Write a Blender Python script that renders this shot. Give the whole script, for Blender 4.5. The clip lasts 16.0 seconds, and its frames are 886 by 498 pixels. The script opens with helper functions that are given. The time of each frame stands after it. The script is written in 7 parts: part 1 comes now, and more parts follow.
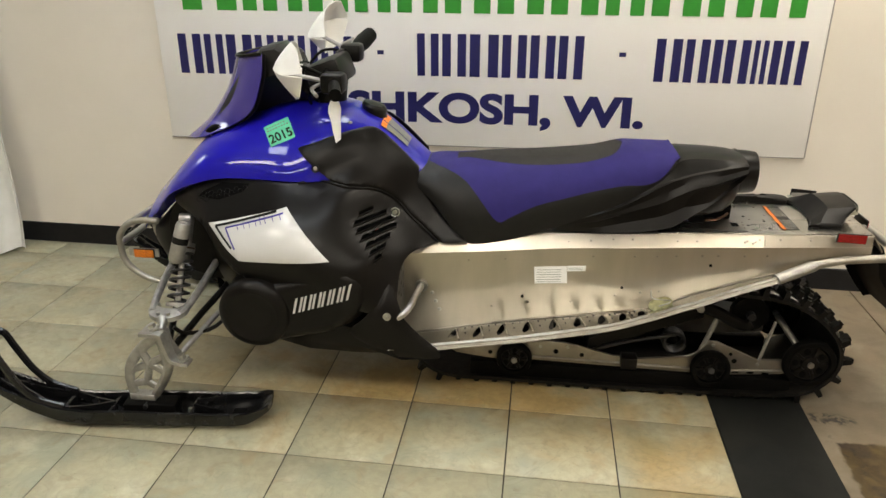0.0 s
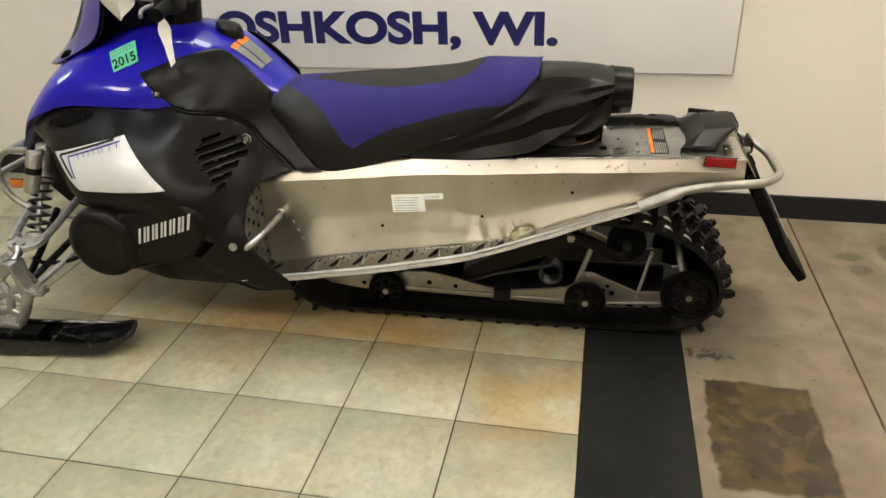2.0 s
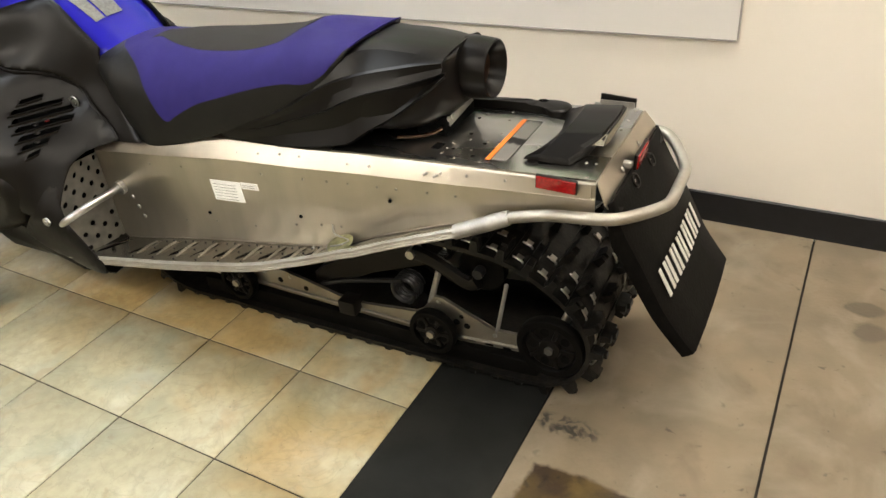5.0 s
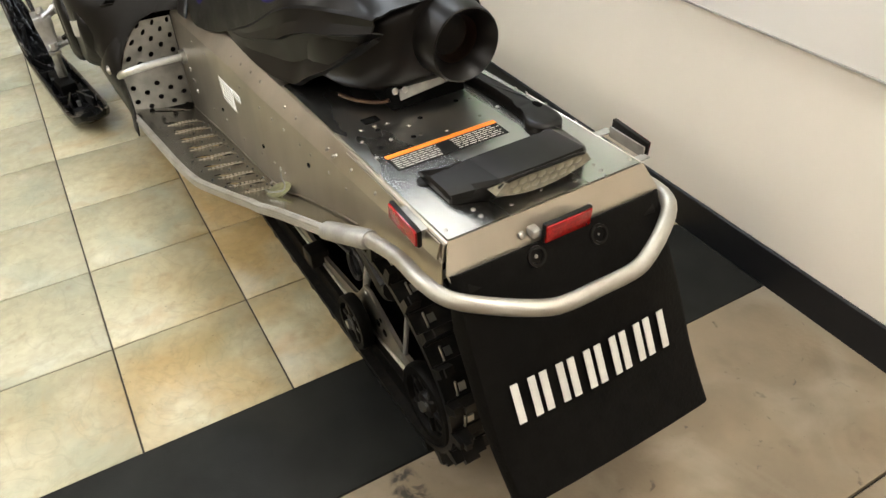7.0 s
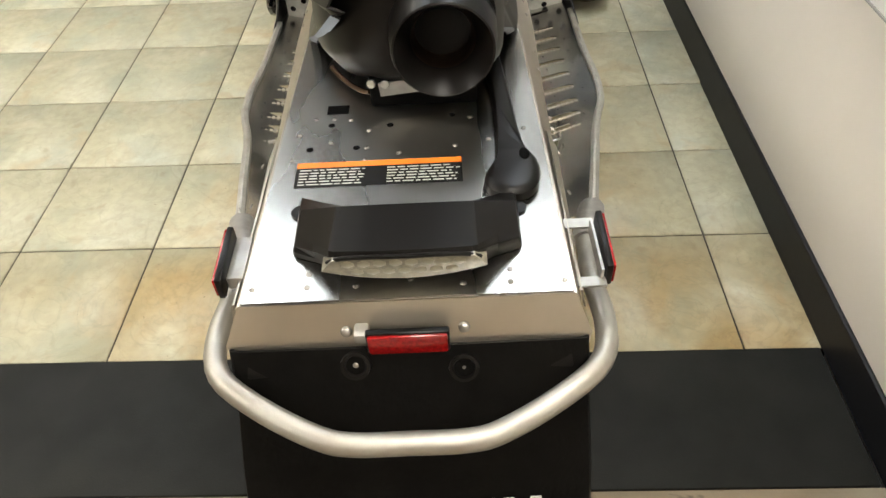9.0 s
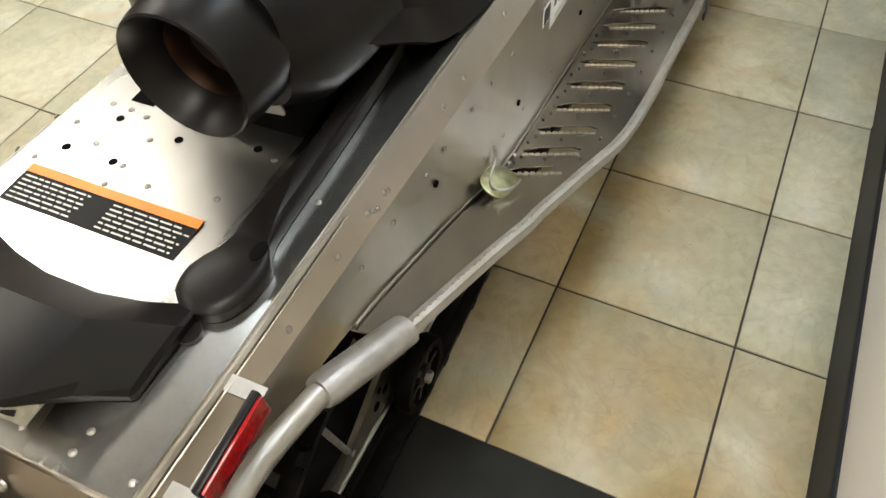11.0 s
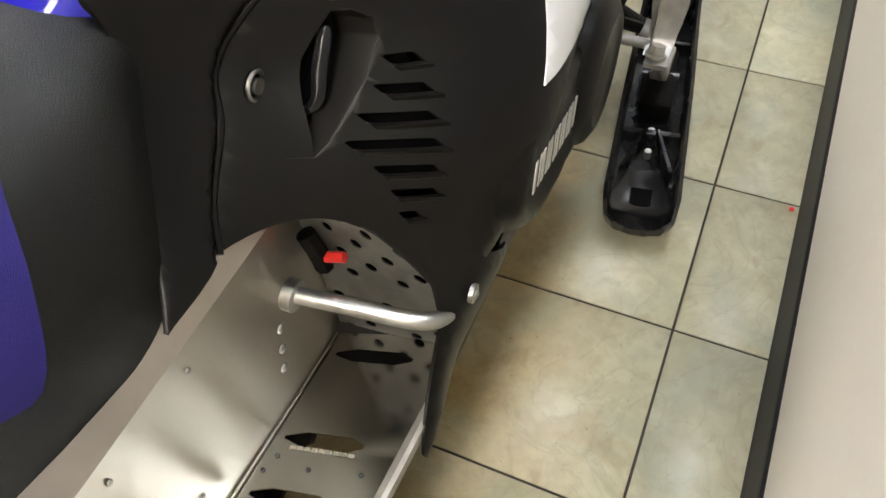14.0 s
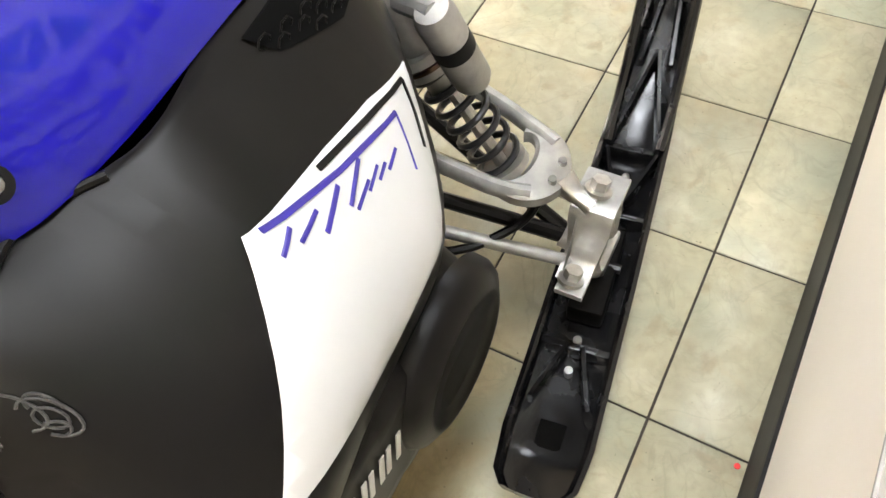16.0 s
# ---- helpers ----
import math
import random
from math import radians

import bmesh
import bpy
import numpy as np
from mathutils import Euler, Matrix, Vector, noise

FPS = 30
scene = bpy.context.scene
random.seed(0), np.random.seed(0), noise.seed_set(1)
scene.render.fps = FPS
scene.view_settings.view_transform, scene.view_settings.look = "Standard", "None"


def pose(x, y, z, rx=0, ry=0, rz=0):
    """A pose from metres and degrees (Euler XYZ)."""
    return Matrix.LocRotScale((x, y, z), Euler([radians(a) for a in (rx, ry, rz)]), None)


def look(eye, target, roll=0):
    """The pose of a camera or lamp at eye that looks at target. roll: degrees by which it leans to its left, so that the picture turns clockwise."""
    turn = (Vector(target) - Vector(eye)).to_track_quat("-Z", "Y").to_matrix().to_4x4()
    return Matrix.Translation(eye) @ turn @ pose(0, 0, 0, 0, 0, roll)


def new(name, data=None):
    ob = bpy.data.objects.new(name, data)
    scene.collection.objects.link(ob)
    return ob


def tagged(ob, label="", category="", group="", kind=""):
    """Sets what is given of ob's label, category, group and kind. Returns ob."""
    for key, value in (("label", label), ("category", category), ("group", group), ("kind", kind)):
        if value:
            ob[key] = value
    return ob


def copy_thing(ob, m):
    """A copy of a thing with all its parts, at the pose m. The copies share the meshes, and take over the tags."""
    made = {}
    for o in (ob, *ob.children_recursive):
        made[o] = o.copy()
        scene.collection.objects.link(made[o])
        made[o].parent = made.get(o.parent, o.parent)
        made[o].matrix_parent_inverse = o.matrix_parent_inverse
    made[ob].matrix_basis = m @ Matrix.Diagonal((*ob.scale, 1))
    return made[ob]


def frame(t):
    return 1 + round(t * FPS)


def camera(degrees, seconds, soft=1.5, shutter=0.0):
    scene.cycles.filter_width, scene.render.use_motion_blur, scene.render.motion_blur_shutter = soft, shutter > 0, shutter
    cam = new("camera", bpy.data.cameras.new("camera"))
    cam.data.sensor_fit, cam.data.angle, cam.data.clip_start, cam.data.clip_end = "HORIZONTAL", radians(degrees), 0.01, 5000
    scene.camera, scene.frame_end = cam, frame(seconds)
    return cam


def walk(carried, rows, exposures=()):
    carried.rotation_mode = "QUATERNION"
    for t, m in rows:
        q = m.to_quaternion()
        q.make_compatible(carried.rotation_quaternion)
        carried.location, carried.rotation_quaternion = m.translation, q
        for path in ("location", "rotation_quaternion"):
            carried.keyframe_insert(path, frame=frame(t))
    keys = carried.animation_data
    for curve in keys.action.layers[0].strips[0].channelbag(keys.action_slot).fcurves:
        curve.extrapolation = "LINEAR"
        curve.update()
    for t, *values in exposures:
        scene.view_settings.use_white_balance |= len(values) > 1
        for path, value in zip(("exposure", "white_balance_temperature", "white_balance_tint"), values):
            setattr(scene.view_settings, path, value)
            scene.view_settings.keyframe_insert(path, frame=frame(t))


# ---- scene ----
cam = camera(62.1, 16.0, soft=1.5)
PATH = [
    (0, (-0.293, -2.094, 1.449), (-0.531, -0.263, 0.681), 0.6),
    (0.5, (-0.138, -2.089, 1.433), (-0.418, -0.281, 0.625), 1.0),
    (1, (0.003, -2.035, 1.397), (-0.241, -0.25, 0.528), -0.3),
    (1.5, (0.175, -1.946, 1.402), (-0.136, -0.2, 0.478), 0.6),
    (2, (0.329, -1.901, 1.408), (-0.053, -0.18, 0.463), -1.8),
    (2.5, (0.549, -1.892, 1.411), (0.019, -0.189, 0.507), -0.5),
    (3, (0.717, -1.821, 1.407), (0.135, -0.132, 0.507), -2.7),
    (3.5, (0.83, -1.642, 1.383), (0.201, -0.006, 0.42), -2.1),
    (4, (0.942, -1.435, 1.373), (0.278, 0.143, 0.338), -1.5),
    (4.2, (0.988, -1.366, 1.37), (0.29, 0.188, 0.321), -2.7),
    (6.3, (1.362, -0.518, 1.291), (0.144, 0.531, 0.101), -3.9),
    (6.5, (1.391, -0.426, 1.29), (0.112, 0.532, 0.088), -3.7),
    (7, (1.475, -0.212, 1.285), (0.111, 0.522, 0.019), -2.3),
    (7.5, (1.471, -0.044, 1.27), (0.062, 0.553, -0.018), -2.6),
    (8, (1.413, 0.14, 1.257), (-0.018, 0.502, -0.093), -3.3),
    (8.2, (1.39, 0.193, 1.256), (-0.059, 0.484, -0.091), -4.1),
    (10.3, (1.021, 0.787, 1.17), (-0.136, 0.241, -0.367), -3.3),
    (10.5, (0.965, 0.812, 1.172), (-0.165, 0.256, -0.383), -3.8),
    (11, (0.796, 0.867, 1.163), (-0.278, 0.271, -0.415), -4.7),
    (11.5, (0.573, 0.918, 1.15), (-0.445, 0.291, -0.454), -7.0),
    (12, (0.406, 0.934, 1.119), (-0.578, 0.34, -0.518), -8.0),
    (12.5, (0.161, 0.928, 1.122), (-0.792, 0.38, -0.549), -7.2),
    (13, (0.001, 0.932, 1.126), (-0.98, 0.386, -0.529), -6.5),
    (13.5, (-0.165, 0.945, 1.128), (-1.155, 0.385, -0.516), -7.1),
    (14, (-0.343, 0.96, 1.13), (-1.325, 0.39, -0.516), -8.3),
    (14.5, (-0.463, 0.965, 1.129), (-1.418, 0.385, -0.53), -7.4),
    (15, (-0.622, 0.977, 1.14), (-1.564, 0.374, -0.518), -7.8),
    (15.5, (-0.779, 0.984, 1.135), (-1.676, 0.361, -0.54), -7.8),
    (16, (-0.897, 0.996, 1.132), (-1.754, 0.351, -0.556), -10.4),
]
EXPOSURES = [(0, 0.15, 6650, 10), (4.2, 0.46, 6650, 11), (6.5, 0.64, 6350, 11), (8.2, 0.60, 6350, 11), (10.5, 0.52, 6350, 10), (11.5, 0.72, 6250, 11), (12.5, 0.72, 6500, 12), (14, 0.96, 6350, 13), (15, 1.3, 6300, 13), (16, 1.42, 6500, 14)]
walk(cam, [(t, look(e, g, r)) for t, e, g, r in PATH], EXPOSURES)

# ---- world and light ----
world = bpy.data.worlds.new("indoor_world")
scene.world = world
world.use_nodes = True
world.node_tree.nodes["Background"].inputs[0].default_value = (0.9, 0.93, 1.0, 1)
world.node_tree.nodes["Background"].inputs[1].default_value = 0.15
LAMP_STRENGTH = 18.2
COOL_COLOUR = (0.90, 0.96, 1.0, 1)
LAMP_COLOUR = (1.0, 0.93, 0.80, 1)

T = 0.3333          # tile pitch
MAT_X0, MAT_X1 = 0.345, 0.652
WALL_Y = 1.167


# ---- materials ----
def material(name, colour, rough=0.5, metal=0.0, coat=0.0, vary=0.0, scale=30.0, bump=0.0, bump_scale=200.0,
             rough_vary=0.0, stretch=(1, 1, 1), second=None, second_scale=6.0, second_amount=0.0, per_object=0.0,
             transmission=0.0, specular=0.5):
    """A principled material whose colour, roughness and relief vary with noise at two sizes."""
    m = bpy.data.materials.new(name)
    m.use_nodes = True
    nt = m.node_tree
    b = nt.nodes["Principled BSDF"]
    b.inputs["Base Color"].default_value = (*colour, 1)
    b.inputs["Roughness"].default_value = rough
    b.inputs["Metallic"].default_value = metal
    b.inputs["Coat Weight"].default_value = coat
    b.inputs["Coat Roughness"].default_value = 0.06
    b.inputs["Transmission Weight"].default_value = transmission
    b.inputs["Specular IOR Level"].default_value = specular
    co = nt.nodes.new("ShaderNodeTexCoord")
    mp = nt.nodes.new("ShaderNodeMapping")
    mp.inputs["Scale"].default_value = stretch
    nt.links.new(co.outputs["Object"], mp.inputs["Vector"])

    def noise_tex(s, detail=4.0):
        n = nt.nodes.new("ShaderNodeTexNoise")
        n.inputs["Scale"].default_value = s
        n.inputs["Detail"].default_value = detail
        nt.links.new(mp.outputs["Vector"], n.inputs["Vector"])
        return n

    col = None
    if vary > 0:
        n = noise_tex(scale)
        ramp = nt.nodes.new("ShaderNodeMapRange")
        ramp.inputs["From Min"].default_value, ramp.inputs["From Max"].default_value = 0.3, 0.7
        ramp.inputs["To Min"].default_value, ramp.inputs["To Max"].default_value = 1 - vary, 1 + vary
        ramp.interpolation_type = "SMOOTHSTEP"
        nt.links.new(n.outputs["Fac"], ramp.inputs["Value"])
        mul = nt.nodes.new("ShaderNodeVectorMath")
        mul.operation = "SCALE"
        mul.inputs[0].default_value = colour
        nt.links.new(ramp.outputs["Result"], mul.inputs["Scale"])
        col = mul.outputs["Vector"]
    if second is not None:
        n2 = noise_tex(second_scale, 6.0)
        r2 = nt.nodes.new("ShaderNodeMapRange")
        r2.inputs["From Min"].default_value, r2.inputs["From Max"].default_value = 0.45, 0.7
        r2.inputs["To Max"].default_value = second_amount
        r2.interpolation_type = "SMOOTHSTEP"
        nt.links.new(n2.outputs["Fac"], r2.inputs["Value"])
        mix = nt.nodes.new("ShaderNodeMix")
        mix.data_type = "RGBA"
        mix.inputs["A"].default_value = (*colour, 1)
        if col is not None:
            nt.links.new(col, mix.inputs["A"])
        mix.inputs["B"].default_value = (*second, 1)
        nt.links.new(r2.outputs["Result"], mix.inputs["Factor"])
        col = mix.outputs["Result"]
    if per_object > 0:
        oi = nt.nodes.new("ShaderNodeObjectInfo")
        r3 = nt.nodes.new("ShaderNodeMapRange")
        r3.inputs["To Min"].default_value, r3.inputs["To Max"].default_value = 1 - per_object, 1 + per_object
        nt.links.new(oi.outputs["Random"], r3.inputs["Value"])
        mul2 = nt.nodes.new("ShaderNodeVectorMath")
        mul2.operation = "SCALE"
        if col is not None:
            nt.links.new(col, mul2.inputs[0])
        else:
            mul2.inputs[0].default_value = colour
        nt.links.new(r3.outputs["Result"], mul2.inputs["Scale"])
        col = mul2.outputs["Vector"]
        # each object takes another piece of the same pattern
        com = nt.nodes.new("ShaderNodeMath")
        com.operation = "MULTIPLY"
        com.inputs[1].default_value = 37.0
        nt.links.new(oi.outputs["Random"], com.inputs[0])
        xyz = nt.nodes.new("ShaderNodeCombineXYZ")
        for k in range(3):
            nt.links.new(com.outputs[0], xyz.inputs[k])
        nt.links.new(xyz.outputs[0], mp.inputs["Location"])
    if col is not None:
        nt.links.new(col, b.inputs["Base Color"])
    if rough_vary > 0:
        n3 = noise_tex(scale * 0.6)
        r4 = nt.nodes.new("ShaderNodeMapRange")
        r4.inputs["From Min"].default_value, r4.inputs["From Max"].default_value = 0.3, 0.7
        r4.inputs["To Min"].default_value, r4.inputs["To Max"].default_value = max(0.02, rough - rough_vary), rough + rough_vary
        r4.interpolation_type = "SMOOTHSTEP"
        nt.links.new(n3.outputs["Fac"], r4.inputs["Value"])
        nt.links.new(r4.outputs["Result"], b.inputs["Roughness"])
    if bump > 0:
        n4 = noise_tex(bump_scale, 3.0)
        bp = nt.nodes.new("ShaderNodeBump")
        bp.inputs["Strength"].default_value = bump
        bp.inputs["Distance"].default_value = 0.002
        nt.links.new(n4.outputs["Fac"], bp.inputs["Height"])
        nt.links.new(bp.outputs["Normal"], b.inputs["Normal"])
    return m


def glow(name, colour, strength):
    m = bpy.data.materials.new(name)
    m.use_nodes = True
    nt = m.node_tree
    nt.nodes.remove(nt.nodes["Principled BSDF"])
    e = nt.nodes.new("ShaderNodeEmission")
    e.inputs[0].default_value, e.inputs[1].default_value = colour, strength
    nt.links.new(e.outputs[0], nt.nodes["Material Output"].inputs[0])
    return m




def tile_glaze():
    """Cream glaze with grey-green clouds, rusty veins and small dark pits."""
    m = material("glazed_tile", (0.352, 0.330, 0.228), 0.42, vary=0.07, scale=40, second=(0.272, 0.286, 0.214), second_scale=7,
                 second_amount=0.75, per_object=0.07, bump=0.12, bump_scale=60, rough_vary=0.08)
    nt = m.node_tree
    b = nt.nodes["Principled BSDF"]
    col = b.inputs["Base Color"].links[0].from_socket
    mp = [n for n in nt.nodes if n.type == "MAPPING"][0]
    for scale, detail, lo, hi, amount, tint, warp in ((5.5, 9.0, 0.58, 0.68, 0.38, (0.34, 0.25, 0.13), 1.2), (16.0, 8.0, 0.60, 0.68, 0.5, (0.25, 0.21, 0.13), 0.6), (120.0, 2.0, 0.70, 0.76, 0.7, (0.12, 0.10, 0.06), 0.0), (9.0, 6.0, 0.55, 0.72, 0.35, (0.58, 0.55, 0.43), 0.4)):
        n = nt.nodes.new("ShaderNodeTexNoise")
        n.inputs["Scale"].default_value, n.inputs["Detail"].default_value, n.inputs["Distortion"].default_value = scale, detail, warp
        n.noise_dimensions = "4D"
        n.inputs["W"].default_value = scale
        nt.links.new(mp.outputs["Vector"], n.inputs["Vector"])
        r = nt.nodes.new("ShaderNodeMapRange")
        r.inputs["From Min"].default_value, r.inputs["From Max"].default_value, r.inputs["To Max"].default_value = lo, hi, amount
        nt.links.new(n.outputs["Fac"], r.inputs["Value"])
        mix = nt.nodes.new("ShaderNodeMix")
        mix.data_type = "RGBA"
        nt.links.new(col, mix.inputs["A"])
        mix.inputs["B"].default_value = (*tint, 1)
        nt.links.new(r.outputs["Result"], mix.inputs["Factor"])
        col = mix.outputs["Result"]
    # fine grey-green crackle veins
    for scale, wide, amount in ((6.0, 0.024, 0.26), (14.0, 0.030, 0.15)):
        n = nt.nodes.new("ShaderNodeTexNoise")
        n.inputs["Scale"].default_value, n.inputs["Detail"].default_value, n.inputs["Distortion"].default_value = scale, 9.0, 1.6
        nt.links.new(mp.outputs["Vector"], n.inputs["Vector"])
        off = nt.nodes.new("ShaderNodeMath")
        off.operation = "SUBTRACT"
        off.inputs[1].default_value = 0.5
        nt.links.new(n.outputs["Fac"], off.inputs[0])
        size = nt.nodes.new("ShaderNodeMath")
        size.operation = "ABSOLUTE"
        nt.links.new(off.outputs[0], size.inputs[0])
        r = nt.nodes.new("ShaderNodeMapRange")
        r.inputs["From Max"].default_value, r.inputs["To Min"].default_value, r.inputs["To Max"].default_value = wide, amount, 0.0
        nt.links.new(size.outputs[0], r.inputs["Value"])
        mix = nt.nodes.new("ShaderNodeMix")
        mix.data_type = "RGBA"
        nt.links.new(col, mix.inputs["A"])
        mix.inputs["B"].default_value = (0.19, 0.195, 0.135, 1)
        nt.links.new(r.outputs["Result"], mix.inputs["Factor"])
        col = mix.outputs["Result"]
    # rusty meltwater stains by the rubber strip; round the machine also its painted shadow
    geo = nt.nodes.new("ShaderNodeNewGeometry")
    blot = nt.nodes.new("ShaderNodeTexNoise")
    blot.inputs["Scale"].default_value, blot.inputs["Detail"].default_value, blot.inputs["Distortion"].default_value = 3.2, 7.0, 0.8
    nt.links.new(geo.outputs["Position"], blot.inputs["Vector"])
    parts = nt.nodes.new("ShaderNodeSeparateXYZ")
    nt.links.new(geo.outputs["Position"], parts.inputs[0])

    def ramp(source, a, bb, lo, hi):
        r = nt.nodes.new("ShaderNodeMapRange")
        for key, v in (("From Min", a), ("From Max", bb), ("To Min", lo), ("To Max", hi)):
            r.inputs[key].default_value = v
        nt.links.new(source, r.inputs["Value"])
        return r.outputs["Result"]

    def join(op, p, q):
        n = nt.nodes.new("ShaderNodeMath")
        n.operation = op
        n.use_clamp = True
        nt.links.new(p, n.inputs[0])
        nt.links.new(q, n.inputs[1])
        return n.outputs[0]
    near = join("MINIMUM", ramp(parts.outputs["Y"], -0.32, 0.02, 0, 1), ramp(parts.outputs["Y"], 0.95, 0.72, 0, 1))
    near = join("MULTIPLY", near, ramp(parts.outputs["X"], -1.7, -0.9, 0.2, 1))
    strip = join("MULTIPLY", ramp(parts.outputs["X"], -0.04, 0.10, 0, 0.9), ramp(parts.outputs["Y"], -0.60, -0.30, 0.25, 1))
    mask = join("MULTIPLY", join("MAXIMUM", near, strip), ramp(blot.outputs["Fac"], 0.33, 0.58, 0.05, 0.95))
    mix = nt.nodes.new("ShaderNodeMix")
    mix.data_type = "RGBA"
    mix.blend_type = "MULTIPLY"
    nt.links.new(col, mix.inputs["A"])
    mix.inputs["B"].default_value = (0.86, 0.64, 0.38, 1)
    nt.links.new(mask, mix.inputs["Factor"])
    nt.links.new(mix.outputs["Result"], b.inputs["Base Color"])
    return m


M_TILE = tile_glaze()
M_GROUT = material("grey_grout", (0.036, 0.031, 0.025), 0.9, vary=0.2, scale=60, bump=0.3)
M_WALL = material("cream_wall_paint", (0.80, 0.75, 0.67), 0.55, vary=0.02, scale=3, bump=0.08, bump_scale=300)
M_BASE = material("black_vinyl_base", (0.008, 0.008, 0.009), 0.42, specular=0.3, vary=0.15, scale=20, bump=0.1)
M_MAT = material("black_rubber_strip", (0.010, 0.0106, 0.0098), 0.6, specular=0.15, vary=0.25, scale=9, bump=0.25, bump_scale=400, second=(0.021, 0.021, 0.018), second_scale=4, second_amount=0.5)
# unseen walls; the tan is set for warm reflections on the black panels
M_WALL_FAR = material("unseen_wall_tan", (0.62, 0.53, 0.42), 0.6, vary=0.03, scale=3, bump=0.08, bump_scale=300)
# unseen ceiling, darkened so that black parts reflect less of it
M_CEIL = material("unseen_ceiling_dark", (0.13, 0.12, 0.11), 0.9, vary=0.04, scale=30, bump=0.3)
M_SIGN = material("white_sign_board", (0.86, 0.85, 0.83), 0.5, vary=0.01, scale=4)
M_SIGN_EDGE = material("grey_sign_edge", (0.35, 0.34, 0.32), 0.6)
M_NAVY = material("navy_vinyl_letter", (0.012, 0.012, 0.10), 0.4, vary=0.05, scale=30)
M_GREEN = material("green_vinyl_letter", (0.03, 0.28, 0.03), 0.4, vary=0.05, scale=30)
M_CLOTH = material("white_plastic_cloth", (0.72, 0.72, 0.70), 0.45, vary=0.04, scale=12, bump=0.15, bump_scale=60)
M_LAMPBODY = material("white_enamel", (0.7, 0.7, 0.68), 0.4)
M_GLOW = glow("lamp_diffuser", LAMP_COLOUR, LAMP_STRENGTH)
M_GLOW_COOL = glow("cool_lamp_diffuser", COOL_COLOUR, LAMP_STRENGTH * 0.66)


def concrete():
    """Old brown concrete with a glue patch, spots and fine dirt."""
    m = material("stained_concrete", (0.185, 0.146, 0.097), 0.6, vary=0.18, scale=5, second=(0.150, 0.112, 0.070), second_scale=2.6,
                 second_amount=0.7, bump=0.25, bump_scale=90, rough_vary=0.12)
    nt = m.node_tree
    b = nt.nodes["Principled BSDF"]
    was = b.inputs["Base Color"].links[0].from_socket
    co = nt.nodes.new("ShaderNodeTexCoord")
    wob = nt.nodes.new("ShaderNodeTexNoise")
    wob.inputs["Scale"].default_value, wob.inputs["Detail"].default_value = 14.0, 4.0
    nt.links.new(co.outputs["Object"], wob.inputs["Vector"])
    sep = nt.nodes.new("ShaderNodeSeparateXYZ")
    add = nt.nodes.new("ShaderNodeVectorMath")
    add.operation = "MULTIPLY_ADD"
    nt.links.new(wob.outputs["Color"], add.inputs[0])
    add.inputs[1].default_value = (0.05, 0.05, 0)
    nt.links.new(co.outputs["Object"], add.inputs[2])
    nt.links.new(add.outputs[0], sep.inputs[0])

    def math_node(op, a, bb):
        n = nt.nodes.new("ShaderNodeMath")
        n.operation = op
        for i, v in enumerate((a, bb)):
            if isinstance(v, (int, float)):
                n.inputs[i].default_value = v
            else:
                nt.links.new(v, n.inputs[i])
        return n.outputs[0]

    def patch(cx, cy, hx, hy, edge):
        if hx < 0.1:
            u = math_node("DIVIDE", math_node("SUBTRACT", sep.outputs[0], cx + 0.025), hx)
            v = math_node("DIVIDE", math_node("SUBTRACT", sep.outputs[1], cy + 0.025), hy)
            d = math_node("SQRT", math_node("ADD", math_node("MULTIPLY", u, u), math_node("MULTIPLY", v, v)), 0)
            r = nt.nodes.new("ShaderNodeMapRange")
            r.inputs["From Min"].default_value, r.inputs["From Max"].default_value = 1.25, 0.8
            nt.links.new(d, r.inputs["Value"])
            return r.outputs["Result"]
        dx = math_node("SUBTRACT", math_node("ABSOLUTE", math_node("SUBTRACT", sep.outputs[0], cx + 0.025), 0), hx)
        dy = math_node("SUBTRACT", math_node("ABSOLUTE", math_node("SUBTRACT", sep.outputs[1], cy + 0.025), 0), hy)
        d = math_node("MAXIMUM", dx, dy)
        r = nt.nodes.new("ShaderNodeMapRange")
        r.inputs["From Min"].default_value, r.inputs["From Max"].default_value = edge, -edge
        nt.links.new(d, r.inputs["Value"])
        return r.outputs["Result"]

    def mottle(scale, lo, hi, most):
        n = nt.nodes.new("ShaderNodeTexNoise")
        n.inputs["Scale"].default_value, n.inputs["Detail"].default_value, n.inputs["Distortion"].default_value = scale, 7.0, 0.6
        nt.links.new(co.outputs["Object"], n.inputs["Vector"])
        r = nt.nodes.new("ShaderNodeMapRange")
        r.inputs["From Min"].default_value, r.inputs["From Max"].default_value, r.inputs["To Max"].default_value = lo, hi, most
        nt.links.new(n.outputs["Fac"], r.inputs["Value"])
        return r.outputs["Result"]

    col = was
    # small dark specks, scuffs and pale worn spots
    for scale, detail, lo, hi, amount, tint in ((26.0, 3.0, 0.66, 0.72, 0.75, (0.06, 0.046, 0.03)), (6.0, 9.0, 0.58, 0.70, 0.5, (0.11, 0.075, 0.048)), (4.0, 8.0, 0.50, 0.66, 0.7, (0.27, 0.235, 0.175)), (90.0, 2.0, 0.68, 0.75, 0.6, (0.09, 0.07, 0.05))):
        n = nt.nodes.new("ShaderNodeTexNoise")
        n.noise_dimensions = "4D"
        n.inputs["W"].default_value = scale * 1.7
        n.inputs["Scale"].default_value, n.inputs["Detail"].default_value, n.inputs["Distortion"].default_value = scale, detail, 0.9
        nt.links.new(co.outputs["Object"], n.inputs["Vector"])
        r = nt.nodes.new("ShaderNodeMapRange")
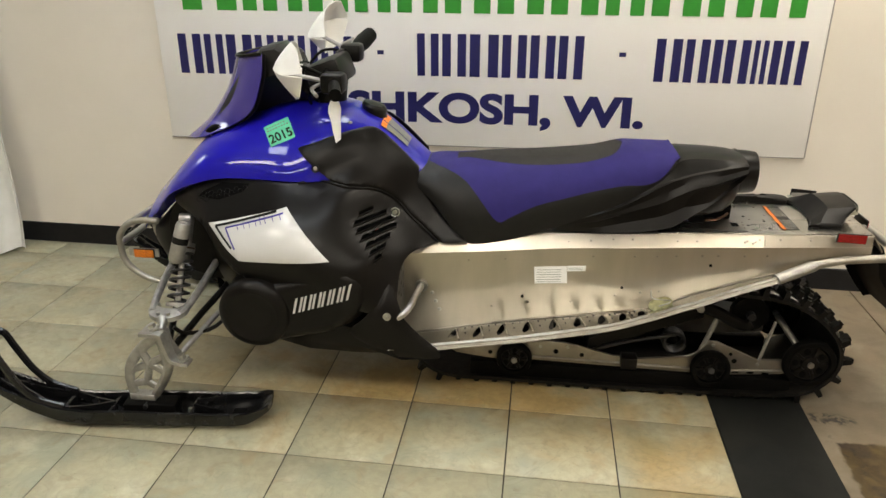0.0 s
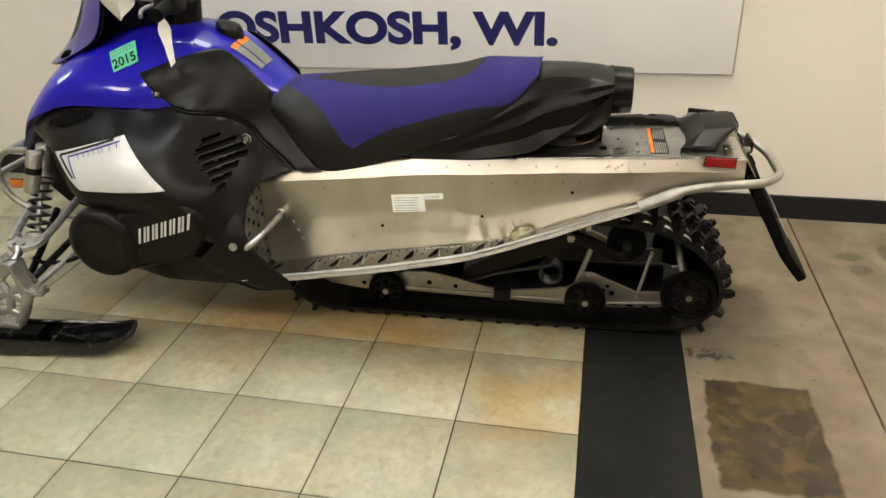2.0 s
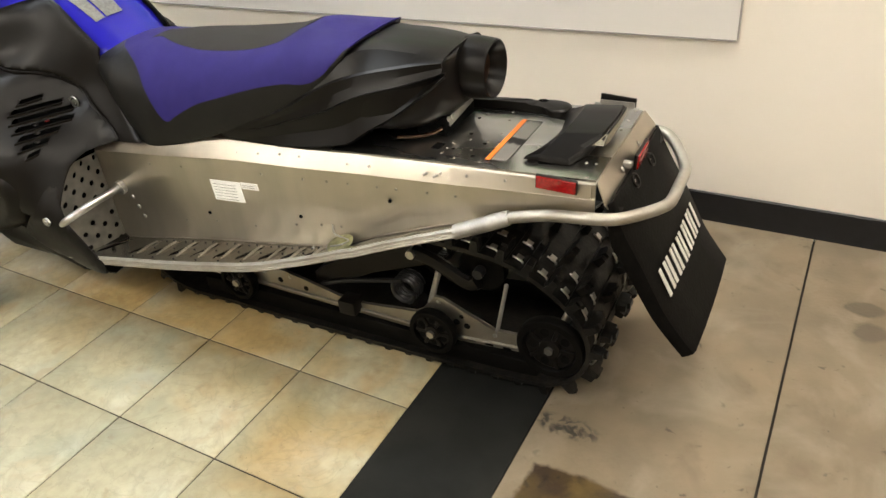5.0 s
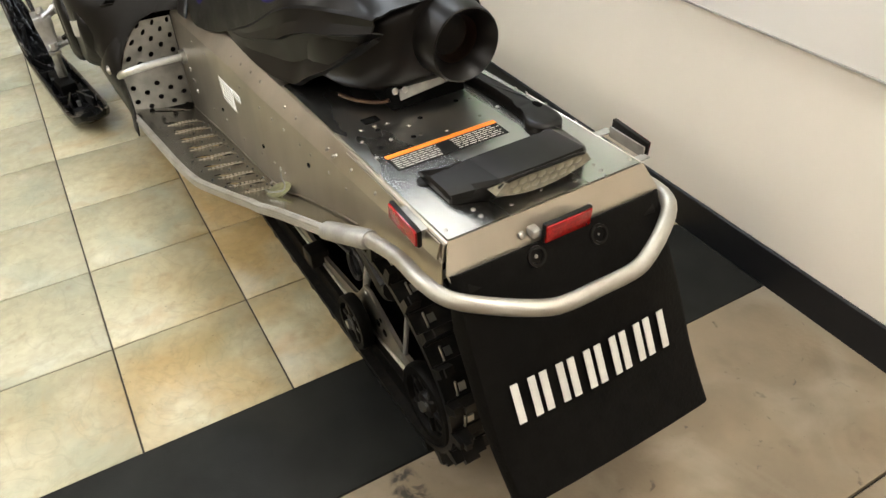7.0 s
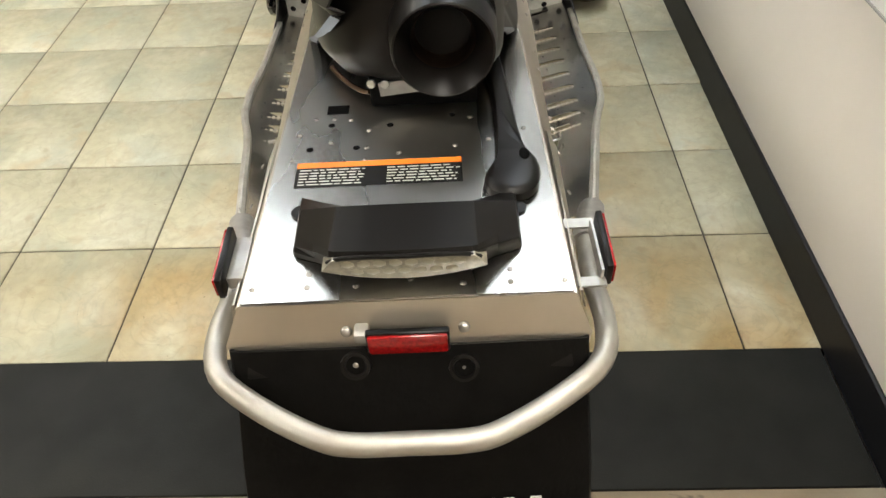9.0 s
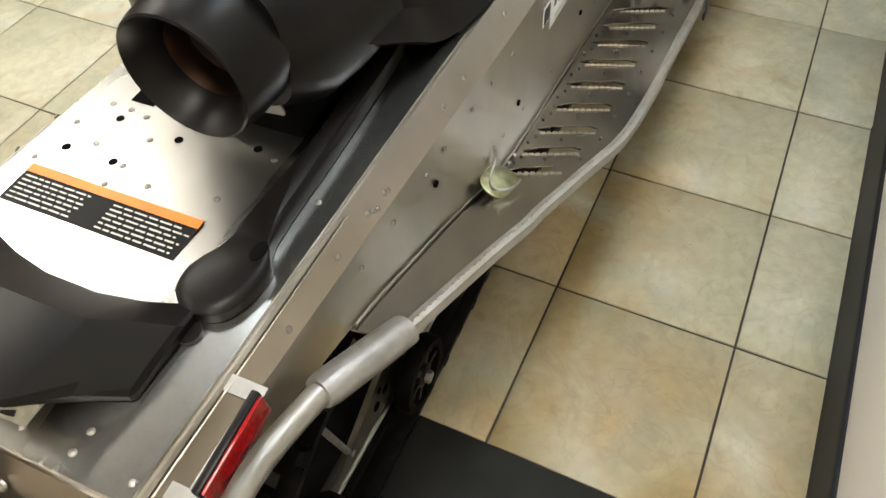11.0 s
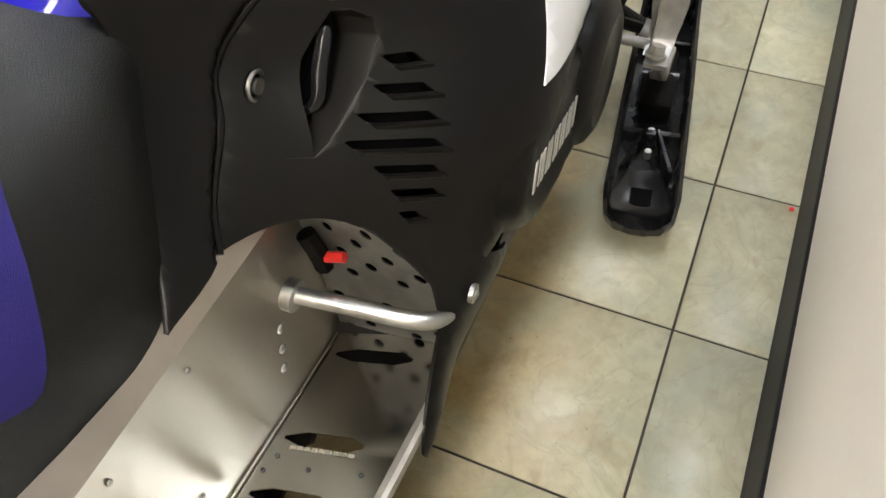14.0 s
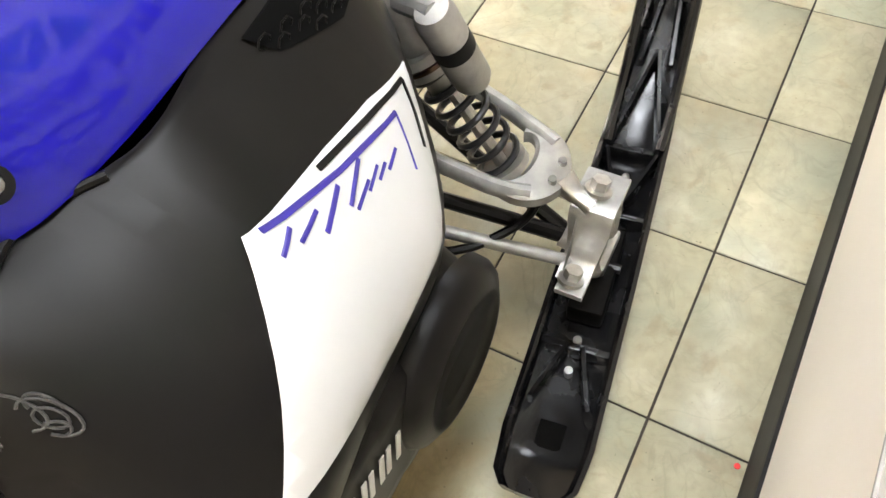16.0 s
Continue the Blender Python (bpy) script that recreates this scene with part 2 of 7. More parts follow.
        r.inputs["From Min"].default_value, r.inputs["From Max"].default_value, r.inputs["To Max"].default_value = lo, hi, amount
        nt.links.new(n.outputs["Fac"], r.inputs["Value"])
        mix = nt.nodes.new("ShaderNodeMix")
        mix.data_type = "RGBA"
        nt.links.new(col, mix.inputs["A"])
        mix.inputs["B"].default_value = (*tint, 1)
        nt.links.new(r.outputs["Result"], mix.inputs["Factor"])
        col = mix.outputs["Result"]
    for cx, cy, hx, hy, edge, amount, dark in ((0.845, -0.245, 0.143, 0.215, 0.010, 2.2, (0.058, 0.036, 0.009)), (1.320, 0.835, 0.045, 0.028, 0.02, 1.7, (0.100, 0.078, 0.052)),
                                               (1.333, 0.735, 0.038, 0.042, 0.02, 1.7, (0.100, 0.078, 0.052)), (1.50, 0.87, 0.06, 0.09, 0.03, 1.6, (0.100, 0.078, 0.052)),
                                               (0.73, 0.10, 0.075, 0.03, 0.015, 1.1, (0.03, 0.026, 0.020))):
        mask = math_node("MULTIPLY", math_node("MULTIPLY", patch(cx, cy, hx, hy, edge), wob.outputs["Fac"]), amount * 1.6)
        if dark[0] < 0.05:
            mask = math_node("MULTIPLY", mask, mottle(38.0, 0.44, 0.60, 1.0))
        mix = nt.nodes.new("ShaderNodeMix")
        mix.data_type = "RGBA"
        nt.links.new(col, mix.inputs["A"])
        mix.inputs["B"].default_value = (*dark, 1)
        if hx > 0.1:
            # old glue: mustard with brown and near-black blotches
            tone = None
            for scale, lo, hi, most, tint in ((5.5, 0.42, 0.62, 0.95, (0.026, 0.014, 0.008)), (13.0, 0.50, 0.66, 0.8, (0.10, 0.066, 0.018)), (17.0, 0.60, 0.70, 0.9, (0.010, 0.007, 0.005))):
                blend = nt.nodes.new("ShaderNodeMix")
                blend.data_type = "RGBA"
                if tone is None:
                    blend.inputs["A"].default_value = (*dark, 1)
                else:
                    nt.links.new(tone, blend.inputs["A"])
                blend.inputs["B"].default_value = (*tint, 1)
                nt.links.new(mottle(scale, lo, hi, most), blend.inputs["Factor"])
                tone = blend.outputs["Result"]
            nt.links.new(tone, mix.inputs["B"])
        nt.links.new(mask, mix.inputs["Factor"])
        col = mix.outputs["Result"]
    nt.links.new(col, b.inputs["Base Color"])
    return m


M_CONCRETE = concrete()


# ---- shape helpers ----
def finish(name, bm, mat, sharp=35.0):
    bmesh.ops.recalc_face_normals(bm, faces=bm.faces)
    lim = radians(sharp)
    for f in bm.faces:
        f.smooth = True
    for e in bm.edges:
        if len(e.link_faces) == 2 and e.calc_face_angle(0.0) > lim:
            e.smooth = False
    me = bpy.data.meshes.new(name)
    bm.to_mesh(me)
    bm.free()
    for m in (mat if isinstance(mat, (list, tuple)) else [mat]):
        me.materials.append(m)
    return me


def part(name, bm, mat, parent=None, label="", sharp=35.0):
    """Links a bmesh (or a finished mesh) as one mesh object under a thing or a part."""
    me = bm if isinstance(bm, bpy.types.Mesh) else finish(name, bm, mat, sharp)
    ob = new(name, me)
    if parent is not None:
        ob.parent = parent
    if label:
        tagged(ob, label)
    return ob


def box(size, at=(0, 0, 0), bevel=0.0, turn=None, bm=None, segments=2):
    bm = bm or bmesh.new()
    m = Matrix.Translation(at) @ (turn or Matrix.Identity(4)) @ Matrix.Diagonal((*size, 1))
    r = bmesh.ops.create_cube(bm, size=1.0, matrix=m)
    if bevel > 0:
        es = list({e for v in r["verts"] for e in v.link_edges})
        bmesh.ops.bevel(bm, geom=es, offset=bevel, segments=segments, affect="EDGES", profile=0.5)
    return bm


def rod(a, b, r, seg=16, bm=None, r2=None):
    bm = bm or bmesh.new()
    a, b = Vector(a), Vector(b)
    d = b - a
    m = Matrix.Translation((a + b) / 2) @ d.to_track_quat("Z", "Y").to_matrix().to_4x4()
    bmesh.ops.create_cone(bm, cap_ends=True, segments=seg, radius1=r, radius2=r if r2 is None else r2, depth=d.length, matrix=m)
    return bm


def smooth_path(pts, n=6, closed=False):
    """Catmull-Rom through the points."""
    p = [Vector(q) for q in pts]
    out = []
    k = len(p)
    for i in range(k if closed else k - 1):
        a = p[(i - 1) % k] if closed or i > 0 else p[i]
        b, c = p[i], p[(i + 1) % k]
        d = p[(i + 2) % k] if closed or i + 2 < k else c
        for j in range(n):
            t = j / n
            out.append(0.5 * ((2 * b) + (c - a) * t + (2 * a - 5 * b + 4 * c - d) * t * t + (3 * b - a - 3 * c + d) * t ** 3))
    if not closed:
        out.append(p[-1])
    return out


def tube(pts, r, seg=12, closed=False, bm=None, flat=1.0):
    """A round bar along the points; flat squeezes it across its second axis."""
    bm = bm or bmesh.new()
    p = [Vector(q) for q in pts]
    k = len(p)
    rings, up = [], None
    for i in range(k):
        if closed:
            d = p[(i + 1) % k] - p[i - 1]
        else:
            d = p[min(i + 1, k - 1)] - p[max(i - 1, 0)]
        d.normalize()
        if up is None:
            up = d.orthogonal().normalized() if abs(d.z) > 0.9 else Vector((0, 0, 1))
        up = (up - d * up.dot(d)).normalized()
        side = d.cross(up)
        rad = r[i] if isinstance(r, (list, tuple)) else r
        rings.append([bm.verts.new(p[i] + rad * (math.cos(a) * side + flat * math.sin(a) * up)) for a in (2 * math.pi * s / seg for s in range(seg))])
    for i in range(k if closed else k - 1):
        a, b = rings[i], rings[(i + 1) % k]
        for s in range(seg):
            bm.faces.new((a[s], a[(s + 1) % seg], b[(s + 1) % seg], b[s]))
    if not closed:
        bm.faces.new(rings[0][::-1])
        bm.faces.new(rings[-1])
    return bm


def loft(rings, closed=True, caps=True, bm=None):
    """A skin over rings of equal length."""
    bm = bm or bmesh.new()
    vs = [[bm.verts.new(q) for q in ring] for ring in rings]
    n = len(vs[0])
    for a, b in zip(vs[:-1], vs[1:]):
        for s in range(n if closed else n - 1):
            bm.faces.new((a[s], a[(s + 1) % n], b[(s + 1) % n], b[s]))
    if closed and caps:
        bm.faces.new(vs[0][::-1])
        bm.faces.new(vs[-1])
    return bm


def prism(pts, depth, to, bm=None, bevel=0.0):
    """An outline in the plane, made depth thick; to(u, v, w) gives the place."""
    bm = bm or bmesh.new()
    a = [bm.verts.new(to(u, v, 0)) for u, v in pts]
    b = [bm.verts.new(to(u, v, depth)) for u, v in pts]
    n = len(pts)
    fs = [bm.faces.new(a[::-1]), bm.faces.new(b)]
    for i in range(n):
        fs.append(bm.faces.new((a[i], a[(i + 1) % n], b[(i + 1) % n], b[i])))
    if bevel > 0:
        es = list({e for f in fs[:2] for e in f.edges})
        bmesh.ops.bevel(bm, geom=es, offset=bevel, segments=2, affect="EDGES", profile=0.5)
    bmesh.ops.triangulate(bm, faces=[f for f in bm.faces if len(f.verts) > 4])
    return bm


def thicken(bm, t, shift=None):
    """Gives an open skin a back, t inside it (or moved by a fixed vector), and a rim."""
    bmesh.ops.dissolve_degenerate(bm, dist=1e-5, edges=bm.edges[:])
    bmesh.ops.recalc_face_normals(bm, faces=bm.faces)
    bm.normal_update()
    faces = bm.faces[:]
    rim = [(e.verts[0], e.verts[1]) for e in bm.edges if len(e.link_faces) == 1]
    back = {v: bm.verts.new(v.co + (Vector(shift) if shift else v.normal * -abs(t))) for v in bm.verts[:]}
    for f in faces:
        bm.faces.new([back[v] for v in reversed(f.verts)])
    for a, b in rim:
        bm.faces.new((a, b, back[b], back[a]))
    return bm


def lerp_table(table, x):
    xs, ys = [p[0] for p in table], [p[1] for p in table]
    return float(np.interp(x, xs, ys))


def spline_table(table, x):
    """A smooth curve through the (x, y) pairs."""
    xs = [p[0] for p in table]
    ys = [p[1] for p in table]
    if x <= xs[0]:
        return ys[0]
    if x >= xs[-1]:
        return ys[-1]
    i = max(j for j in range(len(xs) - 1) if xs[j] <= x)
    h = xs[i + 1] - xs[i]
    t = (x - xs[i]) / h

    def slope(j):
        if j <= 0 or j >= len(xs) - 1:
            k = 0 if j <= 0 else len(xs) - 2
            return (ys[k + 1] - ys[k]) / (xs[k + 1] - xs[k])
        return (ys[j + 1] - ys[j - 1]) / (xs[j + 1] - xs[j - 1])
    a, b, m0, m1 = ys[i], ys[i + 1], slope(i) * h, slope(i + 1) * h
    return (2 * t ** 3 - 3 * t * t + 1) * a + (t ** 3 - 2 * t * t + t) * m0 + (3 * t * t - 2 * t ** 3) * b + (t ** 3 - t * t) * m1


# ---- the room ----
X0, X1, Y0, H = -6.0, 5.5, -8.0, 2.9
TILE_X0, TILE_ROWS = -14, range(-12, 4)

floor = tagged(part("floor", box((MAT_X0 - X0, WALL_Y + 0.1 - Y0, 0.1), ((X0 + MAT_X0) / 2, (WALL_Y + 0.1 + Y0) / 2, -0.0535)), M_GROUT),
               "dark grout bed under cream glazed floor tiles", "floor", kind="structure")
conc = tagged(new("concrete_floor"), "worn brown concrete floor with a dark glue patch", "floor", kind="structure")
for x0, x1 in ((MAT_X1, 1.154), (1.160, X1)):
    part("slab", box((x1 - x0, WALL_Y + 0.1 - Y0, 0.1), ((x0 + x1) / 2, (WALL_Y + 0.1 + Y0) / 2, -0.05), bevel=0.002), M_CONCRETE, conc)
part("joint_bed", box((0.03, WALL_Y + 0.1 - Y0, 0.04), (1.157, (WALL_Y + 0.1 + Y0) / 2, -0.035)), M_GROUT, conc)
tagged(part("transition_strip", box((MAT_X1 - MAT_X0 - 0.002, 1.15 - Y0, 0.1), ((MAT_X0 + MAT_X1) / 2, (1.15 + Y0) / 2, -0.046), bevel=0.003), M_MAT),
       "flat black rubber strip between tiles and concrete", "floor strip", kind="structure")

tagged(part("wall_north", box((X1 - X0 + 0.4, 0.15, H + 0.2), ((X0 + X1) / 2, WALL_Y + 0.075, H / 2)), M_WALL), "plain cream painted showroom wall", "wall", kind="structure")
tagged(part("wall_south", box((X1 - X0 + 0.4, 0.15, H + 0.2), ((X0 + X1) / 2, Y0 - 0.075, H / 2)), M_WALL_FAR), "plain unseen wall, tan to shape reflections on the sled", "wall", kind="structure")
tagged(part("wall_west", box((0.15, WALL_Y - Y0, H + 0.2), (X0 - 0.075, (WALL_Y + Y0) / 2, H / 2)), M_WALL_FAR), "plain unseen wall, tan to shape reflections on the sled", "wall", kind="structure")
tagged(part("wall_east", box((0.15, WALL_Y - Y0, H + 0.2), (X1 + 0.075, (WALL_Y + Y0) / 2, H / 2)), M_WALL_FAR), "plain unseen wall, tan to shape reflections on the sled", "wall", kind="structure")
tagged(part("ceiling", box((X1 - X0 + 0.4, WALL_Y - Y0 + 0.4, 0.1), ((X0 + X1) / 2, (WALL_Y + Y0) / 2, H + 0.05)), M_CEIL), "plain unseen ceiling, kept dark to deepen reflections", "ceiling", kind="structure")


def skirting(x0, x1, proud):
    prof = [(0, 0), (proud + 0.004, 0), (proud + 0.003, 0.006), (proud, 0.014), (proud, 0.09), (proud - 0.002, 0.098), (proud - 0.006, 0.101), (0, 0.101)]
    bm = loft([[(x, WALL_Y - u, v) for u, v in prof] for x in (x0, x1)])
    return bm


# the wall runs at a slight angle to the tiles
SKEW = Matrix.Translation((0, WALL_Y, 0)) @ Matrix.Rotation(radians(0.1), 4, "Z") @ Matrix.Translation((0, -WALL_Y, 0))
base = tagged(new("baseboard"), "black vinyl cove baseboard along the wall", "baseboard", kind="structure")
part("baseboard_length", skirting(X0, -0.672, 0.007), M_BASE, base)
part("baseboard_length", skirting(-0.669, X1, 0.0095), M_BASE, base)


def ceiling_light(x, y, tube_glow, label):
    ob = tagged(new("ceiling_light"), label, "ceiling light", "ceiling lights")
    ob.location = (x, y, H)
    bm = box((1.24, 0.04, 0.07), (0, 0.27, -0.035), 0.004)
    box((1.24, 0.04, 0.07), (0, -0.27, -0.035), 0.004, bm=bm)
    box((0.04, 0.50, 0.07), (0.6, 0, -0.035), 0.004, bm=bm)
    box((0.04, 0.50, 0.07), (-0.6, 0, -0.035), 0.004, bm=bm)
    part("frame", bm, M_LAMPBODY, ob)
    part("diffuser", box((1.15, 0.49, 0.02), (0, 0, -0.05), 0.005), tube_glow, ob)
    return ob


# the warm pair at y 0.6 is added to light the near wall
light = ceiling_light(1.0, 0.6, M_GLOW, "unseen white enamel ceiling fixture with warm glowing diffuser")
for x, y in ((3.0, 0.6), (-2.5, -2.05), (-0.55, -2.05), (1.4, -2.05), (3.35, -2.05), (-2.2, -4.8), (-0.2, -4.8), (1.8, -4.8)):
    copy_thing(light, pose(x, y, H))
cool_light = ceiling_light(-1.25, 0.87, M_GLOW_COOL, "white enamel ceiling fixture with cool bluish diffuser")
for x, y in ((-4.9, 0.72), (-1.3, -0.78)):
    copy_thing(cool_light, pose(x, y, H))


# ---- wall sign ----
SIGN_Y = WALL_Y - 0.008


def letters(text, parent, mat, size, at, turn, name, width=None, depth=0.0015, bold=0.0, height=None):
    """Raised writing in the built-in font, scaled to its width and height."""
    cu = bpy.data.curves.new(name, "FONT")
    cu.body, cu.size, cu.extrude, cu.offset = text, 1.0, 0.0, bold
    tmp = bpy.data.objects.new(name, cu)
    scene.collection.objects.link(tmp)
    dg = bpy.context.evaluated_depsgraph_get()
    dg.update()
    me = bpy.data.meshes.new_from_object(tmp.evaluated_get(dg))
    bpy.data.objects.remove(tmp)
    co = np.array([v.co[:] for v in me.vertices])
    lo, hi = co.min(0), co.max(0)
    sx = width / (hi[0] - lo[0]) if width else size
    sy = height / (hi[1] - lo[1]) if height else size
    bm = bmesh.new()
    bm.from_mesh(me)
    bpy.data.meshes.remove(me)
    for v in bm.verts:
        v.co = Vector(((v.co.x - lo[0]) * sx, (v.co.y - lo[1]) * sy, 0))
    bmesh.ops.dissolve_limit(bm, angle_limit=0.01, verts=bm.verts, edges=bm.edges)
    bmesh.ops.triangulate(bm, faces=bm.faces)
    r = bmesh.ops.extrude_face_region(bm, geom=bm.faces[:])
    for v in r["geom"]:
        if isinstance(v, bmesh.types.BMVert):
            v.co.z += depth
    bm.transform(Matrix.Translation(at) @ turn)
    return part(name, bm, mat, parent)


sign = tagged(new("wall_sign"), "large white dealer sign board with green and navy lettering", "sign")
SX0, SX1, SZ0, SZ1 = -2.02, 0.843, 0.60, 1.66
part("board", box((SX1 - SX0, 0.010, SZ1 - SZ0), ((SX0 + SX1) / 2, SIGN_Y, (SZ0 + SZ1) / 2), 0.001), M_SIGN, sign)
part("edge_strip", box((SX1 - SX0, 0.014, 0.004), ((SX0 + SX1) / 2, SIGN_Y, SZ0 - 0.0025)), M_SIGN_EDGE, sign)
part("edge_strip", box((0.004, 0.014, SZ1 - SZ0), (SX1 + 0.0025, SIGN_Y, (SZ0 + SZ1) / 2)), M_SIGN_EDGE, sign)
ON_SIGN = Matrix.Rotation(radians(90), 4, "X")


def shape_word(parent, mat, x0, x1, z0, z1, widths, name):
    """Plain upright bars, two to a letter, in the colour and size of a trade name."""
    u = (x1 - x0) / sum(widths)
    x = x0
    for w in widths:
        bm = bmesh.new()
        a, b = x + 0.08 * u, x + (w - 0.08) * u
        t = (b - a) * 0.36
        tall = z1 - z0
        for s, e in ((a, a + t), (b - t, b)) if w > 0.6 else ((a, b),):
            box((e - s, 0.002, tall), ((s + e) / 2, SIGN_Y - 0.0062, (z0 + z1) / 2), bm=bm)
        part(name, bm, mat, parent)
        x += w * u


shape_word(sign, M_GREEN, -1.90, 0.76, 1.175, 1.48, [1.5, 0.5, 1.1, 1.1, 1.0, 1.1, 1.2, 1.2, 1.2, 1.0, 1.2, 1.1, 1.1], "green_bar")
shape_word(sign, M_NAVY, -1.938, -1.118, 0.898, 1.072, [1.2, 1, 1.3, 1, 0.9, 1, 1, 0.5], "navy_bar")
shape_word(sign, M_NAVY, -1.018, -0.976, 0.998, 1.016, [0.5], "navy_dash")
shape_word(sign, M_NAVY, -0.842, -0.112, 0.910, 1.090, [1.1, 1.2, 1.4, 1.2, 1.2, 1.2], "navy_bar")
shape_word(sign, M_NAVY, 0.022, 0.063, 1.008, 1.026, [0.5], "navy_dash")
shape_word(sign, M_NAVY, 0.170, 0.785, 0.908, 1.085, [1.2, 1.1, 0.5, 1.1, 0.7, 0.5, 1.0], "navy_bar")
letters("OSHKOSH, WI.", sign, M_NAVY, 0.1, (-1.335, SIGN_Y - 0.0052, 0.680), ON_SIGN, "place_name", width=1.49, height=0.160, bold=0.041)

for ob in (base, bpy.data.objects["wall_north"], sign):
    ob.matrix_basis = SKEW @ ob.matrix_basis
sign.matrix_basis = sign.matrix_basis @ Matrix.Translation((-0.56, 0, 0.6)) @ Matrix.Rotation(radians(-0.45), 4, "Y") @ Matrix.Translation((0.56, 0, -0.6))


# a small red marker dot on the tiles by the wall
dot = bmesh.new()
loft([[(-1.320 + r * math.cos(a), 1.141 + r * math.sin(a), z) for a in (2 * math.pi * k / 14 for k in range(14))] for r, z in ((0.0048, 0.0005), (0.0048, 0.0022), (0.004, 0.003))], bm=dot)
M_DOT = material("red_dot_paper", (0.60, 0.02, 0.02), 0.5, vary=0.1, scale=60)
tagged(part("marker_dot", dot, M_DOT), "small red round marker dot on a tile", "sticker")


# ---- white sheet hanging beside the sign ----
def hanging_sheet():
    rings = []
    for k in range(14):
        z = 0.012 + 1.9 * k / 13
        row = []
        for i in range(60):
            u = i / 59
            fold = 0.035 * math.sin(u * 34 + 0.6 * math.sin(z * 2)) + 0.02 * math.sin(u * 13 + 1)
            row.append((-3.6 + 0.80 * u - 0.02 * z + 0.02 * math.sin(z * 3), 0.98 + fold * (0.6 + 0.4 * (1 - z / 2)) - 0.05 * max(0, 0.1 - z) * 4, z + 0.01 * math.sin(u * 21)))
        rings.append(row)
    return thicken(loft(rings, closed=False), 0.002)


tagged(part("draped_sheet", hanging_sheet(), M_CLOTH), "white plastic sheet hanging in folds to the floor", "sheet")
# ---- snowmobile materials ----
M_ALU = material("brushed_aluminium", (0.47, 0.43, 0.365), 0.37, 1.0, vary=0.10, scale=9, rough_vary=0.05, stretch=(1, 1, 0.25), bump=0.012, bump_scale=11, second=(0.46, 0.40, 0.31), second_scale=2.5, second_amount=0.4)
M_BOARD = material("satin_board_aluminium", (0.56, 0.56, 0.53), 0.19, 1.0, vary=0.10, scale=6, rough_vary=0.05, bump=0.05, bump_scale=9, second=(0.46, 0.43, 0.36), second_scale=3.5, second_amount=0.5)
M_DECK = material("milled_aluminium_deck", (0.53, 0.52, 0.49), 0.27, 1.0, vary=0.10, scale=7, rough_vary=0.05, stretch=(0.5, 1.6, 1), bump=0.05, bump_scale=14, second=(0.44, 0.43, 0.39), second_scale=4, second_amount=0.5)
M_STEEL = material("silver_painted_tube", (0.40, 0.385, 0.345), 0.42, 0.75, vary=0.08, scale=30, rough_vary=0.08, second=(0.22, 0.16, 0.10), second_scale=14, second_amount=0.25)
M_CAST = material("cast_aluminium", (0.36, 0.352, 0.33), 0.45, 0.75, vary=0.12, scale=40, bump=0.15, bump_scale=250)
M_ARM = material("grey_forged_arm", (0.36, 0.355, 0.34), 0.40, 0.6, vary=0.15, scale=40, bump=0.1, bump_scale=250)
M_RIVET = material("dull_rivet_head", (0.34, 0.32, 0.29), 0.42, 0.9, vary=0.1, scale=60)
M_FOOT = material("dull_foot_plate", (0.21, 0.205, 0.19), 0.45, 0.9, vary=0.15, scale=30, bump=0.1, bump_scale=250)
M_RAIL = material("dusty_rail_aluminium", (0.36, 0.335, 0.29), 0.36, 0.95, vary=0.2, scale=14, second=(0.16, 0.14, 0.11), second_scale=7, second_amount=0.6, rough_vary=0.08)
M_ZINC = material("yellow_zinc_plate", (0.33, 0.33, 0.19), 0.35, 0.8, vary=0.35, scale=45)
M_CHROME = material("zinc_bolt", (0.46, 0.455, 0.43), 0.34, 1.0, vary=0.1, scale=60)
M_PLASTIC = material("matt_black_plastic", (0.0052, 0.0045, 0.0040), 0.34, specular=0.17, vary=0.10, scale=25, rough_vary=0.01, second=(0.008, 0.0072, 0.0062), second_scale=5, second_amount=0.2)
M_GLOSSBLACK = material("gloss_black_plastic", (0.006, 0.006, 0.0065), 0.22, specular=0.3, vary=0.1, scale=20)
# near-black painted in for the shade of holes, recess floors and hollows
M_DARK = material("shade_black", (0.003, 0.003, 0.003), 0.9, specular=0.05)
M_RUBBER = material("black_track_rubber", (0.0028, 0.0026, 0.0024), 0.55, specular=0.07, vary=0.3, scale=40, bump=0.4, bump_scale=150, second=(0.006, 0.0055, 0.0045), second_scale=9, second_amount=0.4)
M_TRACK = material("worn_track_rubber", (0.004, 0.0038, 0.0035), 0.42, specular=0.25, vary=0.3, scale=40, bump=0.5, bump_scale=110, second=(0.05, 0.042, 0.03), second_scale=40, second_amount=0.18)
M_SEAT = material("black_seat_vinyl", (0.006, 0.0057, 0.0053), 0.45, specular=0.26, vary=0.1, scale=30, bump=0.35, bump_scale=700, rough_vary=0.06)
M_INSERT = material("charcoal_grip_vinyl", (0.026, 0.024, 0.022), 0.7, specular=0.2, vary=0.12, scale=60, bump=0.6, bump_scale=1200)
M_PURPLE = material("blue_violet_seat_vinyl", (0.026, 0.020, 0.126), 0.62, specular=0.12, vary=0.06, scale=20, bump=0.3, bump_scale=800, rough_vary=0.05)
M_BLUE = material("blue_gloss_paint", (0.010, 0.007, 0.31), 0.35, specular=0.12, coat=0.75, vary=0.01, scale=15)
